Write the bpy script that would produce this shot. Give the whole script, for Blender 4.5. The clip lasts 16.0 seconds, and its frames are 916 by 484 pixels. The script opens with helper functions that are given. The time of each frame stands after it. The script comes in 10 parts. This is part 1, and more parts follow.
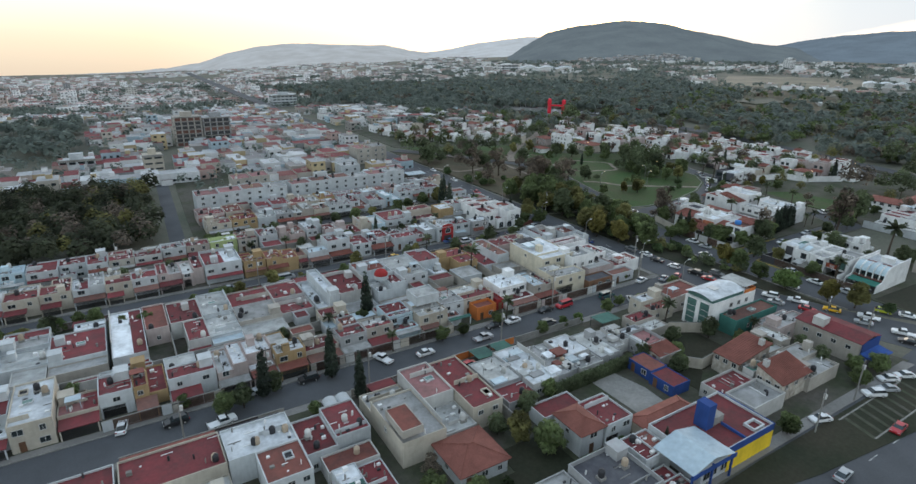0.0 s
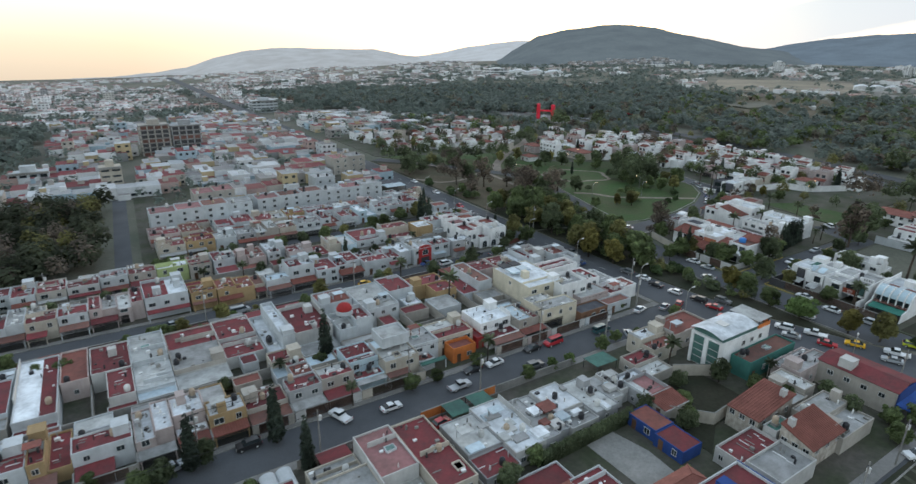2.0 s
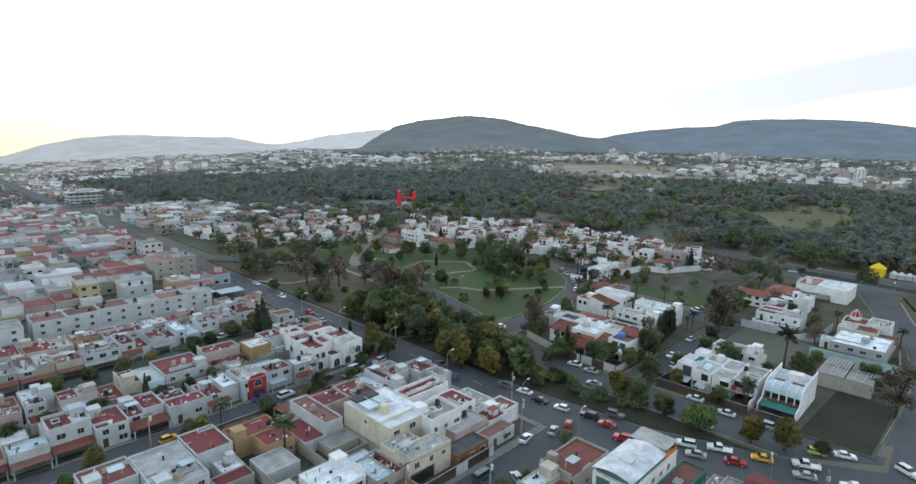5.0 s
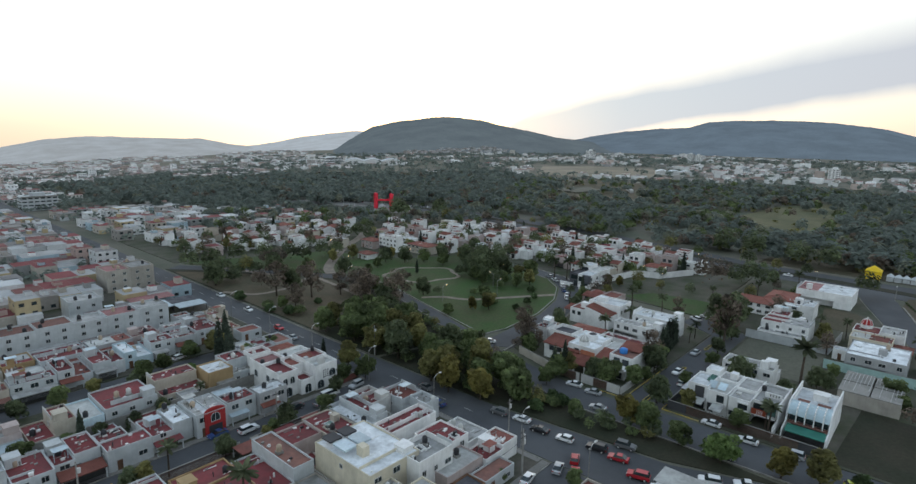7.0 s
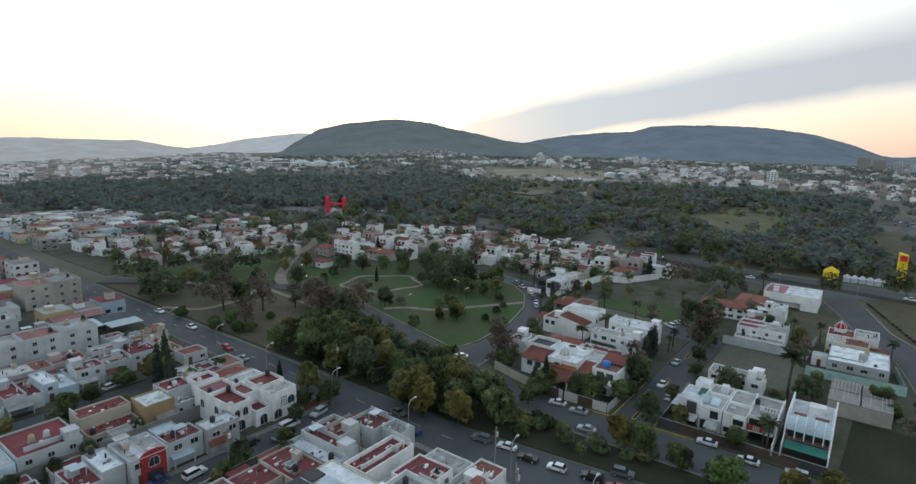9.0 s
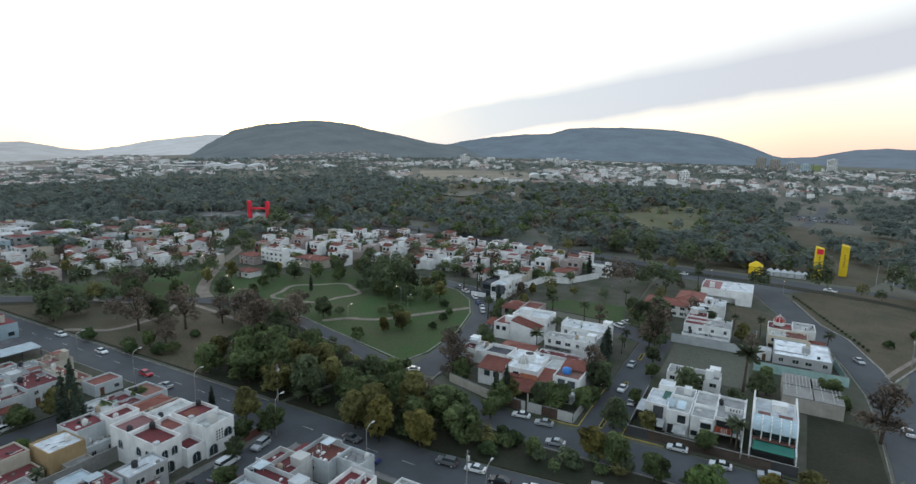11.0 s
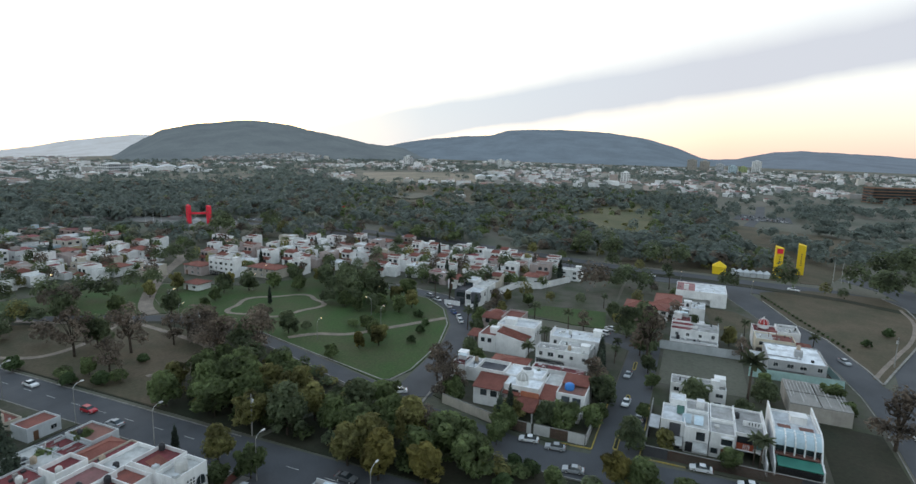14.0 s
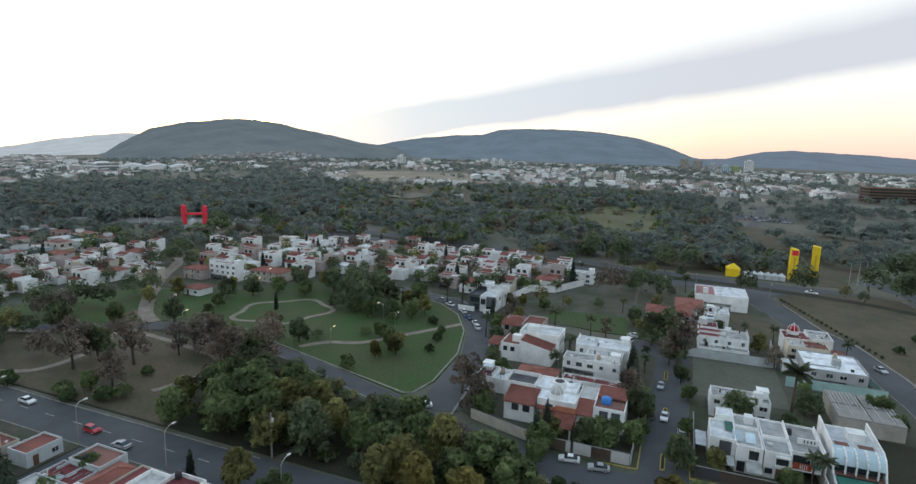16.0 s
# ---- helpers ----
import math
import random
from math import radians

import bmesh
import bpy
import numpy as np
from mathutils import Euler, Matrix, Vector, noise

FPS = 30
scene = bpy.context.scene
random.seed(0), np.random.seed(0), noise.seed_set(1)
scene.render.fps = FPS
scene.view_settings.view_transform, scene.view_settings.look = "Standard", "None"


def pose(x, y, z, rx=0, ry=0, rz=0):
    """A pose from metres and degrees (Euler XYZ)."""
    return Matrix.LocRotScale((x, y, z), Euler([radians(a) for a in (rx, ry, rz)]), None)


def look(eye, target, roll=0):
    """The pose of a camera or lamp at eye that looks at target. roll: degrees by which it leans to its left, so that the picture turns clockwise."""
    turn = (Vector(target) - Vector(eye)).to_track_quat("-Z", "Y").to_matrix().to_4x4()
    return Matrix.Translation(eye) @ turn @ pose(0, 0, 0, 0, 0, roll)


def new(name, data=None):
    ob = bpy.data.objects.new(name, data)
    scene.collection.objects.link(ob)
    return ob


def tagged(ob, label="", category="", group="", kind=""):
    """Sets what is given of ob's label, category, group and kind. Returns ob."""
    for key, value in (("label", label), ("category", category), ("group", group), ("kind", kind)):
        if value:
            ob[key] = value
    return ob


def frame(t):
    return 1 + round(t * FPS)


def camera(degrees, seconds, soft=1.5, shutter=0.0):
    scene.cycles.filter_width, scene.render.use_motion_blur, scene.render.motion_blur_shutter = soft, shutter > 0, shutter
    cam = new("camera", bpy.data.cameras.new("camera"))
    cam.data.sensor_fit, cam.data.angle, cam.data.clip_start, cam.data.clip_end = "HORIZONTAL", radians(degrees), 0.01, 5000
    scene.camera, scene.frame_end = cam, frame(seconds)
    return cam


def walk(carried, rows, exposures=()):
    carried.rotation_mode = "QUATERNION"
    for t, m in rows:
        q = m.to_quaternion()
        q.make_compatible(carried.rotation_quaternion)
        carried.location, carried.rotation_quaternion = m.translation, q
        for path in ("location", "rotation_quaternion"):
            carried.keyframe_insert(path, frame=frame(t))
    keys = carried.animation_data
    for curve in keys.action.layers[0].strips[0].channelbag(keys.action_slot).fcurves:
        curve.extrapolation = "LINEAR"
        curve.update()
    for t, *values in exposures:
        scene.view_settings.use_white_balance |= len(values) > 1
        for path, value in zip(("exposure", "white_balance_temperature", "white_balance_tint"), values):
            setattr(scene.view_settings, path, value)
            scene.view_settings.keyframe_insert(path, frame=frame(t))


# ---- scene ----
cam = camera(77.7, 16.0, soft=1.45, shutter=0.4)
PATH = [
    (0, (0.0, 0.0, 69.405), (0.988, 1.601, 68.726), 0.8),
    (0.5, (3.464, 4.106, 69.067), (4.453, 5.708, 68.392), 0.8),
    (1, (7.062, 7.807, 68.835), (8.049, 9.411, 68.163), 0.7),
    (1.5, (10.344, 11.325, 68.698), (11.336, 12.928, 68.03), 0.7),
    (2, (14.017, 14.867, 68.781), (15.033, 16.456, 68.114), 0.7),
    (2.5, (17.8, 18.222, 68.533), (18.897, 19.757, 67.871), 0.6),
    (3, (21.429, 22.037, 68.111), (22.638, 23.488, 67.454), 0.4),
    (3.5, (24.837, 25.835, 68.088), (26.111, 27.232, 67.435), 0.4),
    (4, (28.695, 29.396, 68.125), (30.018, 30.787, 67.564), 0.4),
    (4.5, (32.42, 32.828, 67.957), (33.801, 34.216, 67.553), 0.4),
    (7, (46.834, 50.399, 65.972), (48.304, 51.703, 65.6), 1.1),
    (7.5, (48.94, 53.684, 65.625), (50.433, 54.964, 65.256), 1.2),
    (8, (50.49, 57.176, 65.453), (52.03, 58.398, 65.087), 1.2),
    (8.5, (51.983, 60.555, 65.102), (53.544, 61.751, 64.74), 1.3),
    (11, (57.748, 75.454, 63.661), (59.477, 76.399, 63.315), 1.4),
    (11.5, (58.84, 78.661, 63.406), (60.603, 79.54, 63.063), 1.4),
    (12, (59.682, 81.644, 63.382), (61.47, 82.472, 63.04), 1.4),
    (12.5, (60.7, 84.456, 63.239), (62.503, 85.251, 62.899), 1.4),
    (13, (61.73, 87.357, 63.082), (63.543, 88.131, 62.744), 1.5),
    (13.5, (62.749, 90.286, 62.851), (64.567, 91.047, 62.514), 1.6),
    (14, (63.648, 93.103, 62.663), (65.47, 93.858, 62.328), 1.6),
    (14.5, (64.668, 96.147, 62.543), (66.492, 96.897, 62.208), 1.7),
    (15, (65.572, 99.184, 62.431), (67.397, 99.931, 62.097), 1.7),
    (15.5, (66.735, 102.187, 62.303), (68.563, 102.923, 61.967), 1.7),
    (16, (68.137, 104.757, 62.37), (69.971, 105.481, 62.033), 1.7),
]
walk(cam, [(t, look(eye, target, roll)) for t, eye, target, roll in PATH], ((0, -0.02), (3, -0.02), (4.2, 0.2), (4.7, 0.2), (7, -0.28), (8.5, -0.38), (11, -0.12), (16, -0.1)))

# ---------------------------------------------------------------- light
SUN_AZ, SUN_EL = 49.0, 12.0
world = bpy.data.worlds.new("dusk_sky")
scene.world = world
world.use_nodes = True
wt = world.node_tree
wt.nodes.clear()


def wnode(kind, **values):
    n = wt.nodes.new(kind)
    for key, value in values.items():
        if key == "operation":
            n.operation = value
        elif key == "blend":
            n.data_type, n.blend_type = "RGBA", value
    return n


def wmath(op, a, b=0.0, c=0.0):
    n = wnode("ShaderNodeMath", operation=op)
    for k, v in enumerate((a, b, c)):
        if isinstance(v, (int, float)):
            n.inputs[k].default_value = v
        else:
            wt.links.new(v, n.inputs[k])
    return n.outputs[0]


def wramp(fac, stops):
    n = wnode("ShaderNodeValToRGB")
    wt.links.new(fac, n.inputs[0])
    e = n.color_ramp.elements
    while len(e) < len(stops):
        e.new(0.5)
    for k, (at, col) in enumerate(stops):
        e[k].position, e[k].color = at, (*col, 1)
    return n.outputs[0]


def wmix(blend, fac, a, b):
    n = wnode("ShaderNodeMix", blend=blend)
    for k, v in ((0, fac), (6, a), (7, b)):
        if isinstance(v, (int, float)):
            n.inputs[k].default_value = v
        elif isinstance(v, tuple):
            n.inputs[k].default_value = (*v, 1)
        else:
            wt.links.new(v, n.inputs[k])
    return n.outputs[2]


coord = wnode("ShaderNodeTexCoord")
sep = wnode("ShaderNodeSeparateXYZ")
wt.links.new(coord.outputs["Generated"], sep.inputs[0])
dx, dy, dz = sep.outputs
# elevation and azimuth (from +y towards +x), both in degrees
el = wmath("MULTIPLY", wmath("ARCSINE", dz), 57.29578)
az = wmath("MULTIPLY", wmath("ARCTAN2", dx, dy), 57.29578)
sky = wnode("ShaderNodeTexSky")
sky.sky_type, sky.sun_disc = "NISHITA", False
sky.sun_elevation, sky.sun_rotation = radians(SUN_EL), radians(SUN_AZ)
sky.air_density, sky.dust_density = 1.0, 1.0
# veil of thin bright overcast, whitest above the place where the sun went down
away = wmath("ABSOLUTE", wmath("SUBTRACT", az, SUN_AZ))
el01 = wmath("DIVIDE", wmath("ADD", el, 6.0), 96.0)
HIGH = [(0.15, (1.06, 1.07, 1.06)), (0.32, (0.98, 1.10, 1.18)), (0.65, (0.50, 0.68, 0.90)), (1.0, (0.42, 0.56, 0.74))]
veil = wramp(el01, [(0.0, (0.90, 0.86, 0.78)), (0.04, (0.96, 0.94, 0.90)), (0.075, (1.0, 1.0, 0.98)), (0.11, (1.06, 1.06, 1.05))] + HIGH)
rosy = wramp(el01, [(0.0, (0.80, 0.56, 0.52)), (0.055, (0.88, 0.64, 0.58)), (0.075, (0.92, 0.72, 0.64)), (0.10, (0.97, 0.86, 0.76)), (0.125, (1.02, 0.98, 0.90))] + HIGH[1:])
amber = wramp(el01, [(0.0, (0.62, 0.52, 0.44)), (0.03, (0.76, 0.64, 0.52)), (0.055, (0.90, 0.78, 0.62)), (0.08, (0.98, 0.92, 0.80)), (0.105, (1.03, 1.03, 0.99))] + HIGH)
to_right = wmath("MULTIPLY", wmath("SUBTRACT", az, 64.0), 1 / 28)
to_right.node.use_clamp = True
veil = wmix("MIX", to_right, veil, rosy)
to_left = wmath("MULTIPLY", wmath("SUBTRACT", 34.0, az), 1 / 30)
to_left.node.use_clamp = True
veil = wmix("MIX", to_left, veil, amber)
# the half of the sky away from the glow is darker and bluer
back = wmath("MULTIPLY", wmath("SUBTRACT", away, 75.0), 1 / 70)
back.node.use_clamp = True
veil = wmix("MIX", wmath("MULTIPLY", back, 0.9), veil, (0.72, 0.84, 0.90))
# one long grey bank of cloud that rises towards larger azimuths, crisp below and thinning above
n1 = wnode("ShaderNodeTexNoise")
wt.links.new(coord.outputs["Generated"], n1.inputs["Vector"])
n1.inputs["Scale"].default_value, n1.inputs["Detail"].default_value = 9.0, 6.0
wob = wmath("MULTIPLY", wmath("SUBTRACT", n1.outputs[0], 0.5), 1.2)
past = wmath("SUBTRACT", az, 60.0)
foot = wmath("ADD", wmath("MINIMUM", wmath("ADD", wmath("MULTIPLY", past, 0.19), -1.3), wmath("ADD", wmath("MULTIPLY", past, 0.165), -0.95)), wob)
over = wmath("SUBTRACT", el, foot)
rise = wmath("MULTIPLY", over, 0.8)
rise.node.use_clamp = True
fall = wmath("MULTIPLY", wmath("SUBTRACT", 6.7, over), 0.36)
fall.node.use_clamp = True
# its slanting tip, and how it thickens away from the tip
tip = wmath("MULTIPLY", wmath("SUBTRACT", wmath("ADD", wmath("MULTIPLY", wmath("SUBTRACT", az, 50.5), 0.75), wob), el), 0.7)
tip.node.use_clamp = True
thick = wmath("ADD", wmath("MULTIPLY", wmath("SUBTRACT", az, 56.0), 1 / 100), 0.92)
thick.node.use_clamp = True
cloud = wmath("MULTIPLY", wmath("MULTIPLY", rise, fall), wmath("MULTIPLY", tip, thick))
deep = wmath("MULTIPLY", past, 1 / 32)
deep.node.use_clamp = True
veil = wmix("MIX", wmath("MULTIPLY", cloud, 0.92), veil, wmix("MIX", deep, (0.74, 0.84, 0.92), (0.70, 0.735, 0.82)))
bg1, bg2, both, out = wnode("ShaderNodeBackground"), wnode("ShaderNodeBackground"), wnode("ShaderNodeAddShader"), wnode("ShaderNodeOutputWorld")
wt.links.new(wmix("MIX", wmath("MULTIPLY", cloud, 0.92), sky.outputs[0], (0.0, 0.0, 0.0)), bg1.inputs[0])
bg1.inputs[1].default_value = 0.05
wt.links.new(veil, bg2.inputs[0])
bg2.inputs[1].default_value = 1.0
wt.links.new(bg1.outputs[0], both.inputs[0])
wt.links.new(bg2.outputs[0], both.inputs[1])
wt.links.new(both.outputs[0], out.inputs[0])

sun = new("sun", bpy.data.lights.new("sun", "SUN"))
sun.data.energy, sun.data.angle, sun.data.color = 0.35, radians(25), (1.0, 0.92, 0.82)
_e, _a = radians(SUN_EL), radians(SUN_AZ)
sun.matrix_world = look((math.sin(_a) * math.cos(_e) * 100, math.cos(_a) * math.cos(_e) * 100, math.sin(_e) * 100), (0, 0, 0))

# ---------------------------------------------------------------- materials
def material(name, col, rough=0.85, grain=1.2, stain=0.18, var=0.0, bump=0.25, coarse=0.12, second=None, metal=0.0, spec=0.3, island=False, streak=False):
    """A surface with fine grain, broad stains and, by var, a shade of its own for each object (or island). second: a colour that the stains turn to."""
    m = bpy.data.materials.new(name)
    m.use_nodes = True
    t = m.node_tree
    b = t.nodes["Principled BSDF"]
    b.inputs["Roughness"].default_value, b.inputs["Metallic"].default_value = rough, metal
    b.inputs["Specular IOR Level"].default_value = spec
    geo = t.nodes.new("ShaderNodeNewGeometry")
    fine, broad = t.nodes.new("ShaderNodeTexNoise"), t.nodes.new("ShaderNodeTexNoise")
    for n, s, d in ((fine, grain, 6.0), (broad, coarse, 5.0)):
        n.inputs["Scale"].default_value, n.inputs["Detail"].default_value = s, d
        n.inputs["Roughness"].default_value = 0.62
        t.links.new(geo.outputs["Position"], n.inputs["Vector"])
    if streak:
        mp = t.nodes.new("ShaderNodeMapping")
        mp.inputs["Scale"].default_value = (1, 1, 0.12)
        t.links.new(geo.outputs["Position"], mp.inputs["Vector"])
        t.links.new(mp.outputs[0], fine.inputs["Vector"])
    mix = t.nodes.new("ShaderNodeMix")
    mix.data_type = "RGBA"
    ramp = t.nodes.new("ShaderNodeMapRange")
    ramp.inputs[1].default_value, ramp.inputs[2].default_value = 0.38, 0.66
    t.links.new(broad.outputs[0], ramp.inputs[0])
    t.links.new(ramp.outputs[0], mix.inputs[0])
    dark = second or tuple(c * (1 - 2.2 * stain) for c in col)
    mix.inputs[6].default_value, mix.inputs[7].default_value = (*col, 1), (*dark, 1)
    val = t.nodes.new("ShaderNodeMapRange")
    val.inputs[1].default_value, val.inputs[2].default_value = 0.25, 0.75
    val.inputs[3].default_value, val.inputs[4].default_value = 1 - stain, 1 + stain * 0.7
    t.links.new(fine.outputs[0], val.inputs[0])
    scale = val.outputs[0]
    if var:
        own = geo.outputs["Random Per Island"]
        if not island:
            info = t.nodes.new("ShaderNodeObjectInfo")
            own = info.outputs["Random"]
        r = t.nodes.new("ShaderNodeMapRange")
        r.inputs[3].default_value, r.inputs[4].default_value = 1 - var, 1 + var
        t.links.new(own, r.inputs[0])
        mul = t.nodes.new("ShaderNodeMath")
        mul.operation = "MULTIPLY"
        t.links.new(r.outputs[0], mul.inputs[0])
        t.links.new(scale, mul.inputs[1])
        scale = mul.outputs[0]
    vm = t.nodes.new("ShaderNodeVectorMath")
    vm.operation = "SCALE"
    t.links.new(mix.outputs[2], vm.inputs[0])
    t.links.new(scale, vm.inputs["Scale"])
    t.links.new(vm.outputs[0], b.inputs["Base Color"])
    if bump:
        bp = t.nodes.new("ShaderNodeBump")
        bp.inputs["Strength"].default_value, bp.inputs["Distance"].default_value = bump, 0.05
        t.links.new(fine.outputs[0], bp.inputs["Height"])
        t.links.new(bp.outputs[0], b.inputs["Normal"])
    return m


def palette_material(name, cols, rough=0.85):
    """Each island takes one of the colours, with its own shade and grain."""
    m = material(name, cols[0], rough, var=0.12, island=True, stain=0.12)
    t = m.node_tree
    mix = next(n for n in t.nodes if n.type == "MIX")
    geo = next(n for n in t.nodes if n.type == "NEW_GEOMETRY")
    ramp = t.nodes.new("ShaderNodeValToRGB")
    ramp.color_ramp.interpolation = "CONSTANT"
    e = ramp.color_ramp.elements
    while len(e) < len(cols):
        e.new(0.5)
    for k, c in enumerate(cols):
        e[k].position, e[k].color = k / len(cols), (*c, 1)
    sc = t.nodes.new("ShaderNodeMath")
    sc.operation, sc.inputs[1].default_value = "MULTIPLY", 7.31
    fr = t.nodes.new("ShaderNodeMath")
    fr.operation = "FRACT"
    t.links.new(geo.outputs["Random Per Island"], sc.inputs[0])
    t.links.new(sc.outputs[0], fr.inputs[0])
    t.links.new(fr.outputs[0], ramp.inputs[0])
    dim = t.nodes.new("ShaderNodeVectorMath")
    dim.operation = "SCALE"
    dim.inputs["Scale"].default_value = 0.8
    t.links.new(ramp.outputs[0], mix.inputs[6])
    t.links.new(ramp.outputs[0], dim.inputs[0])
    t.links.new(dim.outputs[0], mix.inputs[7])
    return m


M = {}
# walls
for key, col in dict(bright=(0.78, 0.78, 0.775), ivory=(0.64, 0.58, 0.46), white=(0.50, 0.525, 0.54), cream=(0.49, 0.445, 0.375), beige=(0.40, 0.37, 0.33), pink=(0.46, 0.385, 0.365), ochre=(0.40, 0.28, 0.15),
                     grey=(0.36, 0.365, 0.37), pale=(0.49, 0.485, 0.47), orange=(0.58, 0.18, 0.05), aqua=(0.36, 0.52, 0.50), green=(0.22, 0.40, 0.06),
                     red=(0.36, 0.035, 0.035), blue=(0.025, 0.065, 0.23), brown=(0.20, 0.11, 0.07), dark=(0.07, 0.07, 0.075), yellow=(0.72, 0.50, 0.03),
                     sky=(0.50, 0.62, 0.68), teal=(0.06, 0.20, 0.17), lime=(0.40, 0.47, 0.22)).items():
    M["w_" + key] = material("plaster_" + key, col, 0.9, grain=2.5, stain=0.10, var=0.08, bump=0.15, coarse=0.3, streak=True)
# roofs
for key, col, dirt in (("red", (0.195, 0.044, 0.049), (0.125, 0.044, 0.046)), ("white", (0.68, 0.71, 0.74), (0.42, 0.44, 0.46)), ("grey", (0.36, 0.36, 0.36), (0.22, 0.22, 0.21)),
                       ("pale", (0.50, 0.51, 0.50), (0.32, 0.32, 0.31)), ("clay", (0.23, 0.082, 0.066), (0.15, 0.065, 0.055)), ("brown", (0.21, 0.10, 0.08), (0.14, 0.08, 0.07)),
                       ("rose", (0.31, 0.15, 0.15), (0.21, 0.115, 0.11)), ("dark", (0.10, 0.10, 0.11), (0.06, 0.06, 0.07)), ("green", (0.06, 0.15, 0.12), (0.05, 0.10, 0.09)),
                       ("steel", (0.46, 0.55, 0.60), (0.36, 0.44, 0.50)), ("blue", (0.03, 0.09, 0.30), (0.03, 0.06, 0.20))):
    M["r_" + key] = material("roof_" + key, col, 0.92 if key != "steel" else 0.5, grain=1.6, stain=0.16, var=0.22, bump=0.3, coarse=0.35, second=dirt)
M["w_stained"] = material("stained_plaster", (0.50, 0.46, 0.40), 0.95, grain=1.4, stain=0.3, coarse=0.5, second=(0.24, 0.21, 0.18), streak=True)
M["w_salmon"] = material("salmon_plaster", (0.52, 0.20, 0.12), 0.9, grain=2.5, stain=0.12, coarse=0.3)
M["w_slate"] = material("slate_plaster", (0.10, 0.105, 0.12), 0.85, grain=2.5, stain=0.12, coarse=0.3)
M["w_azure"] = material("azure_plastic", (0.04, 0.20, 0.55), 0.5, stain=0.08, bump=0)
M["r_teal"] = material("sheet_teal", (0.05, 0.22, 0.17), 0.6, stain=0.15, coarse=0.3)
M["w_rust"] = material("rust_panel", (0.32, 0.07, 0.035), 0.7, stain=0.15, coarse=0.4)
M["tile"] = material("clay_tile", (0.235, 0.088, 0.068), 0.85, grain=4.0, stain=0.25, var=0.15, coarse=0.4, second=(0.17, 0.062, 0.048))
M["glass"] = material("window_glass", (0.035, 0.045, 0.05), 0.12, grain=0.3, stain=0.2, var=0.4, bump=0.0, spec=0.6)
M["glass_green"] = material("tinted_glass", (0.10, 0.20, 0.18), 0.15, stain=0.15, bump=0.0, spec=0.6)
M["frame"] = material("window_frame", (0.55, 0.55, 0.54), 0.5, stain=0.08, bump=0)
M["iron"] = material("painted_iron", (0.045, 0.045, 0.05), 0.55, stain=0.15, bump=0.05)
M["gate"] = material("rusty_gate", (0.12, 0.075, 0.06), 0.6, stain=0.25, var=0.3)
M["door"] = material("wooden_door", (0.16, 0.085, 0.05), 0.6, stain=0.25, var=0.25, streak=True)
M["tank_black"] = material("black_plastic", (0.035, 0.035, 0.04), 0.5, stain=0.1, bump=0)
M["tank_white"] = material("white_plastic", (0.62, 0.62, 0.60), 0.6, stain=0.15, bump=0)
M["tank_clay"] = material("beige_plastic", (0.45, 0.36, 0.27), 0.6, stain=0.15, bump=0)
M["concrete"] = material("concrete", (0.29, 0.28, 0.265), 0.95, grain=2.0, stain=0.2, second=(0.18, 0.178, 0.165), bump=0.3)
M["asphalt"] = material("asphalt", (0.086, 0.090, 0.098), 0.9, grain=3.0, stain=0.14, coarse=0.06, second=(0.060, 0.063, 0.069), bump=0.3)
M["paving"] = material("paving", (0.23, 0.22, 0.21), 0.95, grain=2.0, stain=0.18, coarse=0.1, second=(0.16, 0.155, 0.145))
M["kerb"] = material("kerb_concrete", (0.29, 0.28, 0.26), 0.95, stain=0.2, coarse=0.5)
M["path_stone"] = material("path_stone", (0.26, 0.215, 0.18), 0.95, grain=2.0, stain=0.25, coarse=0.3, second=(0.17, 0.145, 0.12))
M["kerb_yellow"] = material("kerb_yellow", (0.45, 0.33, 0.05), 0.9, stain=0.3, coarse=0.6, second=(0.3, 0.26, 0.15))
M["paint"] = material("road_paint", (0.5, 0.5, 0.48), 0.8, stain=0.3, coarse=0.8, second=(0.25, 0.25, 0.25))
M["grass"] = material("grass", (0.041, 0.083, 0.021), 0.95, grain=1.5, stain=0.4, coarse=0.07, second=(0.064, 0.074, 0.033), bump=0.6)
M["drygrass"] = material("dry_grass", (0.108, 0.084, 0.056), 0.95, grain=1.2, stain=0.30, coarse=0.06, second=(0.062, 0.061, 0.036), bump=0.6)
M["meadow"] = material("pale_meadow", (0.135, 0.125, 0.066), 0.95, grain=0.8, stain=0.28, coarse=0.03, second=(0.075, 0.085, 0.042), bump=0.6)
M["fallow"] = material("fallow_earth", (0.255, 0.215, 0.165), 0.95, grain=0.5, stain=0.22, coarse=0.012, second=(0.15, 0.14, 0.10), bump=0.5)
M["soil"] = material("soil", (0.150, 0.138, 0.112), 0.95, grain=1.0, stain=0.25, coarse=0.012, second=(0.064, 0.078, 0.054), bump=0.6)
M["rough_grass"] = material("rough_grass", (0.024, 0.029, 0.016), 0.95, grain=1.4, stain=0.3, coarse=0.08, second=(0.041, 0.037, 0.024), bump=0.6)
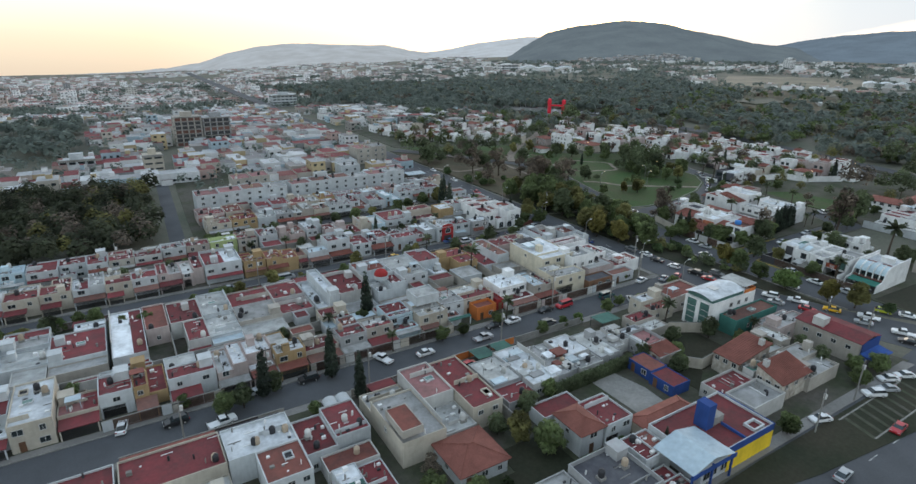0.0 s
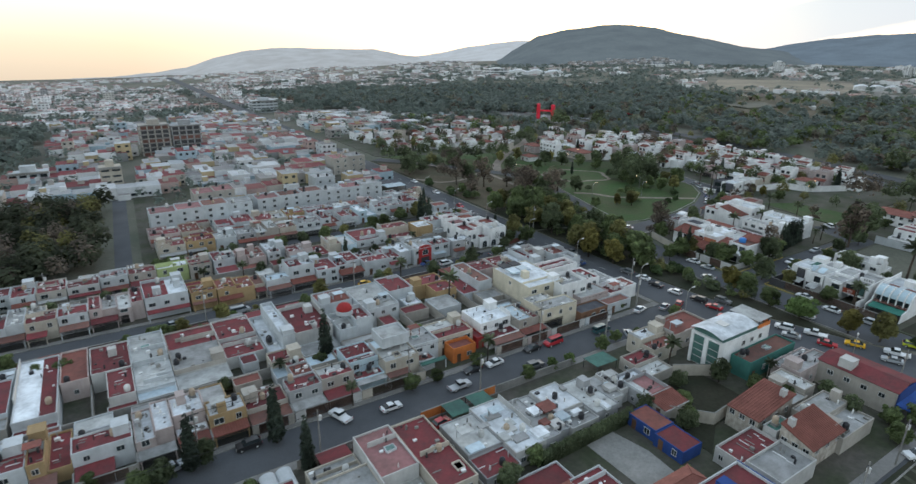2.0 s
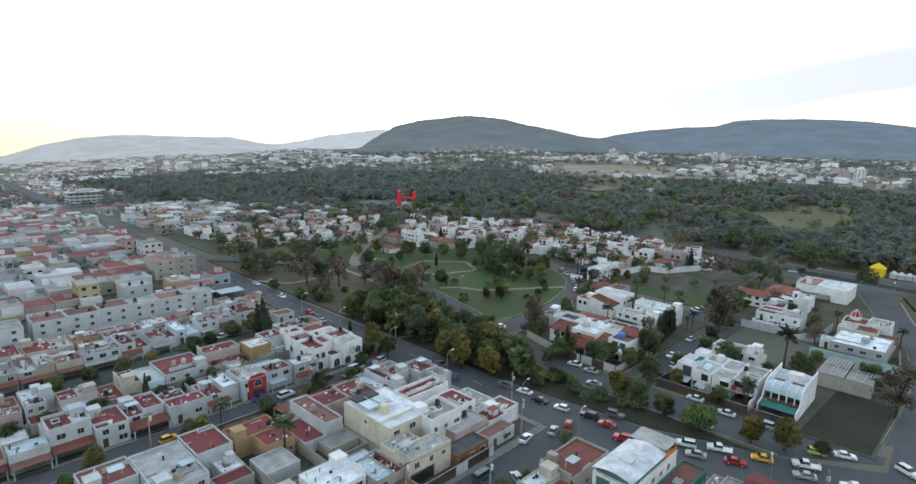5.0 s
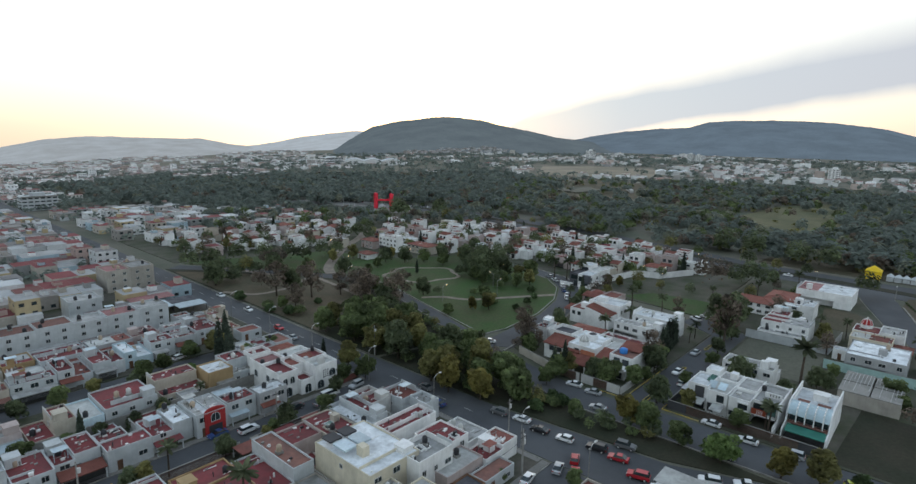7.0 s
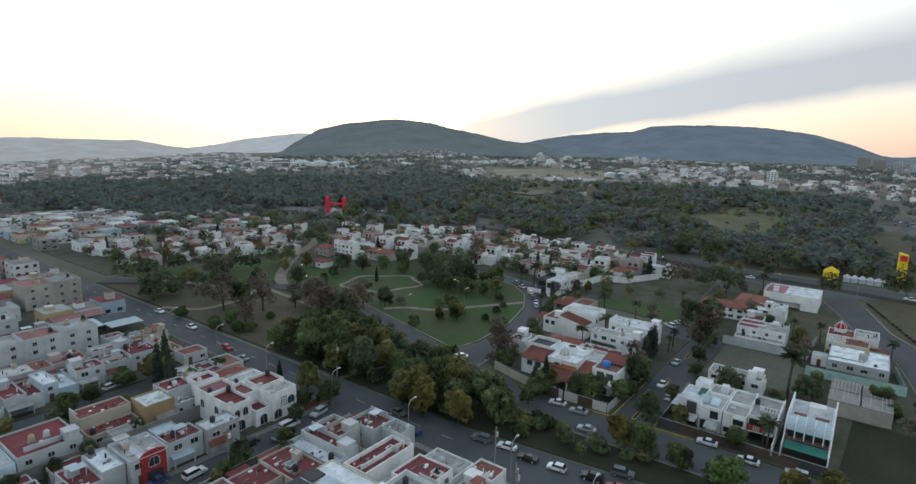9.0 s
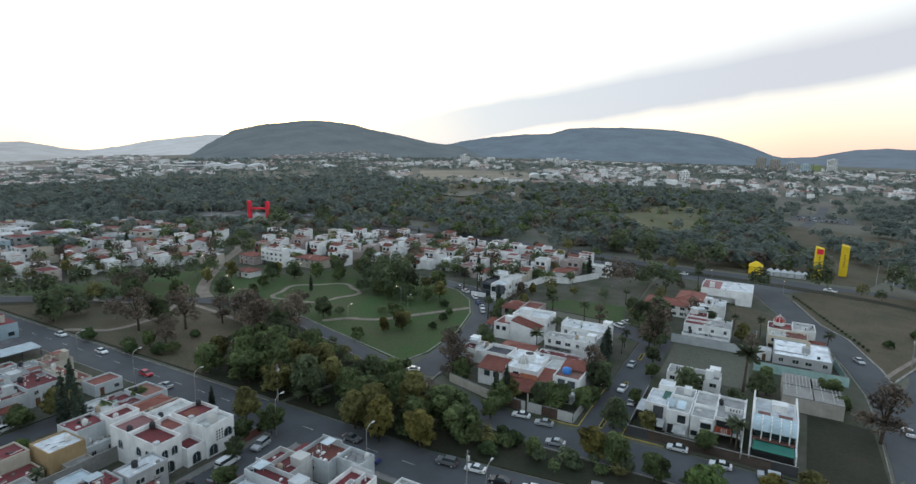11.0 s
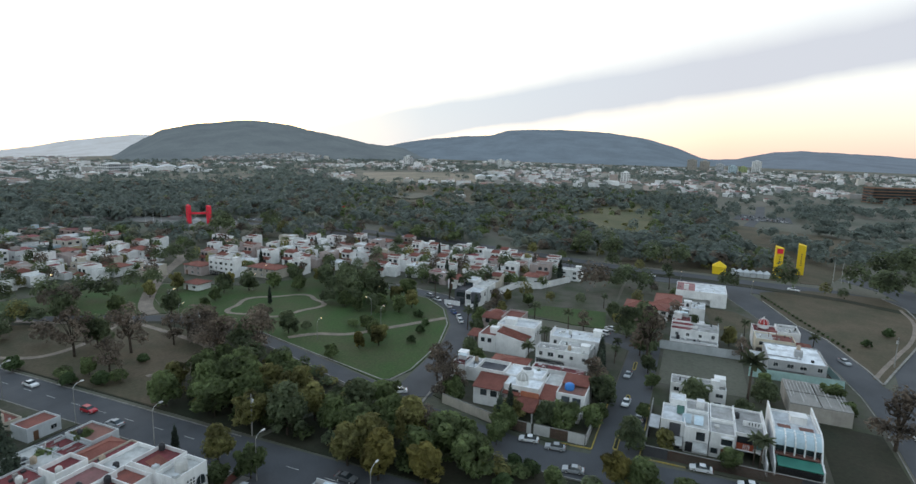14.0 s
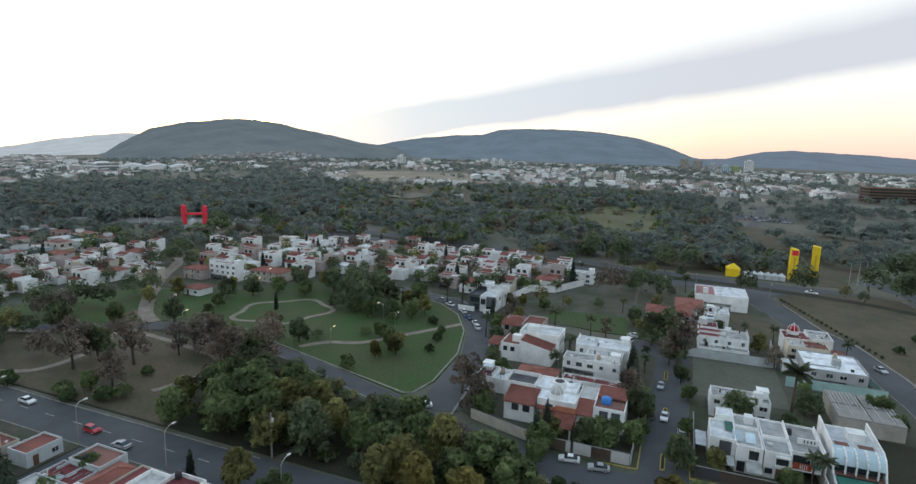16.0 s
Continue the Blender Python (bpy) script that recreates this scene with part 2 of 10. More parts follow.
M["garden"] = material("garden_ground", (0.095, 0.088, 0.072), 0.95, grain=0.8, stain=0.3, coarse=0.10, second=(0.042, 0.055, 0.026), bump=0.5)
M["bark"] = material("bark", (0.085, 0.065, 0.05), 0.95, grain=6, stain=0.3, streak=True)
# far-wood leaves: distance haze put into their greyer, bluer colour
for key, col in dict(leaf=(0.205, 0.260, 0.112), leaf_dark=(0.180, 0.219, 0.120), leaf_olive=(0.299, 0.285, 0.112), leaf_lime=(0.222, 0.319, 0.114), leaf_wood_hazy=(0.222, 0.262, 0.232), leaf_wood_hazy_olive=(0.268, 0.282, 0.208),
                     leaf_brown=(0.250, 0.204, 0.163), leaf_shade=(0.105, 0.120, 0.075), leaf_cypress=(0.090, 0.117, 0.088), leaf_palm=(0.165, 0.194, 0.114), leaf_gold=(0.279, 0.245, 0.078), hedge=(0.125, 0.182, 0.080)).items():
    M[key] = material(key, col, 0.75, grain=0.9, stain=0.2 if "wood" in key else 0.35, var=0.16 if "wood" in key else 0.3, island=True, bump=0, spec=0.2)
    t = M[key].node_tree
    b, o = t.nodes["Principled BSDF"], t.nodes["Material Output"]
    tr, mx = t.nodes.new("ShaderNodeBsdfTranslucent"), t.nodes.new("ShaderNodeMixShader")
    t.links.new(b.inputs["Base Color"].links[0].from_socket, tr.inputs["Color"])
    mx.inputs[0].default_value = 0.55
    t.links.new(b.outputs[0], mx.inputs[1])
    t.links.new(tr.outputs[0], mx.inputs[2])
    t.links.new(mx.outputs[0], o.inputs["Surface"])
M["yard"] = material("yard_ground", (0.090, 0.082, 0.070), 0.95, grain=0.8, stain=0.3, coarse=0.09, second=(0.044, 0.054, 0.028), bump=0.5)

# ---------------------------------------------------------------- mesh tools
class Form:
    """Collects boxes, prisms and the like into one mesh."""

    def __init__(self):
        self.v, self.f, self.m = [], [], []

    def add(self, verts, faces, mat=0):
        k = len(self.v)
        self.v += verts
        self.f += [tuple(i + k for i in f) for f in faces]
        self.m += [mat] * len(faces)
        return self

    def box(self, x0, y0, z0, x1, y1, z1, mat=0, top=None):
        v = [(x0, y0, z0), (x1, y0, z0), (x1, y1, z0), (x0, y1, z0), (x0, y0, z1), (x1, y0, z1), (x1, y1, z1), (x0, y1, z1)]
        self.add(v, [(0, 3, 2, 1), (0, 1, 5, 4), (1, 2, 6, 5), (2, 3, 7, 6), (3, 0, 4, 7)], mat)
        self.f.append(tuple(len(self.v) - 8 + i for i in (4, 5, 6, 7)))
        self.m.append(mat if top is None else top)
        return self

    def ring(self, x0, y0, x1, y1, z0, z1, w, mat=0):
        """Four walls round a rectangle, butted."""
        self.box(x0, y0, z0, x1, y0 + w, z1, mat).box(x0, y1 - w, z0, x1, y1, z1, mat)
        return self.box(x0, y0 + w, z0, x0 + w, y1 - w, z1, mat).box(x1 - w, y0 + w, z0, x1, y1 - w, z1, mat)

    def tub(self, x0, y0, z0, x1, y1, z1, rim, w, mat=0):
        """A closed block whose top is sunk inside a parapet, as one skin."""
        def ring(d, z):
            return [(x0 + d, y0 + d, z), (x1 - d, y0 + d, z), (x1 - d, y1 - d, z), (x0 + d, y1 - d, z)]
        f = [(3, 2, 1, 0), (12, 13, 14, 15)]
        for k in (0, 4, 8):
            f += [(k + i, k + (i + 1) % 4, k + 4 + (i + 1) % 4, k + 4 + i) for i in range(4)]
        return self.add(ring(0, z0) + ring(0, z1 + rim) + ring(w, z1 + rim) + ring(w, z1 - 0.02), f, mat)

    def prism(self, pts, z0, z1, mat=0):
        """An upright prism on a polygon that runs anticlockwise."""
        n = len(pts)
        v = [(x, y, z0) for x, y in pts] + [(x, y, z1) for x, y in pts]
        return self.add(v, [tuple(range(n - 1, -1, -1)), tuple(range(n, 2 * n))] + [(i, (i + 1) % n, n + (i + 1) % n, n + i) for i in range(n)], mat)

    def slab(self, a, b, c, d, thick, mat=0):
        """A tilted slab: four corners of its top, anticlockwise from above."""
        v = [tuple(p) for p in (a, b, c, d)]
        low = [(x, y, z - thick) for x, y, z in v]
        return self.add(low + v, [(0, 3, 2, 1), (4, 5, 6, 7), (0, 1, 5, 4), (1, 2, 6, 5), (2, 3, 7, 6), (3, 0, 4, 7)], mat)

    def vault(self, arc, y0, y1, thick, mat=0, along="y"):
        """A curved sheet: an arc of (across, height) drawn along an axis, with thickness, as one skin."""
        k, n = len(self.v), len(arc)
        for u, z in arc:
            for y, dz in ((y0, 0), (y1, 0), (y1, -thick), (y0, -thick)):
                self.v.append((u, y, z + dz) if along == "y" else (y, u, z + dz))
        fs = []
        for i in range(n - 1):
            a, b = k + 4 * i, k + 4 * i + 4
            fs += [(a, b, b + 1, a + 1), (a + 1, b + 1, b + 2, a + 2), (a + 2, b + 2, b + 3, a + 3), (a + 3, b + 3, b, a)]
        e = k + 4 * (n - 1)
        self.f += fs + [(k, k + 1, k + 2, k + 3), (e + 3, e + 2, e + 1, e)]
        self.m += [mat] * (len(fs) + 2)
        return self

    def turned(self, rings, n=12, mat=0, cx=0.0, cy=0.0):
        """A solid of revolution from (radius, height) rings, closed at both ends."""
        k = len(self.v)
        for r, z in rings:
            self.v += [(cx + r * math.cos(2 * math.pi * i / n), cy + r * math.sin(2 * math.pi * i / n), z) for i in range(n)]
        for j in range(len(rings) - 1):
            for i in range(n):
                self.f.append((k + j * n + i, k + j * n + (i + 1) % n, k + (j + 1) * n + (i + 1) % n, k + (j + 1) * n + i))
                self.m.append(mat)
        self.f += [tuple(k + i for i in range(n - 1, -1, -1)), tuple(k + (len(rings) - 1) * n + i for i in range(n))]
        self.m += [mat, mat]
        return self

    def mesh(self, name, mats, smooth=False):
        me = bpy.data.meshes.new(name)
        me.from_pydata(self.v, [], self.f)
        for m in mats if isinstance(mats, (list, tuple)) else [mats]:
            me.materials.append(m)
        if any(self.m):
            me.polygons.foreach_set("material_index", self.m)
        if smooth:
            me.polygons.foreach_set("use_smooth", [True] * len(self.f))
        me.update()
        return me


def thing(name, m, label, category, group="", kind=""):
    ob = tagged(new(name), label, category, group, kind)
    ob.matrix_basis = m
    return ob


def part(name, form, mats, parent=None, label="", smooth=False, at=None):
    """Links a form (or a finished mesh) as one mesh object under a thing or a part."""
    me = form if isinstance(form, bpy.types.Mesh) else form.mesh(name, mats, smooth)
    ob = new(name, me)
    if parent:
        ob.parent = parent
    if at is not None:
        ob.matrix_basis = at
    return tagged(ob, label)


def solid(name, form, mats, label, category, kind="", group="", smooth=False, at=None):
    return tagged(part(name, form, mats, None, label, smooth, at), "", category, group, kind)


CACHE = {}


def cached(key, make):
    if key not in CACHE:
        CACHE[key] = make()
    return CACHE[key]

# ---------------------------------------------------------------- land, roads, hills
def land_z(x, y):
    """Level in the town; farther off the plain falls away, to the north-west."""
    r = math.hypot(x, y)
    a = math.degrees(math.atan2(x, y))
    k = 0.052 * (1 - min(1.0, max(0.0, (a - 2) / 50))) ** 1.3
    return -k * max(0.0, r - 520) if r < 900 else -k * 380 - k * 0.92 * (r - 900)


def build_ground():
    f = Form()
    rad = [0, 120, 260, 400, 520, 640, 780, 950, 1200, 1500, 1900, 2400, 3000, 3700, 4850]
    n = 96
    for r in rad:
        for i in range(n):
            a = 2 * math.pi * i / n
            x, y = r * math.sin(a), r * math.cos(a)
            f.v.append((x, y, land_z(x, y) - 0.06))
    for j in range(len(rad) - 1):
        for i in range(n):
            f.f.append((j * n + i, (j + 1) * n + i, (j + 1) * n + (i + 1) % n, j * n + (i + 1) % n))
            f.m.append(0)
    solid("ground", f, M["soil"], "dry brown and green open ground between the town's blocks", "ground", "structure")


build_ground()


def poly(name, pts, z0, z1, mat, label, category):
    return solid(name, Form().prism(pts, z0, z1), M[mat], label, category, "structure")


def ribbon(name, line, z0, z1, mat, label, category):
    """A strip of road: rows of x, y of its left edge and x, y of its right edge."""
    f = Form()
    for (ax, ay, bx, by), (cx, cy, dx_, dy_) in zip(line, line[1:]):
        f.prism([(ax, ay), (bx, by), (dx_, dy_), (cx, cy)], z0, z1)
    return solid(name, f, M[mat], label, category, "structure")


# roads, their tops at level 0
poly("road_near", [(-160, 97), (140, 97), (140, 106), (-160, 106)], -0.4, 0.0, "asphalt", "worn grey asphalt street between house rows", "road")
poly("road_middle", [(-60, 158), (140, 158), (140, 165.5), (-60, 165.5)], -0.4, -0.004, "asphalt", "narrow grey asphalt street lined with houses", "road")
poly("road_third", [(16, 202.6), (140, 206.6), (140, 213.4), (16, 210)], -0.4, -0.004, "asphalt", "narrow asphalt street before the apartment slabs", "road")
poly("road_side", [(12, 205), (17, 205), (22.4, 340), (17, 340)], -0.4, 0.002, "asphalt", "asphalt lane beside the dark wood", "road")
ribbon("avenue", [(139.5, 1200, 150.5, 1200), (139.5, 240, 150.5, 240), (139.5, 128, 151.5, 128), (140, 112, 153.5, 112), (141, 88, 156, 88), (151, 62, 166, 62), (158, 42, 177, 42), (165, 20, 188, 20)][::-1],
       -0.4, 0.004, "asphalt", "wide grey asphalt avenue along the park", "road")
poly("boulevard", [(40, 22), (330, 8), (330, 30), (262, 34), (190, 46.5), (40, 39)], -0.4, 0.008, "asphalt", "broad asphalt boulevard with turning lanes", "road")
ribbon("service_road", [(182, 47, 178, 47), (178, 64, 166, 64), (178, 84, 165.5, 84), (177, 98, 165.5, 98), (175, 118, 165, 118), (178, 134, 169, 134), (182, 152, 175, 148), (187, 164, 181, 168), (197, 195, 192, 198), (206, 226, 200, 226), (209, 246, 202.6, 245), (205, 262, 199, 259), (199, 274, 193.6, 270), (188, 292, 182, 288.6), (176, 312, 170, 308.6), (160, 334, 153, 330)],
       -0.4, 0.006, "asphalt", "curving asphalt frontage road beside the houses", "road")
ribbon("park_road", [(182, 160, 186, 150), (199, 161.5, 200, 153), (221, 163, 224, 154.5), (242, 169, 247, 161), (259, 178, 265, 171), (270, 190, 278, 186), (276, 215, 284, 214)],
       -0.4, 0.010, "asphalt", "asphalt road curving round the green", "road")
poly("cross_road", [(170, 99), (252, 99), (262, 118), (252, 122), (244, 108), (170, 108.5)], -0.4, 0.012, "asphalt", "asphalt cross street between white villas", "road")
ribbon("right_road", [(188, 48, 225, 28), (217, 47, 236, 34), (235, 47.4, 247, 40.4), (252, 49.7, 259, 41.6), (267, 52.4, 271, 44.2), (283, 58, 286, 47.2), (299, 65, 301, 54.6), (337, 77, 334, 63), (354, 83, 350, 67)], -0.4, 0.014, "asphalt", "asphalt road between empty grass plots", "road")
ribbon("far_avenue", [(300, -14, 345, -30), (332, 29, 374, 30), (347, 60, 377, 70), (351, 85, 379, 100), (351, 123, 381, 127), (365, 170, 395, 178), (374, 224, 408, 231), (384, 300, 418, 300), (392, 440, 424, 440)],
       -0.4, 0.016, "asphalt", "distant dual carriageway beyond the villas", "road")

# raised blocks
PAVE = dict(mat="yard", label="worn earth, paving and weeds of the house plots", category="ground")
for name, pts in (("pavement_near", [(-160, 43), (150, 43), (144, 62), (136, 88), (136, 97), (-160, 97)]),
                  ("pavement_first", [(-160, 106), (139.5, 106), (139.5, 158), (-160, 158)]),
                  ("pavement_second", [(-60, 165.5), (139.5, 165.5), (139.5, 206.4), (17, 202.6), (11, 202.6), (-60, 205)]),
                  ("pavement_third", [(20, 211), (139.5, 213.6), (139.5, 330), (25, 330)]),
                  ("pavement_villas", [(178, 108.5), (244, 108.5), (250, 122), (266, 170), (247, 160.5), (224, 154), (200, 152.5), (187, 150), (180, 134), (177, 118)]),
                  ("pavement_modern", [(179, 48.6), (188, 48.9), (217, 47.7), (235, 48.1), (252, 50.5), (267, 53.1), (283, 58.9), (299, 65.7), (337, 77.7), (350, 82), (350, 120), (263, 118), (253, 99), (179, 98.8)]),
                  ("pavement_beyond", [(266, 172), (262, 118), (350, 122), (364, 170), (374, 224), (382, 300), (320, 420), (160, 420), (160, 340), (235, 312), (250, 270), (285, 250), (284, 214), (278, 186)])):
    poly(name, pts, -0.3, 0.15, **dict(PAVE, mat="garden" if name in ("pavement_villas", "pavement_modern", "pavement_beyond") else "yard"))
for name, pts in (("pavement_near_north", [(-160, 106.2), (139.3, 106.2), (139.3, 107.9), (-160, 107.9)]), ("pavement_near_south", [(-160, 94.9), (136, 94.9), (136, 96.7), (-160, 96.7)]),
                  ("pavement_middle_south", [(-60, 156.2), (139.3, 156.2), (139.3, 157.8), (-60, 157.8)]), ("pavement_middle_north", [(-60, 165.6), (139.3, 165.6), (139.3, 167.0), (-60, 167.0)]),
                  ("pavement_avenue", [(137.9, 108.2), (139.2, 108.2), (139.2, 156.0), (137.9, 156.0)]), ("pavement_boulevard", [(60, 41.4), (149, 41.4), (148.4, 43.6), (60, 43.6)])):
    poly(name, pts, -0.2, 0.156, "paving", "grey concrete pavement slabs along the street", "pavement")
poly("park_lawn", [(210, 246), (207, 226), (198, 195), (188.4, 166), (199, 162), (221, 163.6), (242, 169.6), (259, 178.6), (270, 190.5), (276, 215), (285, 250), (250, 270), (236, 302), (222, 292), (206, 264)],
     -0.3, 0.12, "grass", "mown green park lawn with worn patches", "lawn")
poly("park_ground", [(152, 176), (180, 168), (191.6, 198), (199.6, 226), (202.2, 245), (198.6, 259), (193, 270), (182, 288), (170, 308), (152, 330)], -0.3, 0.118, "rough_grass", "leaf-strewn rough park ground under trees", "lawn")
poly("north_lawn", [(206, 265), (222, 293), (235, 310), (205, 336), (162, 336), (176.4, 313), (188.6, 292.6), (199.6, 274.6)], -0.3, 0.116, "grass", "green park lawn beyond the road", "lawn")
poly("dry_lawn", [(152.5, 206), (160, 214), (186, 214), (196, 240), (196, 258), (184, 280), (168, 305), (152.5, 322)], -0.3, 0.16, "drygrass", "dry brown park grass with scattered trees", "lawn")
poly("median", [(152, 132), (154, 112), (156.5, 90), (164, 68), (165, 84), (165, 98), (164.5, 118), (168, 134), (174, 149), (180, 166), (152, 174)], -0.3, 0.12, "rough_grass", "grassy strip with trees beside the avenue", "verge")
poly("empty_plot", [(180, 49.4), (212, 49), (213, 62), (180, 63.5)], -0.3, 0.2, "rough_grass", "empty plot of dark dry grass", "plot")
poly("empty_plot_right", [(247.6, 40.2), (260, 34.2), (278, 25.8), (299, 16.2), (325, 8.6), (349, 7.2), (366, 12), (366, 40), (351, 62), (334, 62.8), (301, 54.4), (286, 47), (271, 44), (259, 41.4)], -0.3, 0.12, "drygrass", "open dry grass plot inside kerbs", "plot")
poly("far_lawn", [(382, 30), (560, -40), (620, 60), (540, 120), (386, 130)], -0.3, 0.06, "drygrass", "scrubby open grass beyond the avenue", "verge")

# winding ring path of the lawn
def ring_path():
    f = Form()
    n = 48
    pts = []
    for i in range(n):
        a = 2 * math.pi * i / n
        r = 1 + 0.10 * math.cos(5 * a)
        pts.append((233 + 15.5 * r * math.cos(a) - 3 * math.sin(a), 238 + 15.0 * r * math.sin(a), math.cos(a), math.sin(a)))
    for i in range(n):
        (x0, y0, c0, s0), (x1, y1, c1, s1) = pts[i], pts[(i + 1) % n]
        f.prism([(x0 - c0, y0 - s0), (x0 + c0, y0 + s0), (x1 + c1, y1 + s1), (x1 - c1, y1 - s1)], 0, 0.17)
    solid("ring_path", f, M["path_stone"], "pale winding concrete ring path on the lawn", "path", "structure")


ring_path()


def hill(name, prof, dist, mat, label, rough=6.0, eye=65.0, depth=0.34, seed=0):
    """A long hill whose crest follows (azimuth, elevation) pairs at that distance."""
    azs, els = [p[0] for p in prof], [p[1] for p in prof]
    n, k = 420, 40
    f = Form()
    for i in range(n + 1):
        a = azs[0] + (azs[-1] - azs[0]) * i / n
        e = np.interp(a, azs, els)
        crest = eye + dist * math.tan(radians(float(e)))
        s, c = math.sin(radians(a)), math.cos(radians(a))
        for j in range(k + 1):
            u = j / k
            r = dist * (1 - depth + depth * 1.5 * u)
            base = land_z(r * s, r * c) - 8
            w = math.sin(min(1.0, u * 1.5) * math.pi / 2) ** 1.25 if u < 0.667 else math.cos((u - 0.667) * 3 * math.pi / 2)
            g = noise.fractal(Vector((r * s * 0.004, r * c * 0.004, seed)), 1.0, 2.0, 5) * 26 + noise.fractal(Vector((r * s * 0.03, r * c * 0.03, seed)), 1.0, 2.0, 3) * rough
            tuft = noise.noise(Vector((r * s * 0.06, r * c * 0.06, seed))) * 1.6 + noise.noise(Vector((r * s * 0.14, r * c * 0.14, seed))) * 1.3
            z = base + (max(crest, base) - base) * w + tuft * rough / 6 * w + g * w * (0.25 + 0.75 * abs(u - 0.667) * 1.5 if u < 0.98 else 0)
            f.v.append((60 + r * s, 80 + r * c, z))
    for i in range(n):
        for j in range(k):
            p = i * (k + 1) + j
            f.f.append((p, p + 1, p + k + 2, p + k + 1))
            f.m.append(0)
    solid(name, f, mat, label, "hill", "structure", smooth=True)
    return f


def hazy_hill_material(name, col, glow, light):
    """Far slopes: fine scrub, broad patches of bare ground, and the air's haze put into colour and emission."""
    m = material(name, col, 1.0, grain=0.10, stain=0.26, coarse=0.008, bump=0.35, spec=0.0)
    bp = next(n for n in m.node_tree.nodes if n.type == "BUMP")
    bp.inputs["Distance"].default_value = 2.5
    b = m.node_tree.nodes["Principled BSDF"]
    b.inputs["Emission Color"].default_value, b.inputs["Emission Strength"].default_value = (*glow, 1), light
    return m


# each hill's emission stands for haze; the slopes themselves give no light
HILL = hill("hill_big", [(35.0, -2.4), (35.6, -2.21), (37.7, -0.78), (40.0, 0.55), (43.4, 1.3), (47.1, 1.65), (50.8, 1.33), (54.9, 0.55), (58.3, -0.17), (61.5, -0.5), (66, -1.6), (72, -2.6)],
     2900, hazy_hill_material("hill_scrub", (0.066, 0.072, 0.062), (0.265, 0.34, 0.415), 0.38), "scrub-covered dark hill behind the town", seed=3)
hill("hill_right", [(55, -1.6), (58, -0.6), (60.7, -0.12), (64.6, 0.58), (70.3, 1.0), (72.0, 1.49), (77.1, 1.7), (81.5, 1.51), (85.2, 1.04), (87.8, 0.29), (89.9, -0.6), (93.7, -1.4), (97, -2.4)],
     3700, hazy_hill_material("hill_blue", (0.065, 0.08, 0.09), (0.26, 0.35, 0.45), 0.42), "long flat-topped blue-grey wooded hill", rough=3.0, seed=8)
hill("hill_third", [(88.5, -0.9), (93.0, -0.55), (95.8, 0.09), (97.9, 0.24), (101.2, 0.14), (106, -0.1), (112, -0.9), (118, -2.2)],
     4200, hazy_hill_material("hill_far_blue", (0.07, 0.085, 0.10), (0.30, 0.38, 0.48), 0.40), "low blue-grey hill in the distance", rough=3.0, seed=12)
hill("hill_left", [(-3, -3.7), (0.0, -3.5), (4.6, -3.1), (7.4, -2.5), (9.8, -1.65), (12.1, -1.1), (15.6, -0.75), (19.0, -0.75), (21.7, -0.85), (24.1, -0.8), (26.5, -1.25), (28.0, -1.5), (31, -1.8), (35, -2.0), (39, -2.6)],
     4300, hazy_hill_material("hill_mist", (0.17, 0.18, 0.19), (0.58, 0.62, 0.65), 0.56), "hazy pale hill at the town's edge", rough=2.0, seed=17)
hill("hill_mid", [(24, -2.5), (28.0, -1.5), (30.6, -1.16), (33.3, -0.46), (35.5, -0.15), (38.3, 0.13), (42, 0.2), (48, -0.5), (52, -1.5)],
     4600, hazy_hill_material("hill_pale", (0.17, 0.19, 0.21), (0.62, 0.67, 0.71), 0.62), "pale misty hill between the nearer ones", rough=2.0, seed=23)


def strip(line, w):
    """Mitred edges of a line: rows of left x, y and right x, y."""
    rows = []
    for i, (x, y) in enumerate(line):
        (ax, ay), (bx, by) = line[max(0, i - 1)], line[min(len(line) - 1, i + 1)]
        d = math.hypot(bx - ax, by - ay)
        nx, ny = -(by - ay) / d * w / 2, (bx - ax) / d * w / 2
        rows.append((x + nx, y + ny, x - nx, y - ny))
    return rows


def band(line, w, z0, z1):
    """A continuous raised strip along a line."""
    f = Form()
    for lx, ly, rx, ry in strip(line, w):
        f.v += [(lx, ly, z0), (rx, ry, z0), (rx, ry, z1), (lx, ly, z1)]
    for i in range(len(line) - 1):
        k = 4 * i
        f.f += [(k + 2, k + 6, k + 7, k + 3), (k + 1, k + 5, k + 6, k + 2), (k, k + 3, k + 7, k + 4)]
        f.m += [0, 0, 0]
    n = len(f.v)
    f.f += [(0, 1, 2, 3), (n - 1, n - 2, n - 3, n - 4)]
    f.m += [0, 0]
    return f


def smooth_line(line, per=5):
    """Extra points on a soft curve through the given ones."""
    out = []
    for i in range(len(line) - 1):
        p0, p1, p2, p3 = line[max(0, i - 1)], line[i], line[i + 1], line[min(len(line) - 1, i + 2)]
        for k in range(per):
            t = k / per
            out.append(tuple(0.5 * (2 * b + (c - a) * t + (2 * a - 5 * b + 4 * c - d) * t * t + (3 * b - a - 3 * c + d) * t ** 3) for a, b, c, d in zip(p0, p1, p2, p3)))
    return out + [line[-1]]


def footpath(line, w, label, z=0.18):
    solid("footpath", band(smooth_line(line), w, -0.1, z), M["path_stone"], label, "path", "structure")


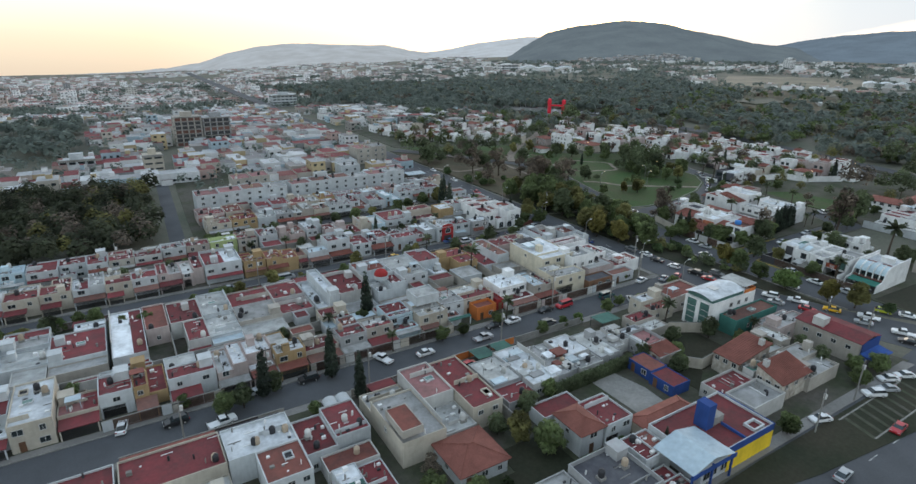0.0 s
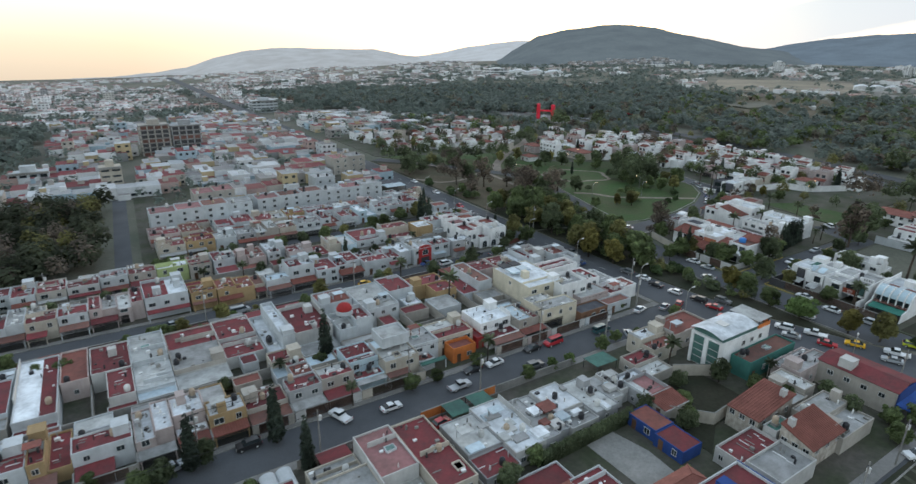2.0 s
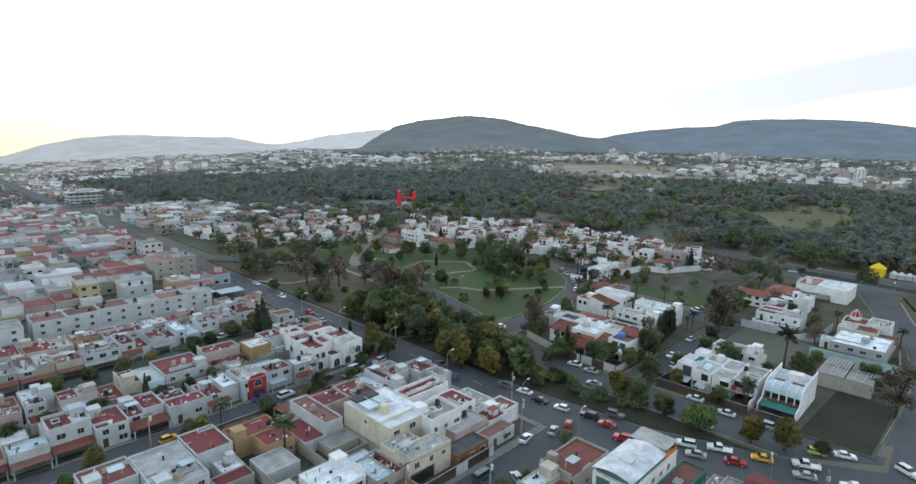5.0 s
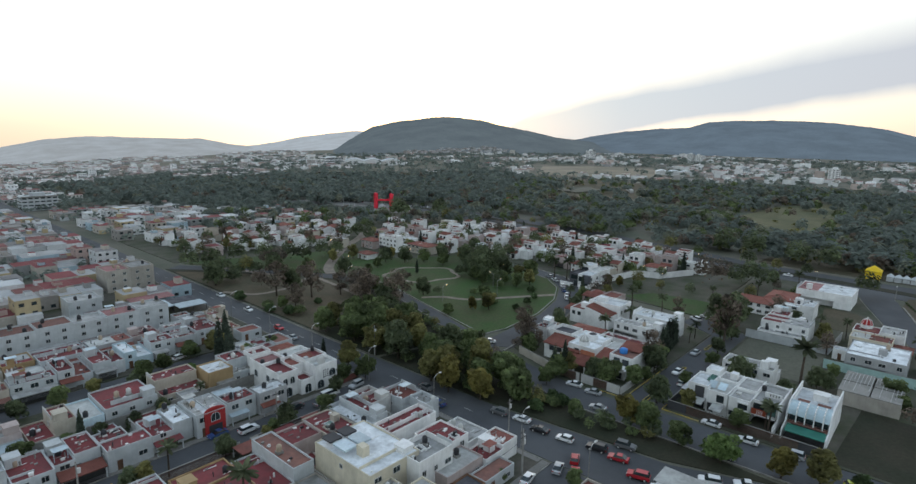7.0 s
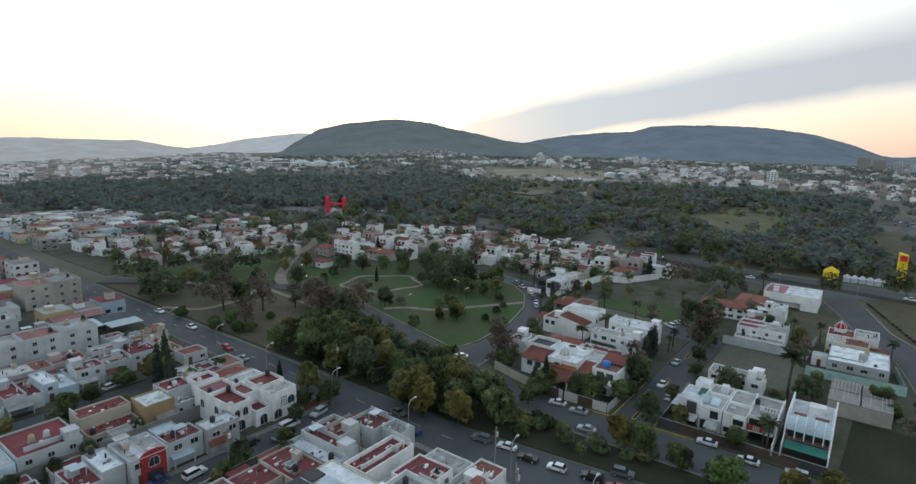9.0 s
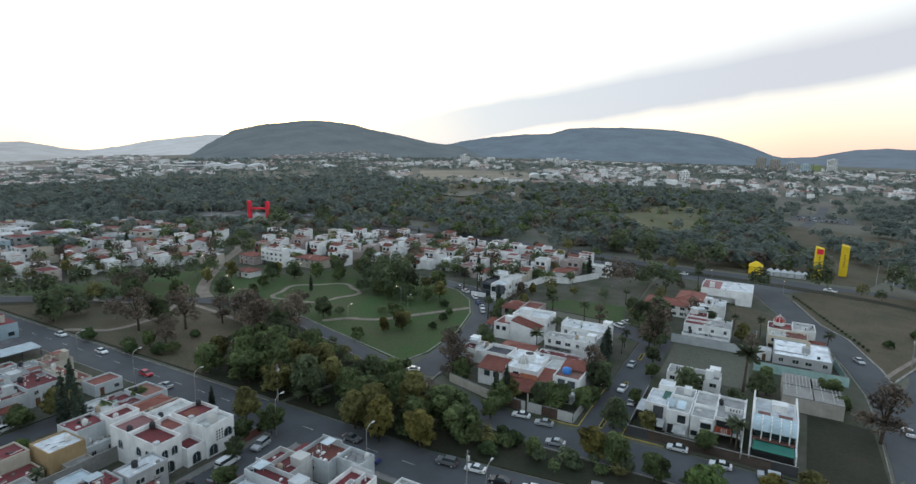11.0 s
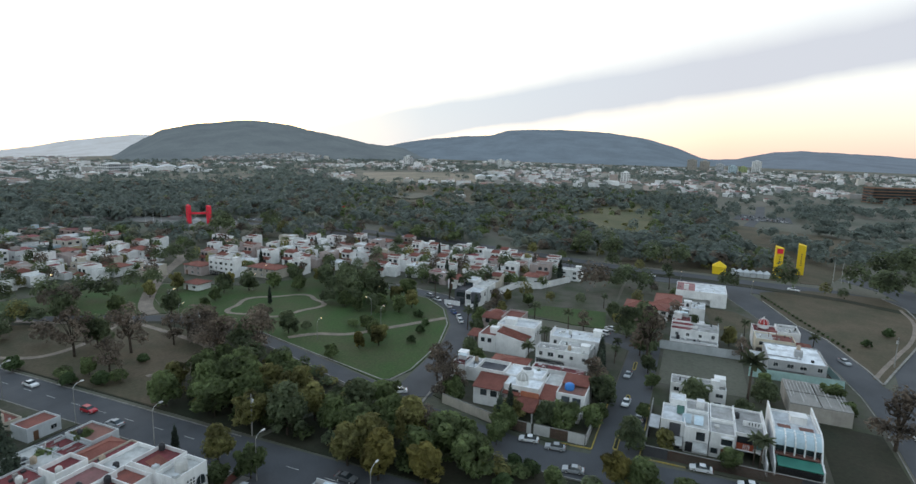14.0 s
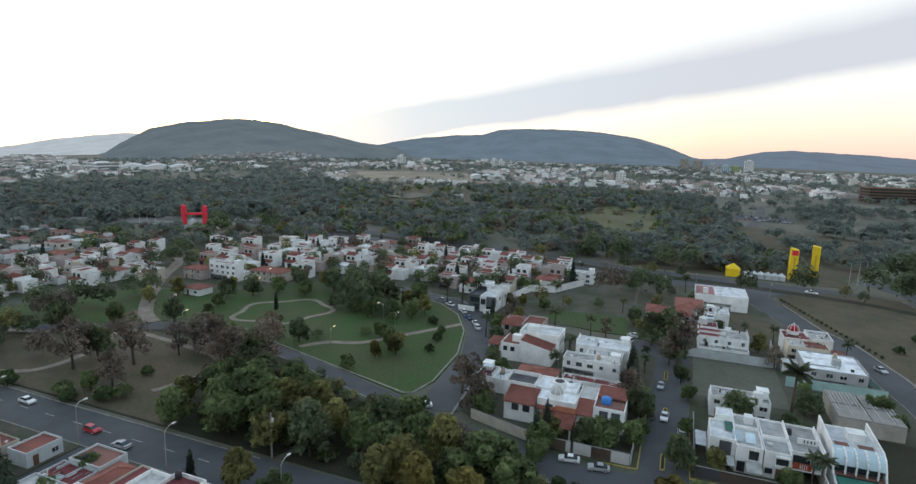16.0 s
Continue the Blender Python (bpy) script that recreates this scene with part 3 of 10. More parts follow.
footpath([(152, 273), (154, 270.6), (160.7, 260.4), (174.3, 260.5), (185, 266), (194, 271)], 2.2, "pale trodden path across the dry park grass")
footpath([(170, 318), (177, 300), (182, 286), (192.5, 279)], 2.4, "pale paved path at the edge of the park", 0.184)
footpath([(202.6, 268), (209.0, 279.4), (224.7, 296), (240, 310), (255, 322), (272, 334), (291.7, 352.4)], 5.0, "broad paved walk between park lawns", 0.188)
footpath([(163.7, 222.7), (169.4, 221.0), (186.2, 222.2), (194.3, 270.1)], 2.0, "worn path beside the dry lawn")
ribbon("bend_road", [(244, 38, 230, 24), (262, 32, 256, 17), (280, 23, 274, 9), (300, 13.6, 296, -1), (326, 6, 322, -9), (350, 4.6, 352, -11), (380, 9, 388, -6), (402, 22, 412, 9)], -0.4, 0.018, "asphalt", "asphalt road bending round the empty plot", "road")
footpath([(205, 210), (212.0, 204.3), (216.6, 194.7), (227.9, 186.8), (248.2, 173.5)], 2.4, "pale paved path across the green lawn")


def walkway(name, line, w, label):
    """A raised strip of pale paving that follows a line, with its outer edge as kerb."""
    f = band(line, w, -0.2, 0.19)
    solid(name, f, M["kerb"], label, "kerb", "structure")


walkway("lawn_kerb", [(206.6, 264.6), (210, 246), (206.8, 226), (198, 196), (189.6, 166.4), (190.6, 164.4), (199, 162.6), (221, 164.2), (242, 170.2), (258.6, 179.2), (269.4, 191), (275.4, 215)], 0.45, "pale concrete kerb around the green lawn")
walkway("strip_kerb", [(201, 226), (192, 197.6), (181, 167.6), (175, 148.6), (169, 134.4), (165, 118), (165.4, 98), (165.4, 84), (166, 64)], 0.3, "pale concrete kerb along the tree strip")
walkway("plot_kerb", [(248, 40), (259, 41.2), (271, 43.8), (286, 46.8), (301, 54.2), (334, 62.4)], 0.6, "pale concrete kerb of the empty plot")
walkway("bend_kerb", [(248, 40), (260, 34.6), (278, 26.2), (299, 16.6), (325, 9), (349, 7.6), (365, 12.2)], 0.6, "pale concrete kerb of the empty plot")
walkway("road_kerb", [(188, 48.8), (217, 47.6), (235, 48), (252, 50.4), (267, 53), (283, 58.8), (299, 65.6), (337, 77.6)], 0.2, "pale concrete kerb along the villa plots")
walkway("green_kerb", [(182, 150.6), (200, 152.4), (224, 154.0), (247, 160.6), (265, 170.6), (278, 186), (284, 214)], 0.6, "pale concrete kerb of the villa road")

footpath([(252, 41.0), (262, 36.6), (279, 28.6), (300, 19), (325, 11.6), (346, 10.4)], 1.3, "pale trodden path along the plot's edge")

MEDIAN = [(322, -22), (353, 29.5), (362, 65), (365, 92), (366, 125), (380, 174), (391, 227), (401, 300), (408, 440)]
ribbon("far_median", [(x - 3.4, y, x + 3.4, y) for x, y in MEDIAN], -0.3, 0.15, "rough_grass", "grassy median of the dual carriageway", "verge")

# ---------------------------------------------------------------- trees
def limb(f, a, b, ra, rb, n=6):
    a, b = Vector(a), Vector(b)
    q = (b - a).to_track_quat("Z", "Y")
    k = len(f.v)
    for p, r in ((a, ra), (b, rb)):
        for i in range(n):
            t = 2 * math.pi * i / n
            f.v.append(tuple(p + q @ Vector((r * math.cos(t), r * math.sin(t), 0))))
    for i in range(n):
        f.f.append((k + i, k + (i + 1) % n, k + n + (i + 1) % n, k + n + i))
        f.m.append(0)


def leaves(f, rng, blobs, count, size):
    """Bent leaf sprays scattered in the outer shells of blobs (x, y, z, radius, height)."""
    weights = [b[3] ** 2 for b in blobs]
    for x, y, z, r, h in rng.choices(blobs, weights, k=count):
        d = Vector((rng.gauss(0, 1), rng.gauss(0, 1), rng.gauss(0, 1) + 0.25)).normalized()
        s = rng.uniform(0.72, 1.12)
        c = Vector((x + d.x * r * s, y + d.y * r * s, z + d.z * h * s))
        n = (d + Vector((rng.uniform(-1, 1), rng.uniform(-1, 1), rng.uniform(-0.5, 1.2))) * 0.55).normalized()
        u = n.orthogonal().normalized()
        u.rotate(Matrix.Rotation(rng.uniform(0, 6.28), 3, n))
        w = n.cross(u)
        g = size * rng.uniform(0.6, 1.35)
        v = [c + u * g, c + w * g * 0.55 - n * g * 0.18, c - u * g, c - w * g * 0.55 - n * g * 0.18]
        k = len(f.v)
        f.v += [tuple(p) for p in v]
        f.f += [(k, k + 1, k + 2), (k, k + 2, k + 3)]
        f.m += [0, 0]


def tree_meshes(kind, seed, far=False):
    """Trunk and crown meshes of one sort of tree, about 1 unit of its own size high, in metres."""
    rng = random.Random(seed)
    tr, cr = Form(), Form()
    if kind == "cypress":
        limb(tr, (0, 0, -0.2), (0, 0, 9.0), 0.22, 0.05)
        blobs = [(rng.uniform(-.12, .12), rng.uniform(-.12, .12), 1.2 + 0.9 * i, 1.05 * (1 - (i / 10.5) ** 2.2) + 0.12, 0.9) for i in range(10)]
        leaves(cr, rng, blobs, 1100, 0.34)
        return tr, cr, "leaf_cypress"
    if kind == "palm":
        bend = rng.uniform(-0.5, 0.5)
        for i in range(5):
            limb(tr, (bend * (i / 5) ** 2, 0, -0.2 + 1.5 * i), (bend * ((i + 1) / 5) ** 2, 0, 1.3 + 1.5 * i), 0.26 - 0.02 * i, 0.24 - 0.02 * i)
        for i in range(26):
            a, up = rng.uniform(0, 6.28), rng.uniform(-0.25, 1.1)
            p, prev = Vector((bend, 0, 7.4)), None
            d = Vector((math.cos(a) * math.cos(up), math.sin(a) * math.cos(up), math.sin(up)))
            side = Vector((-math.sin(a), math.cos(a), 0))
            row = []
            for j in range(6):
                w = 0.42 * math.sin(math.pi * (j + 0.7) / 6.4)
                row.append((p - side * w - Vector((0, 0, w * 0.7)), p.copy(), p + side * w - Vector((0, 0, w * 0.7))))
                p = p + d * 0.5
                d = (d - Vector((0, 0, 0.19))).normalized()
            k = len(cr.v)
            for r3 in row:
                cr.v += [tuple(q) for q in r3]
            for j in range(5):
                for s in (0, 1):
                    cr.f.append((k + 3 * j + s, k + 3 * j + s + 1, k + 3 * j + s + 4, k + 3 * j + s + 3))
                    cr.m.append(0)
        return tr, cr, "leaf_palm"
    spread = {"round": 2.9, "olive": 2.7, "dark": 3.4, "bare": 3.0, "bush": 1.3, "lime": 2.8, "gold": 2.3}[kind]
    tall = {"round": 6.2, "olive": 7.0, "dark": 8.0, "bare": 9.0, "bush": 1.9, "lime": 5.2, "gold": 6.4}[kind]
    fork = tall * (0.18 if kind != "bare" else 0.3)
    limb(tr, (0, 0, -0.2), (0.1, 0, fork), 0.05 * tall * 0.5, 0.035 * tall * 0.55, 7)
    blobs = []
    for i in range({"bush": 7, "bare": 16}.get(kind, 20)):
        a = i * 2.4 + rng.uniform(-.5, .5)
        q = math.sqrt(rng.uniform(0.05, 1)) * spread * 0.74
        z = tall * (rng.uniform(0.28, 0.84) - 0.12 * (q / spread) ** 2)
        e = (q * math.cos(a), q * math.sin(a), max(z, tall * 0.26))
        limb(tr, (0.1, 0, fork * 0.95), (e[0] * 0.75, e[1] * 0.75, e[2] * 0.95), 0.022 * tall * 0.5, 0.03, 5)
        r = spread * rng.uniform(0.2, 0.4)
        blobs.append((*e, r, r * rng.uniform(0.7, 1.0)))
    blobs.append((0, 0, tall * 0.8, spread * 0.45, tall * 0.15))
    if kind != "bare":
        blobs += [(0, 0, tall * 0.52, spread * 0.72, tall * 0.3), (spread * 0.2, -spread * 0.1, tall * 0.42, spread * 0.7, tall * 0.24)]
    count = {"bare": 900, "bush": 400, "dark": 1450, "round": 1350}.get(kind, 1250)
    size = {"bush": 0.3, "bare": 0.27}.get(kind, 0.42)
    if far:
        count, size = int(count * 0.5), size * 1.32
    leaves(cr, rng, blobs, count, size)
    if kind == "bare":
        for i in range(40):
            b = rng.choice(blobs)
            limb(tr, (b[0] * .7, b[1] * .7, b[2] * .9), (b[0] + rng.uniform(-1, 1) * b[3], b[1] + rng.uniform(-1, 1) * b[3], b[2] + rng.uniform(0, 1) * b[3]), 0.04, 0.012, 4)
    leafs = {"round": "leaf", "olive": "leaf_olive", "dark": "leaf_dark", "bare": "leaf_brown", "bush": "hedge", "lime": "leaf_lime", "gold": "leaf_gold"}
    return tr, cr, leafs[kind]


TREE_TEXT = {"cypress": "tall dark narrow cypress", "palm": "palm with drooping fronds", "round": "green broadleaf street tree", "olive": "olive-green broadleaf tree",
             "dark": "large dark green tree", "bare": "sparse brown tree", "bush": "low clipped green bush", "lime": "round bright green tree", "gold": "yellowing tree"}


DISTANT = {k: [] for k in ("round", "olive", "dark", "bare", "gold")}


def tree(kind, x, y, size=1.0, z=0.12, turn=None, where="standing beside the street"):
    """One tree with trunk and crown; those past the villas are only noted, for one joined planting."""
    rng = random.Random(int(x * 31 + y * 17))
    if (x > 282 or y > 288 and x > 140) and kind in ("round", "olive", "dark", "bare", "gold"):
        wide, tall = {"round": (2.9, 6.2), "olive": (2.7, 7.0), "dark": (3.4, 8.0), "bare": (2.8, 9.0), "gold": (2.3, 6.4)}[kind]
        DISTANT[kind].append((x, y, wide * size * 0.92, tall * size))
        return None
    form = rng.randrange(3 if kind in ("round", "olive", "dark", "bare") else 2)
    far = x > 236 or y > 262
    tm, cm = cached(("tree", kind, form, far), lambda: (lambda t: (t[0].mesh("trunk", M["bark"]), t[1].mesh("crown", M[t[2]])))(tree_meshes(kind, 100 + form * 7 + len(kind), far)))
    ob = thing("bush" if kind == "bush" else "palm_tree" if kind == "palm" else "cypress" if kind == "cypress" else "tree",
               pose(x, y, z, 0, 0, rng.uniform(0, 360) if turn is None else turn) @ Matrix.Diagonal((size * rng.uniform(.92, 1.08), size * rng.uniform(.92, 1.08), size * rng.uniform(.92, 1.08), 1)),
               TREE_TEXT[kind] + " " + where, "bush" if kind == "bush" else "tree", TREE_TEXT[kind].split(" with")[0] + "s")
    part("trunk", tm, None, ob)
    part("crown", cm, None, ob)
    return ob


def woods(name, spots, mat, label, quads=34, seed=5, leaf=0.42):
    """Far trees as one sheet of crowns: (x, y, radius, height) each, all leaf sprays in one mesh."""
    g = np.random.default_rng(seed)
    s = np.array(spots, float)
    n = len(s)
    d = g.normal(size=(n, quads, 3))
    d[..., 2] = np.abs(d[..., 2]) * 0.9 - 0.25
    d /= np.linalg.norm(d, axis=-1, keepdims=True)
    q = d * g.uniform(0.72, 1.08, (n, quads, 1))
    c = np.empty((n, quads, 3))
    ground = np.array([land_z(x, y) for x, y in s[:, :2]])
    c[..., 0] = s[:, None, 0] + q[..., 0] * s[:, None, 2]
    c[..., 1] = s[:, None, 1] + q[..., 1] * s[:, None, 2]
    c[..., 2] = ground[:, None] + s[:, None, 3] * 0.55 + q[..., 2] * s[:, None, 3] * 0.5
    nor = d + g.normal(size=d.shape) * 0.3 + np.array((0, 0, 0.7))
    nor /= np.linalg.norm(nor, axis=-1, keepdims=True)
    u = np.cross(nor, g.normal(size=d.shape))
    u /= np.linalg.norm(u, axis=-1, keepdims=True)
    w = np.cross(nor, u)
    size = (s[:, 2] * leaf)[:, None, None] * g.uniform(0.6, 1.3, (n, quads, 1))
    v = np.stack([c + u * size, c + w * size * 0.75, c - u * size, c - w * size * 0.75], 2).reshape(-1, 3)
    f = np.arange(len(v)).reshape(-1, 4)
    me = bpy.data.meshes.new(name)
    me.from_pydata(v.tolist(), [], f.tolist())
    me.materials.append(M[mat])
    me.update()
    return tagged(new(name, me), label, "trees", "", "stuff")

# ---------------------------------------------------------------- houses
def window_mesh(w, h):
    """Two-light window as one skin: frame and sill proud of the wall, both panes set back."""
    def make():
        f = Form()
        xs, zs = (-w / 2, -w / 2 + 0.07, -0.03, 0.03, w / 2 - 0.07, w / 2), (-0.06, 0.02, h - 0.07, h)
        at = {}
        for j, z in enumerate(zs):
            for i, x in enumerate(xs):
                at[i, j] = len(f.v)
                f.v.append((x, -0.10, z))
        back = {}
        for i, j in [(i, j) for j in (0, 3) for i in range(6)] + [(i, j) for i in (0, 5) for j in (1, 2)]:
            back[i, j] = len(f.v)
            f.v.append((xs[i], 0.0, zs[j]))
        for j in range(3):
            for i in range(5):
                q = [at[i, j], at[i + 1, j], at[i + 1, j + 1], at[i, j + 1]]
                if j == 1 and i in (1, 3):
                    k = len(f.v)
                    f.v += [(x, -0.04, z) for x, z in ((xs[i], zs[1]), (xs[i + 1], zs[1]), (xs[i + 1], zs[2]), (xs[i], zs[2]))]
                    f.f += [(q[m], q[(m + 1) % 4], k + (m + 1) % 4, k + m) for m in range(4)] + [(k, k + 1, k + 2, k + 3)]
                    f.m += [0, 0, 0, 0, 1]
                else:
                    f.f.append(tuple(q))
                    f.m.append(0)
        edge = [(i, 0) for i in range(5)] + [(5, j) for j in range(3)] + [(i, 3) for i in range(5, 0, -1)] + [(0, j) for j in range(3, 0, -1)]
        for p, q in zip(edge, edge[1:] + edge[:1]):
            f.f.append((at[p], back[p], back[q], at[q]))
            f.m.append(0)
        return f.mesh("window", [M["frame"], M["glass"]])
    return cached(("win", round(w, 1), round(h, 1)), make)


def window(parent, w, h, m):
    return part("window", window_mesh(w, h), None, parent, at=m)


def tank(parent, x, y, z, rng, kind=None):
    kind = kind or rng.choice(["tank_black", "tank_black", "tank_white", "tank_clay"])
    me = cached(("tank", kind), lambda: Form().turned([(0.10, 0.0), (0.52, 0.0), (0.55, 0.08), (0.55, 1.0), (0.46, 1.2), (0.22, 1.32), (0.2, 1.4), (0.05, 1.42)], 12).mesh("water_tank", M[kind], True))
    stand = rng.choice([0.0, 0.0, 0.5])
    t = part("water_tank", me, None, parent, {"tank_black": "black plastic water tank", "tank_white": "white plastic water tank", "tank_clay": "beige plastic water tank"}[kind],
             at=pose(x, y, z + stand))
    if stand:
        part("tank_stand", cached("stand", lambda: Form().box(-0.6, -0.6, -0.55, 0.6, 0.6, 0.0).mesh("tank_stand", M["concrete"])), None, t)
    return t


WALL_TEXT = dict(bright="white plastered", ivory="ivory plastered", white="white plastered", cream="cream plastered", beige="beige plastered", pink="faded pink", ochre="ochre yellow", grey="grey rendered", pale="off-white", orange="bright orange", aqua="pale aqua",
                 green="green", red="dark red", blue="deep blue", brown="brown", dark="dark grey", yellow="yellow", sky="pale blue", teal="dark teal", lime="lime green")
ROOF_TEXT = dict(red="red flat roof", white="white-coated flat roof", grey="grey concrete flat roof", pale="pale stained flat roof", clay="clay-red flat roof", brown="brown flat roof", rose="faded rose flat roof",
                 dark="dark flat roof", green="dark green roof", steel="pale metal roof", blue="blue roof")


def ridge_bar(f, a, b, r):
    a, b = Vector(a), Vector(b)
    q = (b - a).to_track_quat("Z", "Y")
    k = len(f.v)
    for p in (a, b):
        f.v += [tuple(p + q @ Vector((r * math.cos(t * 1.5708), r * math.sin(t * 1.5708), 0))) for t in range(4)]
    f.f += [(k + i, k + (i + 1) % 4, k + 4 + (i + 1) % 4, k + 4 + i) for i in range(4)]
    f.m += [0] * 4


def hip_roof(ob, X, Y, h, pitch, roof):
    e, r = 0.45, h + pitch
    c = [(-X - e, -Y - e, h), (X + e, -Y - e, h), (X + e, Y + e, h), (-X - e, Y + e, h)]
    k = min(X, Y) * 0.92
    ra, rb = ((-X + k, 0, r), (X - k, 0, r)) if X >= Y else ((0, -Y + k, r), (0, Y - k, r))
    q = Form().box(-X - e, -Y - e, h - 0.16, X + e, Y + e, h)
    q.add(c + [ra, rb], [(0, 1, 5, 4), (1, 2, 5), (2, 3, 4, 5), (3, 0, 4)] if X >= Y else [(0, 1, 4), (1, 2, 5, 4), (2, 3, 5), (3, 0, 4, 5)])
    top = part("roof", q, M["tile"] if roof in ("clay", "tile") else M["r_" + roof], ob, "hipped clay-tile roof")
    ridge = Form()
    for a, b in [(c[0], ra), (c[1], rb if X >= Y else ra), (c[2], rb), (c[3], ra if X >= Y else rb), (ra, rb)]:
        ridge_bar(ridge, a, b, 0.13)
    part("ridge", ridge, M["tile"], top)


def shed_tiles(ob, x0, y0, x1, y1, z0, z1, side="w"):
    """A sloping roof of clay tiles in raised rolls; side names its low edge."""
    if side == "w":
        c = [(x0, y0, z0), (x1, y0, z1), (x1, y1, z1), (x0, y1, z0)]
    elif side == "e":
        c = [(x0, y0, z1), (x1, y0, z0), (x1, y1, z0), (x0, y1, z1)]
    elif side == "s":
        c = [(x0, y0, z0), (x1, y0, z0), (x1, y1, z1), (x0, y1, z1)]
    else:
        c = [(x0, y0, z1), (x1, y0, z1), (x1, y1, z0), (x0, y1, z0)]
    top = part("tiled_roof", Form().slab(*c, 0.16), M["tile"], ob, "sloping clay-tile roof")
    f = Form()
    along = side in "we"
    n = int(((y1 - y0) if along else (x1 - x0)) / 0.5)
    for k in range(n):
        if along:
            y = y0 + (k + 0.5) * (y1 - y0) / n
            f.slab((x0, y - 0.11, c[0][2] + 0.09), (x1, y - 0.11, c[1][2] + 0.09), (x1, y + 0.11, c[1][2] + 0.09), (x0, y + 0.11, c[0][2] + 0.09), 0.1)
        else:
            x = x0 + (k + 0.5) * (x1 - x0) / n
            f.slab((x - 0.11, y0, c[0][2] + 0.09), (x + 0.11, y0, c[0][2] + 0.09), (x + 0.11, y1, c[2][2] + 0.09), (x - 0.11, y1, c[2][2] + 0.09), 0.1)
    tagged(part("roof_tiling", f, M["tile"], top), kind="stuff")


def house(x0, y0, x1, y1, h, wall="white", roof="red", front="s", seed=0, floors=None, base=0.15, wins=True, hut=True, tanks=1, canopy=None, parapet=0.4, skylight=False, pitch=0.0, plan=None,
          name="house", extra="", group="town houses", vents=3):
    """A town house on the rectangle x0..x1, y0..y1, of one to three flat-roofed volumes. front: the side towards its street (s, n, e or w).
    plan: block, ell (narrow rear), step (low front), twin (two heights side by side) or rear (low rear)."""
    rng = random.Random(seed * 7919 + int(x0 * 13 + y0 * 7))
    h = h * (0.79 if group == "town houses" and y0 > 105 else 0.85)
    if group == "town houses" and y0 > 105 and not pitch:
        if roof == "rose" or roof in ("pale", "grey") and rng.random() < (0.6 if x0 < 110 else 0.35):
            roof = "red"
        if wall in ("beige", "grey", "pale") and rng.random() < 0.5:
            wall = "white"
        if not canopy and front == "n" and 140 < y1 < 156 and rng.random() < 0.85:
            canopy = (min(155.4 - y1, rng.uniform(3.0, 5.6)), rng.choice(["red", "red", "clay", "brown", "tile", "grey"]))
        if not canopy and front == "s" and x1 < 112 and rng.random() < 0.75:
            room = y0 - (107.5 if y0 < 115 else 166.1 if y0 < 172 else 187.5 if y0 < 195 else y0 - 2.4)
            if 1.2 < room < 4.5:
                canopy = (room, rng.choice(["red", "red", "clay", "brown", "tile", "red", "grey"]))
    if group == "villas" and wall in ("white", "pale"):
        wall = "bright"
    cx, cy = (x0 + x1) / 2, (y0 + y1) / 2
    turn = {"s": 0, "n": 180, "e": 90, "w": -90}[front]
    w, d = (x1 - x0, y1 - y0) if front in "sn" else (y1 - y0, x1 - x0)
    floors = floors or max(1, round(h / 2.8))
    label = "%s %s-storey house with a %s" % (WALL_TEXT[wall], {1: "one", 2: "two", 3: "three", 4: "four"}.get(floors, "many"), "hipped clay-tile roof" if pitch else ROOF_TEXT[roof]) + extra
    ob = thing(name, pose(cx, cy, base, 0, 0, turn), label, "house" if name == "house" else name.replace("_", " "), group)
    X, Y = w / 2, d / 2
    small = w < 5 or d < 6 or name != "house"
    plan = plan or ("block" if small or pitch else rng.choice(["block", "ell", "ell", "step", "twin", "twin", "rear", "rear"]))
    g = 0.02
    cut = rng.uniform(0.5, 0.66)
    low = h / floors if floors > 1 else h * 0.8
    if plan == "ell":
        s = rng.choice([-1, 1])
        vols = [(-X, -Y, X, -Y + d * cut, h), (-X if s < 0 else -X + w * 0.36, -Y + d * cut + g, (X - w * 0.36 if s < 0 else X), Y, h - rng.choice([0, 0, 0.4, low]))]
    elif plan == "step":
        vols = [(-X, -Y + d * 0.3, X, Y, h), (-X + 0.05, -Y, X - rng.choice([0.05, w * 0.4]), -Y + d * 0.3 - g, low)]
    elif plan == "twin":
        m = -X + w * rng.uniform(0.42, 0.6)
        da = rng.uniform(0, 0.2) * d
        a, b = (h, h - rng.choice([0.5, 0.9, low])) if rng.random() < 0.5 else (h - rng.choice([0.5, 0.9]), h)
        vols = [(-X, -Y, m - g, Y - da, a), (m, -Y + rng.uniform(0, 0.1) * d, X, Y, b)]
    elif plan == "rear":
        vols = [(-X, -Y, X, -Y + d * cut, h), (-X, -Y + d * cut + g, X, Y, low)]
    else:
        vols = [(-X, -Y, X, Y, h)]
    # an open garage under the street front
    open_w = 0.0
    if floors > 1 and not small and not pitch and not canopy and front in "sw" and rng.random() < 0.65 and vols[0][1] == -Y:
        open_w = rng.uniform(0.45, 0.75) * (vols[0][2] - vols[0][0])
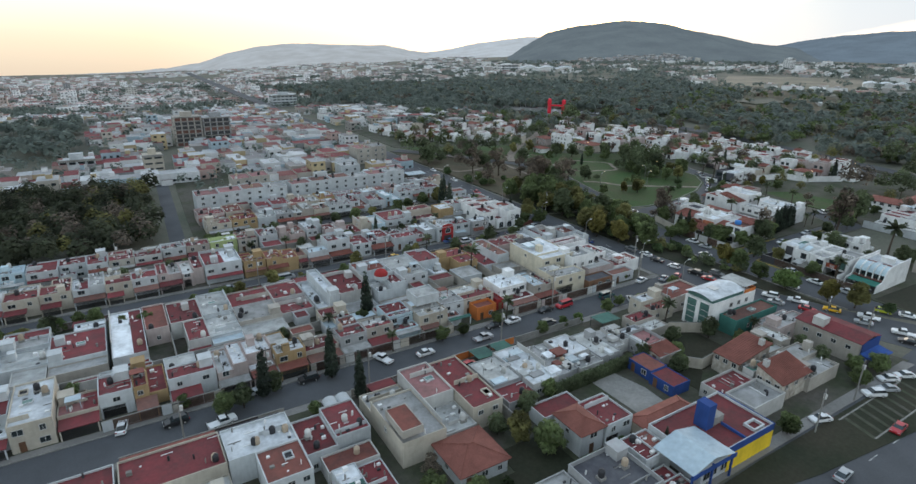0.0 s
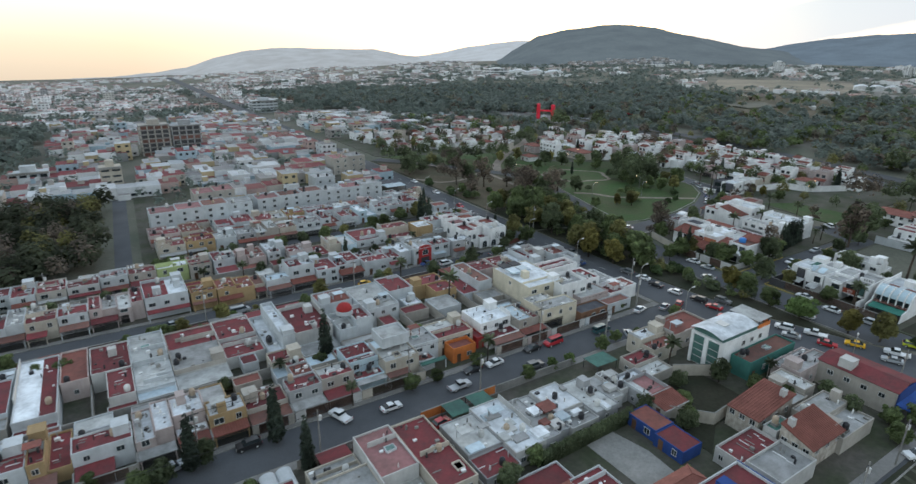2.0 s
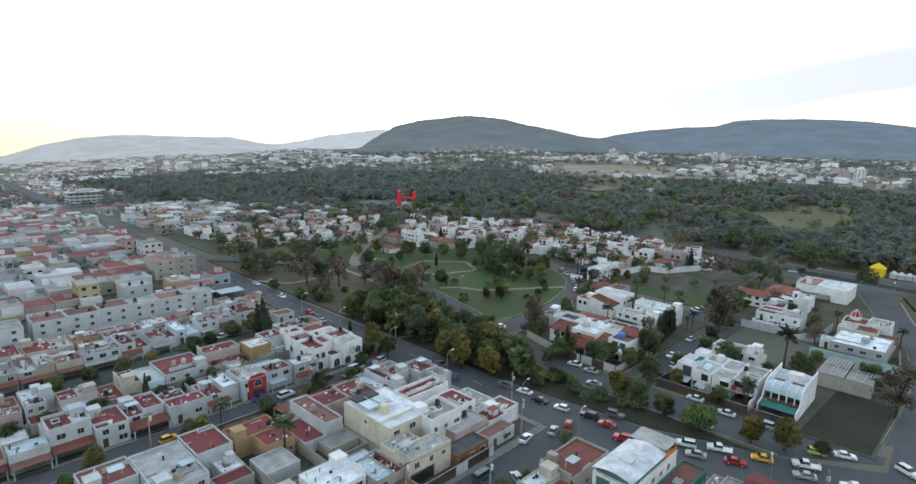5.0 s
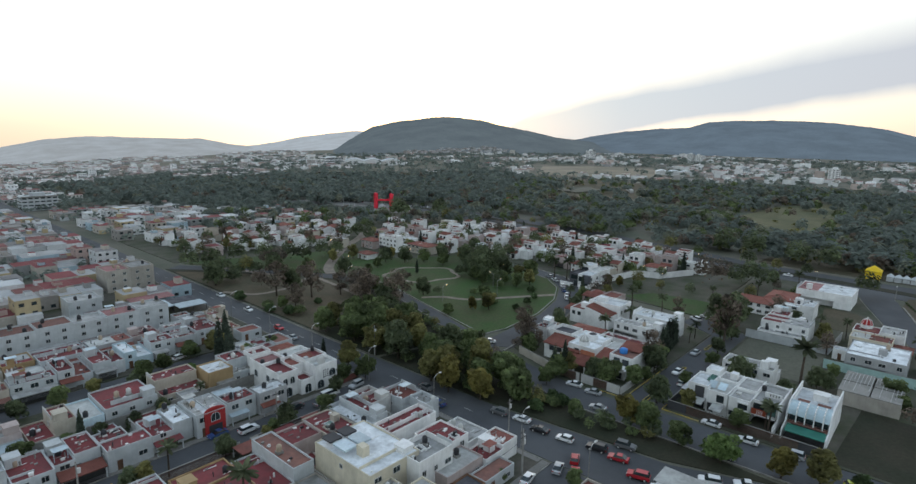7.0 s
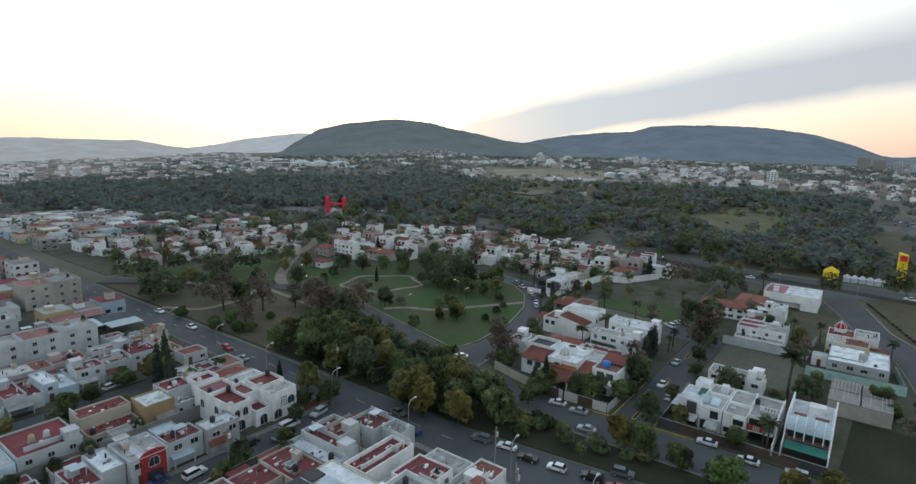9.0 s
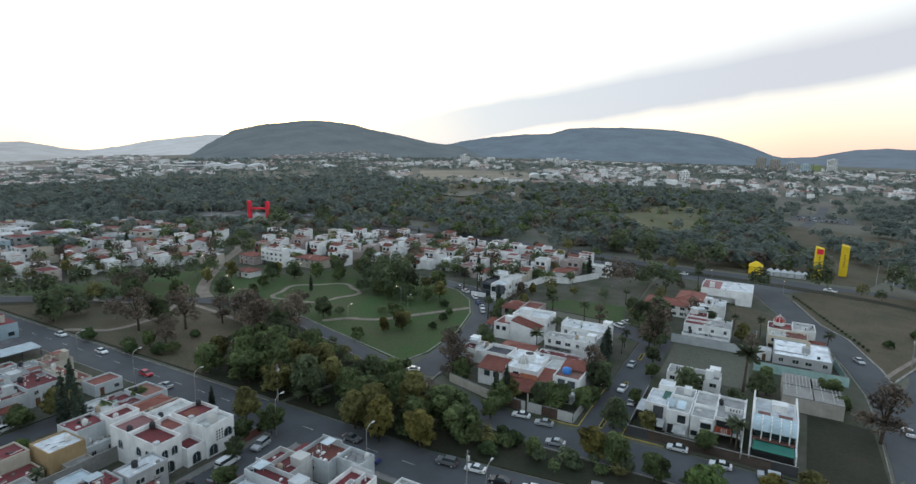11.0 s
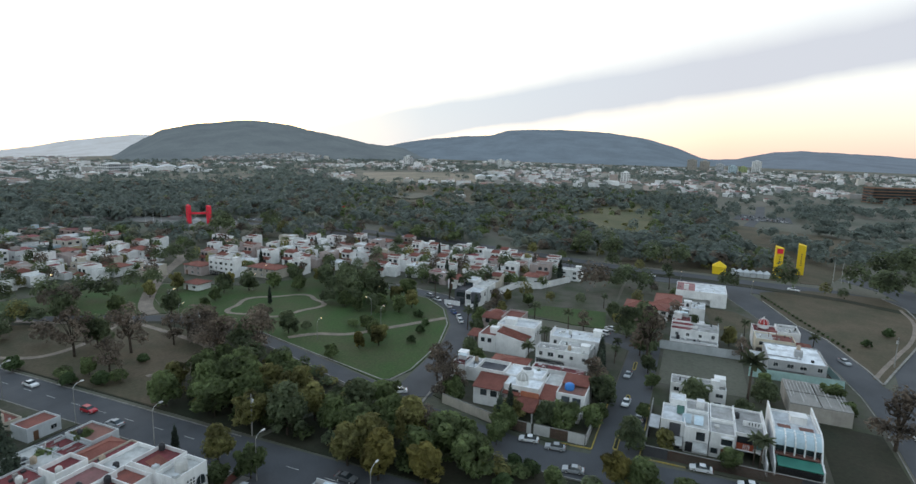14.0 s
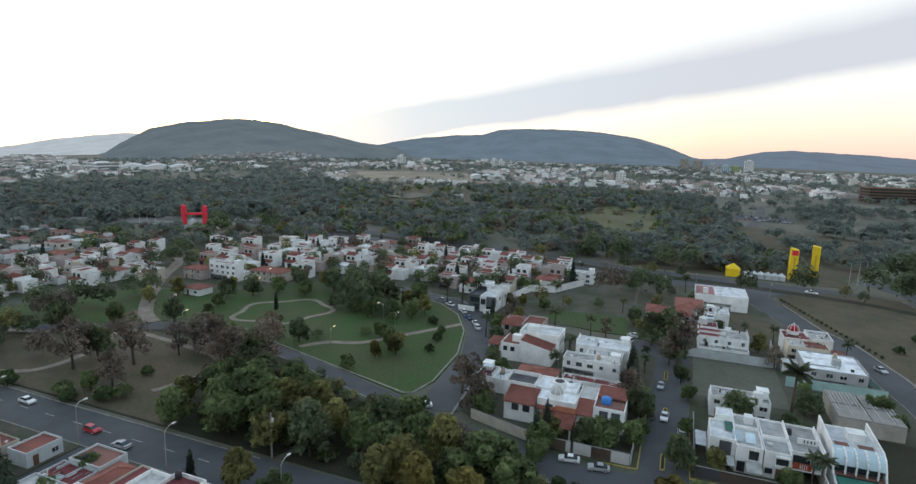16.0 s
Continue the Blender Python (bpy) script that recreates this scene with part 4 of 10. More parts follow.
    for k, (a, b, c, e, t) in enumerate(vols):
        f = Form()
        z0 = 0
        if k == 0 and open_w:
            # the upper floor spans the garage on the rear room and two side piers
            part("ground_floor", Form().prism([(a, b), (a + 0.25, b), (a + 0.25, b + 2.6), (a + open_w, b + 2.6), (a + open_w, b), (c, b), (c, e), (a, e)], 0, low - 0.01), M["w_" + wall], ob)
            z0 = low
        if pitch:
            f.box(a, b, z0, c, e, t)
        else:
            f.tub(a, b, z0, c, e, t, parapet, 0.17)
        part("wing" if k else "wall", f, M["w_" + wall], ob)
    if pitch:
        hip_roof(ob, X, Y, h, pitch, roof)
        hut, tanks, skylight = False, 0, False
    else:
        for k, (a, b, c, e, t) in enumerate(vols):
            hue = roof if k == 0 or rng.random() < 0.5 else rng.choice(["red", "pale", "grey", "white", "red", "clay"])
            part("roof", Form().box(a + 0.17, b + 0.17, t - 0.1, c - 0.17, e - 0.17, t + 0.03), M["r_" + hue], ob)
    va, vb, vc, ve, vt = vols[0]
    W0 = vc - va
    if wins:
        fh = h / floors
        n = max(1, int(W0 / (3.0 if vents else 4.0)))
        for k in range(floors):
            z = k * fh + fh * 0.34
            if k == 0 and (open_w or canopy):
                if open_w:
                    part("gate", cached(("gate", round(open_w, 1), round(low, 1)), lambda: bar_gate(open_w - 0.3, min(2.1, low - 0.3))), None, ob, at=pose(va + 0.28, vb + 0.12, 0))
                continue
            if front != "n" and front != "e" or rng.random() < 0.35:
                for i in range(n):
                    if k or i:
                        window(ob, rng.choice([1.0, 1.3, 1.7]), rng.choice([1.0, 1.2]), pose(va + W0 * (i + 0.5) / n + rng.uniform(-.25, .25), vb, z))
            if front in "ne" or rng.random() < 0.2:
                lw = vols[-1]
                for i in range(n):
                    if z + 1.2 < lw[4]:
                        window(ob, rng.choice([0.9, 1.2]), 1.0, pose(lw[0] + (lw[2] - lw[0]) * (i + 0.5) / n, lw[3], z, 0, 0, 180))
        if d > 6 and front in "sn" and rng.random() < 0.6:
            window(ob, 0.9, 0.9, pose(va if front == "s" else vc, (vb + ve) / 2, h - 1.7, 0, 0, -90 if front == "s" else 90))
        if not open_w and not canopy and front in "sw":
            part("door", cached("door", lambda: Form().box(-0.5, -0.06, 0, 0.5, 0, 2.05).box(0.32, -0.1, 0.95, 0.4, -0.06, 1.1).mesh("door", M["door"])), None, ob, at=pose(va + W0 * 0.5 / n, vb, 0))
    if hut and not small:
        s = rng.choice([-1, 1])
        hx, hy = (va + 1.5 if s < 0 else vc - 1.5), ve - 1.6
        part("stair_head", Form().box(hx - 1.2, hy - 1.3, vt - 0.1, hx + 1.2, hy + 1.3, vt + 1.9).box(hx - 1.32, hy - 1.42, vt + 1.9, hx + 1.32, hy + 1.42, vt + 2.02), M["w_" + wall], ob)
    for i in range(tanks):
        a, b, c, e, t = rng.choice(vols)
        tank(ob, rng.uniform(a + 0.9, c - 0.9), rng.uniform((b + e) / 2, e - 0.8), t + 0.03, rng)
    if not pitch and not small:
        a, b, c, e, t = vols[0]
        if rng.random() < 0.22:
            m = rng.uniform(0.35, 0.65)
            box = (a + 0.2, b + 0.2, a + (c - a) * m, e - 0.2) if rng.random() < 0.5 else (a + 0.2, b + (e - b) * m, c - 0.2, e - 0.2)
            part("roof_patch", Form().box(box[0], box[1], t, box[2], box[3], t + 0.06), M["r_" + rng.choice(["red", "pale", "grey", "white", "rose", roof])], ob)
        if rng.random() < 0.25:
            s = rng.choice([a, c - 0.17])
            part("party_wall", Form().box(s, b + 0.2, t + parapet, s + 0.17, b + (e - b) * rng.uniform(0.5, 0.95), t + parapet + rng.uniform(0.4, 1.1)), M["w_" + rng.choice(["white", "pale", wall])], ob)
        if rng.random() < 0.2:
            q, r = rng.uniform(a + 0.6, c - 3), rng.uniform(b + 0.6, e - 2.4)
            part("wash_shelter", Form().box(q, r, t, q + 0.12, r + 0.12, t + 2).box(q + 2.2, r, t, q + 2.32, r + 0.12, t + 2).box(q - 0.1, r - 0.1, t + 2.0, q + 2.5, r + 1.9, t + 2.08), M[rng.choice(["r_steel", "r_clay", "r_pale"])], ob)
        if vents:
            # gas bottles, pipes, coolers and vents left on the roof
            q = Form()
            for a, b, c, e, t in vols:
                for i in range(rng.randrange(6, 13)):
                    vx, vy, s = rng.uniform(a + 0.7, c - 0.7), rng.uniform(b + 0.7, e - 0.7), rng.uniform(0.14, 0.42)
                    kind = rng.random()
                    if kind < 0.5:
                        q.box(vx - s, vy - s * 0.7, t, vx + s, vy + s * 0.7, t + s * rng.uniform(0.6, 1.8), rng.choice([0, 0, 1, 2]))
                    elif kind < 0.75:
                        q.turned([(0.02, t), (s * 0.5, t), (s * 0.5, t + 0.8), (s * 0.3, t + 0.95), (0.02, t + 1.0)], 8, rng.choice([0, 1, 2]), vx, vy)
                    else:
                        ln = rng.uniform(0.8, max(0.9, min(2.6, (c - a) * 0.4)))
                        q.box(vx - ln / 2, vy - 0.06, t + 0.05, vx + ln / 2, vy + 0.06, t + 0.16, rng.choice([0, 1]))
                if c - a > 4.5 and e - b > 5:
                    for i in range(rng.choice([0, 1, 1, 2])):
                        # low walls that divide the roof, small rooms, and light wells whose shaded depth is a flat dark
                        # panel
                        kind, tall = rng.random(), rng.uniform(0.35, 1.1)
                        if kind < 0.45:
                            vy = rng.uniform(b + 1.2, e - 1.2)
                            q.box(a + 0.17, vy, t, a + (c - a) * rng.uniform(0.4, 0.97), vy + 0.15, t + tall, 3)
                        elif kind < 0.75:
                            vx, vy = rng.uniform(a + 0.4, c - 2.4), rng.uniform(b + 0.4, e - 2.6)
                            q.box(vx, vy, t, vx + rng.uniform(1.4, 2.0), vy + rng.uniform(1.4, 2.2), t + rng.uniform(1.4, 2.3), 3)
                        else:
                            vx, vy = rng.uniform(a + 0.6, c - 2.0), rng.uniform(b + 0.6, e - 2.4)
                            q.ring(vx, vy, vx + 1.5, vy + 1.9, t, t + 0.4, 0.14, 3).box(vx + 0.14, vy + 0.14, t, vx + 1.36, vy + 1.76, t + 0.06, 2)
            tagged(part("roof_clutter", q, [M["w_bright"], M["concrete"], M["iron"], M["w_" + wall]], ob, "gas bottles, pipes and vents left on the roof"), kind="stuff")
    # low rooms built over the yard behind
    if group == "town houses" and not small and not pitch and y0 > 105 and x1 < 113 and front in "sn":
        if front == "s":
            deep = min(rng.uniform(3.4, 6.5), (124.4 if y1 < 124 else 182.6 if y1 < 182.7 else 203 if y1 < 203 else 243) - y1)
        else:
            deep = min(rng.uniform(3.8, 7.5), y0 - (124.9 if y0 < 150 else 183.0))
        if deep > 1.2:
            a, b, t = -X + rng.choice([0.05, 0.05, w * 0.3]), X - rng.choice([0.05, 0.05, w * 0.3]), rng.uniform(2.2, 2.9)
            an = part("annexe", Form().tub(a, Y + 0.02, 0, b, Y + deep, t, 0.3, 0.15), M["w_" + rng.choice(["white", "pale", wall, "beige"])], ob)
            part("annexe_roof", Form().box(a + 0.15, Y + 0.17, t - 0.1, b - 0.15, Y + deep - 0.15, t + 0.04), M["r_" + rng.choice(["red", "red", "grey", "clay", "grey", "steel", "pale"])], an)
    if skylight:
        a, b, c, e, t = vols[0]
        sx, sy = (a + c) / 2 + rng.uniform(-.15, .15) * w, (b + e) / 2
        part("skylight", Form().ring(sx - 0.9, sy - 0.7, sx + 0.9, sy + 0.7, t, t + 0.45, 0.12), M["w_white"], ob)
        part("skylight_pane", Form().box(sx - 0.78, sy - 0.58, t, sx + 0.78, sy + 0.58, t + 0.4), M["glass_green"], ob)
    if canopy:
        depth, mat = canopy
        z0, z1 = 2.25, 2.85 if mat == "tile" else 2.5
        xa, xb = -X + 0.1, X - rng.choice([0.1, 0.1, w * 0.35])
        c = Form().slab((xa, -Y - depth, z0), (xb, -Y - depth, z0), (xb, -Y - 0.02, z1), (xa, -Y - 0.02, z1), 0.14)
        can = part("canopy", c, M["tile"] if mat == "tile" else M["r_" + mat], ob)
        if mat == "tile":
            t = Form()
            n = int((xb - xa) / 0.45)
            for i in range(n):
                xx = xa + (xb - xa) * (i + 0.5) / n
                t.slab((xx - 0.09, -Y - depth - 0.05, z0 + 0.08), (xx + 0.09, -Y - depth - 0.05, z0 + 0.08), (xx + 0.09, -Y - 0.02, z1 + 0.08), (xx - 0.09, -Y - 0.02, z1 + 0.08), 0.06)
            part("tiling", t, M["tile"], can)
        if depth > 2:
            part("gate", cached(("gate", round(xb - xa - 0.6, 1)), lambda: bar_gate(xb - xa - 0.6, 1.9)), None, ob, at=pose(xa + 0.3, -Y - depth + 0.16, 0))
        for xx in (xa + 0.25, xb - 0.25):
            part("post", Form().box(xx - 0.11, -Y - depth + 0.05, 0, xx + 0.11, -Y - depth + 0.27, z0 - 0.1), M["w_" + wall], ob)
    return ob


def bar_gate(w, h):
    f = Form().box(0, -0.04, h - 0.12, w, 0.04, h - 0.02).box(0, -0.04, 0.1, w, 0.04, 0.2)
    for i in range(int(w / 0.24)):
        f.box(0.06 + i * 0.24, -0.02, 0.1, 0.16 + i * 0.24, 0.02, h - 0.04)
    return f.mesh("gate", M["iron"])


def yard_wall(x0, y0, x1, y1, h=2.6, mat="w_pale", thick=0.18, gate=None, label="plastered garden wall between plots", base=0.15):
    """A straight boundary wall, with an iron gate in the middle where one is asked for."""
    L = math.hypot(x1 - x0, y1 - y0)
    ob = thing("garden_wall", pose(x0, y0, base, 0, 0, math.degrees(math.atan2(y1 - y0, x1 - x0))), label, "wall", "garden walls")
    if not gate:
        part("wall", Form().box(0, -thick / 2, 0, L, thick / 2, h), M[mat], ob)
    else:
        g = min(gate, L - 0.6)
        part("wall", Form().box(0, -thick / 2, 0, (L - g) / 2, thick / 2, h).box((L + g) / 2, -thick / 2, 0, L, thick / 2, h), M[mat], ob)
        f = Form().box((L - g) / 2, -0.05, h - 0.25, (L + g) / 2, 0.05, h - 0.15).box((L - g) / 2, -0.05, 0.1, (L + g) / 2, 0.05, 0.2)
        for i in range(int(g / 0.22)):
            xx = (L - g) / 2 + 0.1 + i * 0.22
            f.box(xx - 0.06, -0.025, 0.1, xx + 0.06, 0.025, h - 0.12)
        part("gate", f, M["gate"], ob, "dark slatted iron gate")
    part("coping", Form().box(-0.02, -thick / 2 - 0.03, h, L + 0.02, thick / 2 + 0.03, h + 0.07), M["concrete"], ob)
    return ob

# ---------------------------------------------------------------- cars
PAINTS = dict(white=((0.72, 0.73, 0.74), "white"), silver=((0.36, 0.38, 0.40), "silver"), grey=((0.12, 0.125, 0.13), "dark grey"), black=((0.02, 0.02, 0.022), "black"),
              red=((0.42, 0.02, 0.03), "red"), blue=((0.03, 0.07, 0.20), "dark blue"), yellow=((0.75, 0.42, 0.02), "yellow"), lime=((0.45, 0.50, 0.03), "yellow-green"), teal=((0.03, 0.09, 0.10), "dark teal"))
for key, (col, _) in PAINTS.items():
    M["car_" + key] = material("car_paint_" + key, col, 0.3, stain=0.05, bump=0.0, spec=0.6)
M["rubber"] = material("rubber", (0.02, 0.02, 0.02), 0.9, bump=0)
M["lamp_red"] = material("tail_lamp", (0.35, 0.01, 0.01), 0.3, bump=0)
M["lamp_clear"] = material("head_lamp", (0.6, 0.6, 0.58), 0.2, bump=0)


def flank(f, pts, w0, w1, zmid, ztop):
    """A closed side profile (x, z) drawn across the car, narrowing above zmid."""
    def half(z):
        return w0 if z <= zmid else w0 + (w1 - w0) * (z - zmid) / (ztop - zmid)
    n = len(pts)
    k = len(f.v)
    f.v += [(x, -half(z), z) for x, z in pts] + [(x, half(z), z) for x, z in pts]
    f.f += [tuple(k + i for i in range(n)), tuple(k + n + i for i in range(n - 1, -1, -1))]
    f.f += [(k + i, k + n + i, k + n + (i + 1) % n, k + (i + 1) % n) for i in range(n)]
    f.m += [0] * (n + 2)
    return f


BODY = dict(
    sedan=dict(L=4.3, low=[(-2.15, 0.35), (2.12, 0.3), (2.15, 0.62), (1.95, 0.78), (0.95, 0.92), (-1.45, 0.96), (-2.1, 0.88)], cab=[(1.0, 0.9), (0.35, 1.38), (-0.85, 1.42), (-1.65, 0.94)], top=[(0.32, 1.36), (0.3, 1.42), (-0.8, 1.46), (-0.85, 1.39)]),
    hatch=dict(L=3.8, low=[(-1.9, 0.35), (1.88, 0.3), (1.9, 0.64), (1.7, 0.8), (0.9, 0.95), (-1.8, 1.0)], cab=[(0.95, 0.93), (0.3, 1.42), (-1.4, 1.46), (-1.82, 0.98)], top=[(0.28, 1.4), (0.26, 1.46), (-1.36, 1.5), (-1.42, 1.43)]),
    suv=dict(L=4.5, low=[(-2.2, 0.42), (2.18, 0.38), (2.2, 0.8), (2.0, 0.98), (1.0, 1.1), (-2.15, 1.14)], cab=[(1.05, 1.06), (0.45, 1.66), (-1.75, 1.7), (-2.15, 1.12)], top=[(0.42, 1.64), (0.4, 1.7), (-1.7, 1.74), (-1.78, 1.67)]),
    pickup=dict(L=5.2, low=[(-2.6, 0.45), (2.55, 0.4), (2.6, 0.85), (2.4, 1.0), (1.3, 1.1), (-0.6, 1.12), (-0.62, 0.72), (-2.5, 0.72), (-2.52, 1.08), (-2.6, 1.08)], cab=[(1.3, 1.06), (0.75, 1.62), (-0.45, 1.66), (-0.62, 1.1)], top=[(0.72, 1.6), (0.7, 1.67), (-0.42, 1.71), (-0.48, 1.63)]),
    van=dict(L=5.0, low=[(-2.5, 0.4), (2.45, 0.38), (2.5, 0.8), (2.3, 1.05), (1.7, 1.2), (-2.45, 1.25)], cab=[(1.75, 1.15), (1.15, 1.85), (-2.3, 1.9), (-2.46, 1.22)], top=[(1.12, 1.82), (1.08, 1.92), (-2.28, 1.98), (-2.4, 1.6), (-2.32, 1.84)]))


def car(kind, paint, x, y, heading, z=0.012, where="parked on the street"):
    b = BODY[kind]
    hw = 0.86 if kind in ("sedan", "hatch") else 0.93
    ms = cached(("car", kind, paint), lambda: (
        flank(Form(), b["low"], hw, hw - 0.06, 0.7, 1.15).mesh("body", M["car_" + paint]),
        flank(Form(), b["cab"], hw - 0.06, hw - 0.24, 0.95, b["cab"][1][1]).mesh("cabin", M["glass"]),
        flank(Form(), b["top"], hw - 0.2, hw - 0.26, 1.2, b["top"][2][1]).mesh("roof_panel", M["car_" + paint])))
    wheel = cached("wheel", lambda: Form().turned([(0.05, -0.1), (0.31, -0.1), (0.33, -0.05), (0.33, 0.05), (0.31, 0.1), (0.05, 0.1)], 12).turned([(0.03, -0.115), (0.19, -0.115), (0.2, 0.0), (0.19, 0.115), (0.03, 0.115)], 8, 1).mesh("wheel", [M["rubber"], M["frame"]]))
    lamp = cached("lamp", lambda: (Form().box(-0.06, -0.2, -0.07, 0.04, 0.2, 0.07).mesh("headlight", M["lamp_clear"]), Form().box(-0.04, -0.17, -0.08, 0.06, 0.17, 0.08).mesh("tail_light", M["lamp_red"])))
    noun = {"sedan": "saloon car", "hatch": "small hatchback car", "suv": "sport utility car", "pickup": "pickup truck", "van": "delivery van"}[kind]
    ob = thing("pickup_truck" if kind == "pickup" else "van" if kind == "van" else "car", pose(x, y, z, 0, 0, heading), "%s %s %s" % (PAINTS[paint][1], noun, where), "pickup" if kind == "pickup" else "van" if kind == "van" else "car", "parked cars")
    part("body", ms[0], None, ob)
    part("cabin", ms[1], None, ob, "dark glazed cabin")
    part("roof_panel", ms[2], None, ob)
    a = b["L"] * 0.3
    for sx in (-a, a):
        for sy in (-1, 1):
            part("wheel", wheel, None, ob, at=pose(sx, sy * (hw - 0.08), 0.33, 90, 0, 0))
    zf = b["low"][2][1]
    for sy in (-1, 1):
        part("headlight", lamp[0], None, ob, at=pose(b["L"] / 2 - 0.05, sy * (hw - 0.24), zf))
        part("tail_light", lamp[1], None, ob, at=pose(-b["L"] / 2 + 0.02, sy * (hw - 0.2), 0.86))
    return ob

# ---------------------------------------------------------------- row on the near street, north side
H = house
H(-55, 110, -47.5, 123, 6, "cream", "pale", "s", 1, canopy=(2.8, "red"))
H(-47.4, 110, -40, 122, 6, "white", "red", "s", 2, canopy=(2.8, "tile"))
H(-39.9, 110, -32, 123, 6, "pale", "grey", "s", 3, canopy=(2.8, "brown"))
H(-31.9, 110, -23.6, 122, 6, "white", "red", "s", 4, canopy=(2.8, "red"))
H(-23.3, 108.2, -16.7, 122.9, 6.5, "cream", "white", "s", 5, hut=False, tanks=2, skylight=True)
H(-16.5, 111.3, -9.9, 123, 3.6, "cream", "red", "s", 6, canopy=(3.4, "red"), floors=1)
H(-9.8, 111.5, -4.1, 122.8, 6, "white", "red", "s", 7, tanks=2)
H(-4.0, 111.5, 1.8, 122.6, 6, "ochre", "pale", "s", 8, tanks=2)
H(2.0, 111, 10.8, 120.2, 6, "beige", "rose", "s", 9, tanks=2)
H(11.0, 110, 17.0, 120, 6, "pink", "white", "s", 10, hut=False)
H(17.2, 110.3, 22.5, 119.8, 6, "pink", "white", "s", 11, hut=False, canopy=(2.6, "clay"))
H(22.7, 109.6, 29.0, 117.5, 6.2, "ochre", "white", "s", 12, hut=False, canopy=(2.2, "tile"))
H(29.2, 110.6, 36.9, 121, 4, "beige", "red", "s", 13, canopy=(3.2, "brown"), floors=1)
H(37.1, 110, 43.5, 119.5, 6, "grey", "red", "s", 14, hut=False)
H(43.7, 110.7, 50.5, 120, 6, "beige", "red", "s", 15, hut=False)
H(50.7, 110.5, 57.2, 121, 6, "sky", "grey", "s", 16, canopy=(1.4, "grey"), hut=False)
H(57.3, 110.1, 65.2, 119.5, 6, "cream", "pale", "s", 17, hut=False, canopy=(1.8, "brown"))
H(58.4, 113.8, 64.8, 119.4, 2.4, "white", "pale", "s", 18, base=6.2, wins=False, hut=False, tanks=0, name="roof_room", group="")
H(65.3, 110, 71.8, 120.1, 6, "white", "grey", "s", 19, hut=False, skylight=True, canopy=(1.0, "green"))
H(72.0, 113.5, 81.5, 121, 5.6, "cream", "grey", "s", 20, hut=True)
H(73.6, 109.4, 79.6, 113.3, 3.4, "orange", "clay", "s", 21, hut=False, tanks=0, floors=1, name="porch", group="", parapet=0.8)
H(81.7, 112, 83.8, 123, 3.2, "red", "red", "s", 22, floors=1, hut=False)
H(84.0, 110.3, 93.0, 122.3, 6, "bright", "white", "s", 23, tanks=2, canopy=(2.4, "brown"))
H(93.2, 110.8, 100.4, 120.5, 5.8, "beige", "steel", "s", 24, hut=False, canopy=(2.4, "clay"))
H(100.6, 110.5, 111.8, 119.4, 7, "ivory", "grey", "s", 25, hut=False, tanks=0)
TAN = H(103.4, 119.7, 115.2, 136, 9.6, "ivory", "white", "s", 26, hut=False, tanks=0, parapet=0.25, floors=3)
for k in range(4):
    part("roof_light", Form().box(-5.2 + (k % 2) * 3.4, -0.2 + (k // 2) * 4.4, 8.7, -2.4 + (k % 2) * 3.4, 3.4 + (k // 2) * 3.6, 9.05), M["w_dark" if k > 1 else "r_steel"], TAN, "dark flat roof light")
H(112.0, 116.5, 121.0, 128, 8.6, "bright", "grey", "s", 27, tanks=2, parapet=1.1)
H(121.2, 119.5, 136.5, 129, 6.8, "bright", "red", "s", 28, tanks=3, hut=False)
H(112.0, 108.8, 121.5, 113.2, 3.2, "brown", "dark", "s", 29, floors=1, hut=False, tanks=0, name="garage", extra=" and dark shutters")
H(121.7, 108.8, 130.5, 112.6, 3.2, "beige", "brown", "s", 30, floors=1, hut=False, tanks=0, name="garage", extra=" and dark shutters")
H(116.2, 113.4, 126.4, 119.2, 5, "pink", "pale", "s", 31, hut=False)
H(126.6, 112.8, 137.5, 119.0, 4.6, "bright", "pale", "s", 32, tanks=1)
for xa, xb, mat in ((-9.8, 1.8, "w_white"), (2, 10.8, "w_beige"), (29.2, 36.9, "w_beige"), (37.1, 50.5, "w_pale"), (50.7, 65.2, "w_cream"), (84, 93, "w_beige"), (93.2, 100.4, "w_pink"), (100.6, 111.8, "w_pale"), (112, 121.5, "w_white")):
    yard_wall(xa, 107.2, xb, 107.2, 2.2, mat, gate=(xb - xa) * 0.7, label="low street wall with a dark slatted gate")
for x, h in ((1.9, 3), (10.9, 3), (22.6, 3), (36.9, 3.2), (43.6, 2.6), (50.6, 2.6), (57.25, 2.6), (65.25, 2.6), (93.1, 2.6), (100.5, 3.0)):
    yard_wall(x, 107.3, x, 109.9, h * 0.8, "w_beige", label="plain plastered wall between two forecourts")

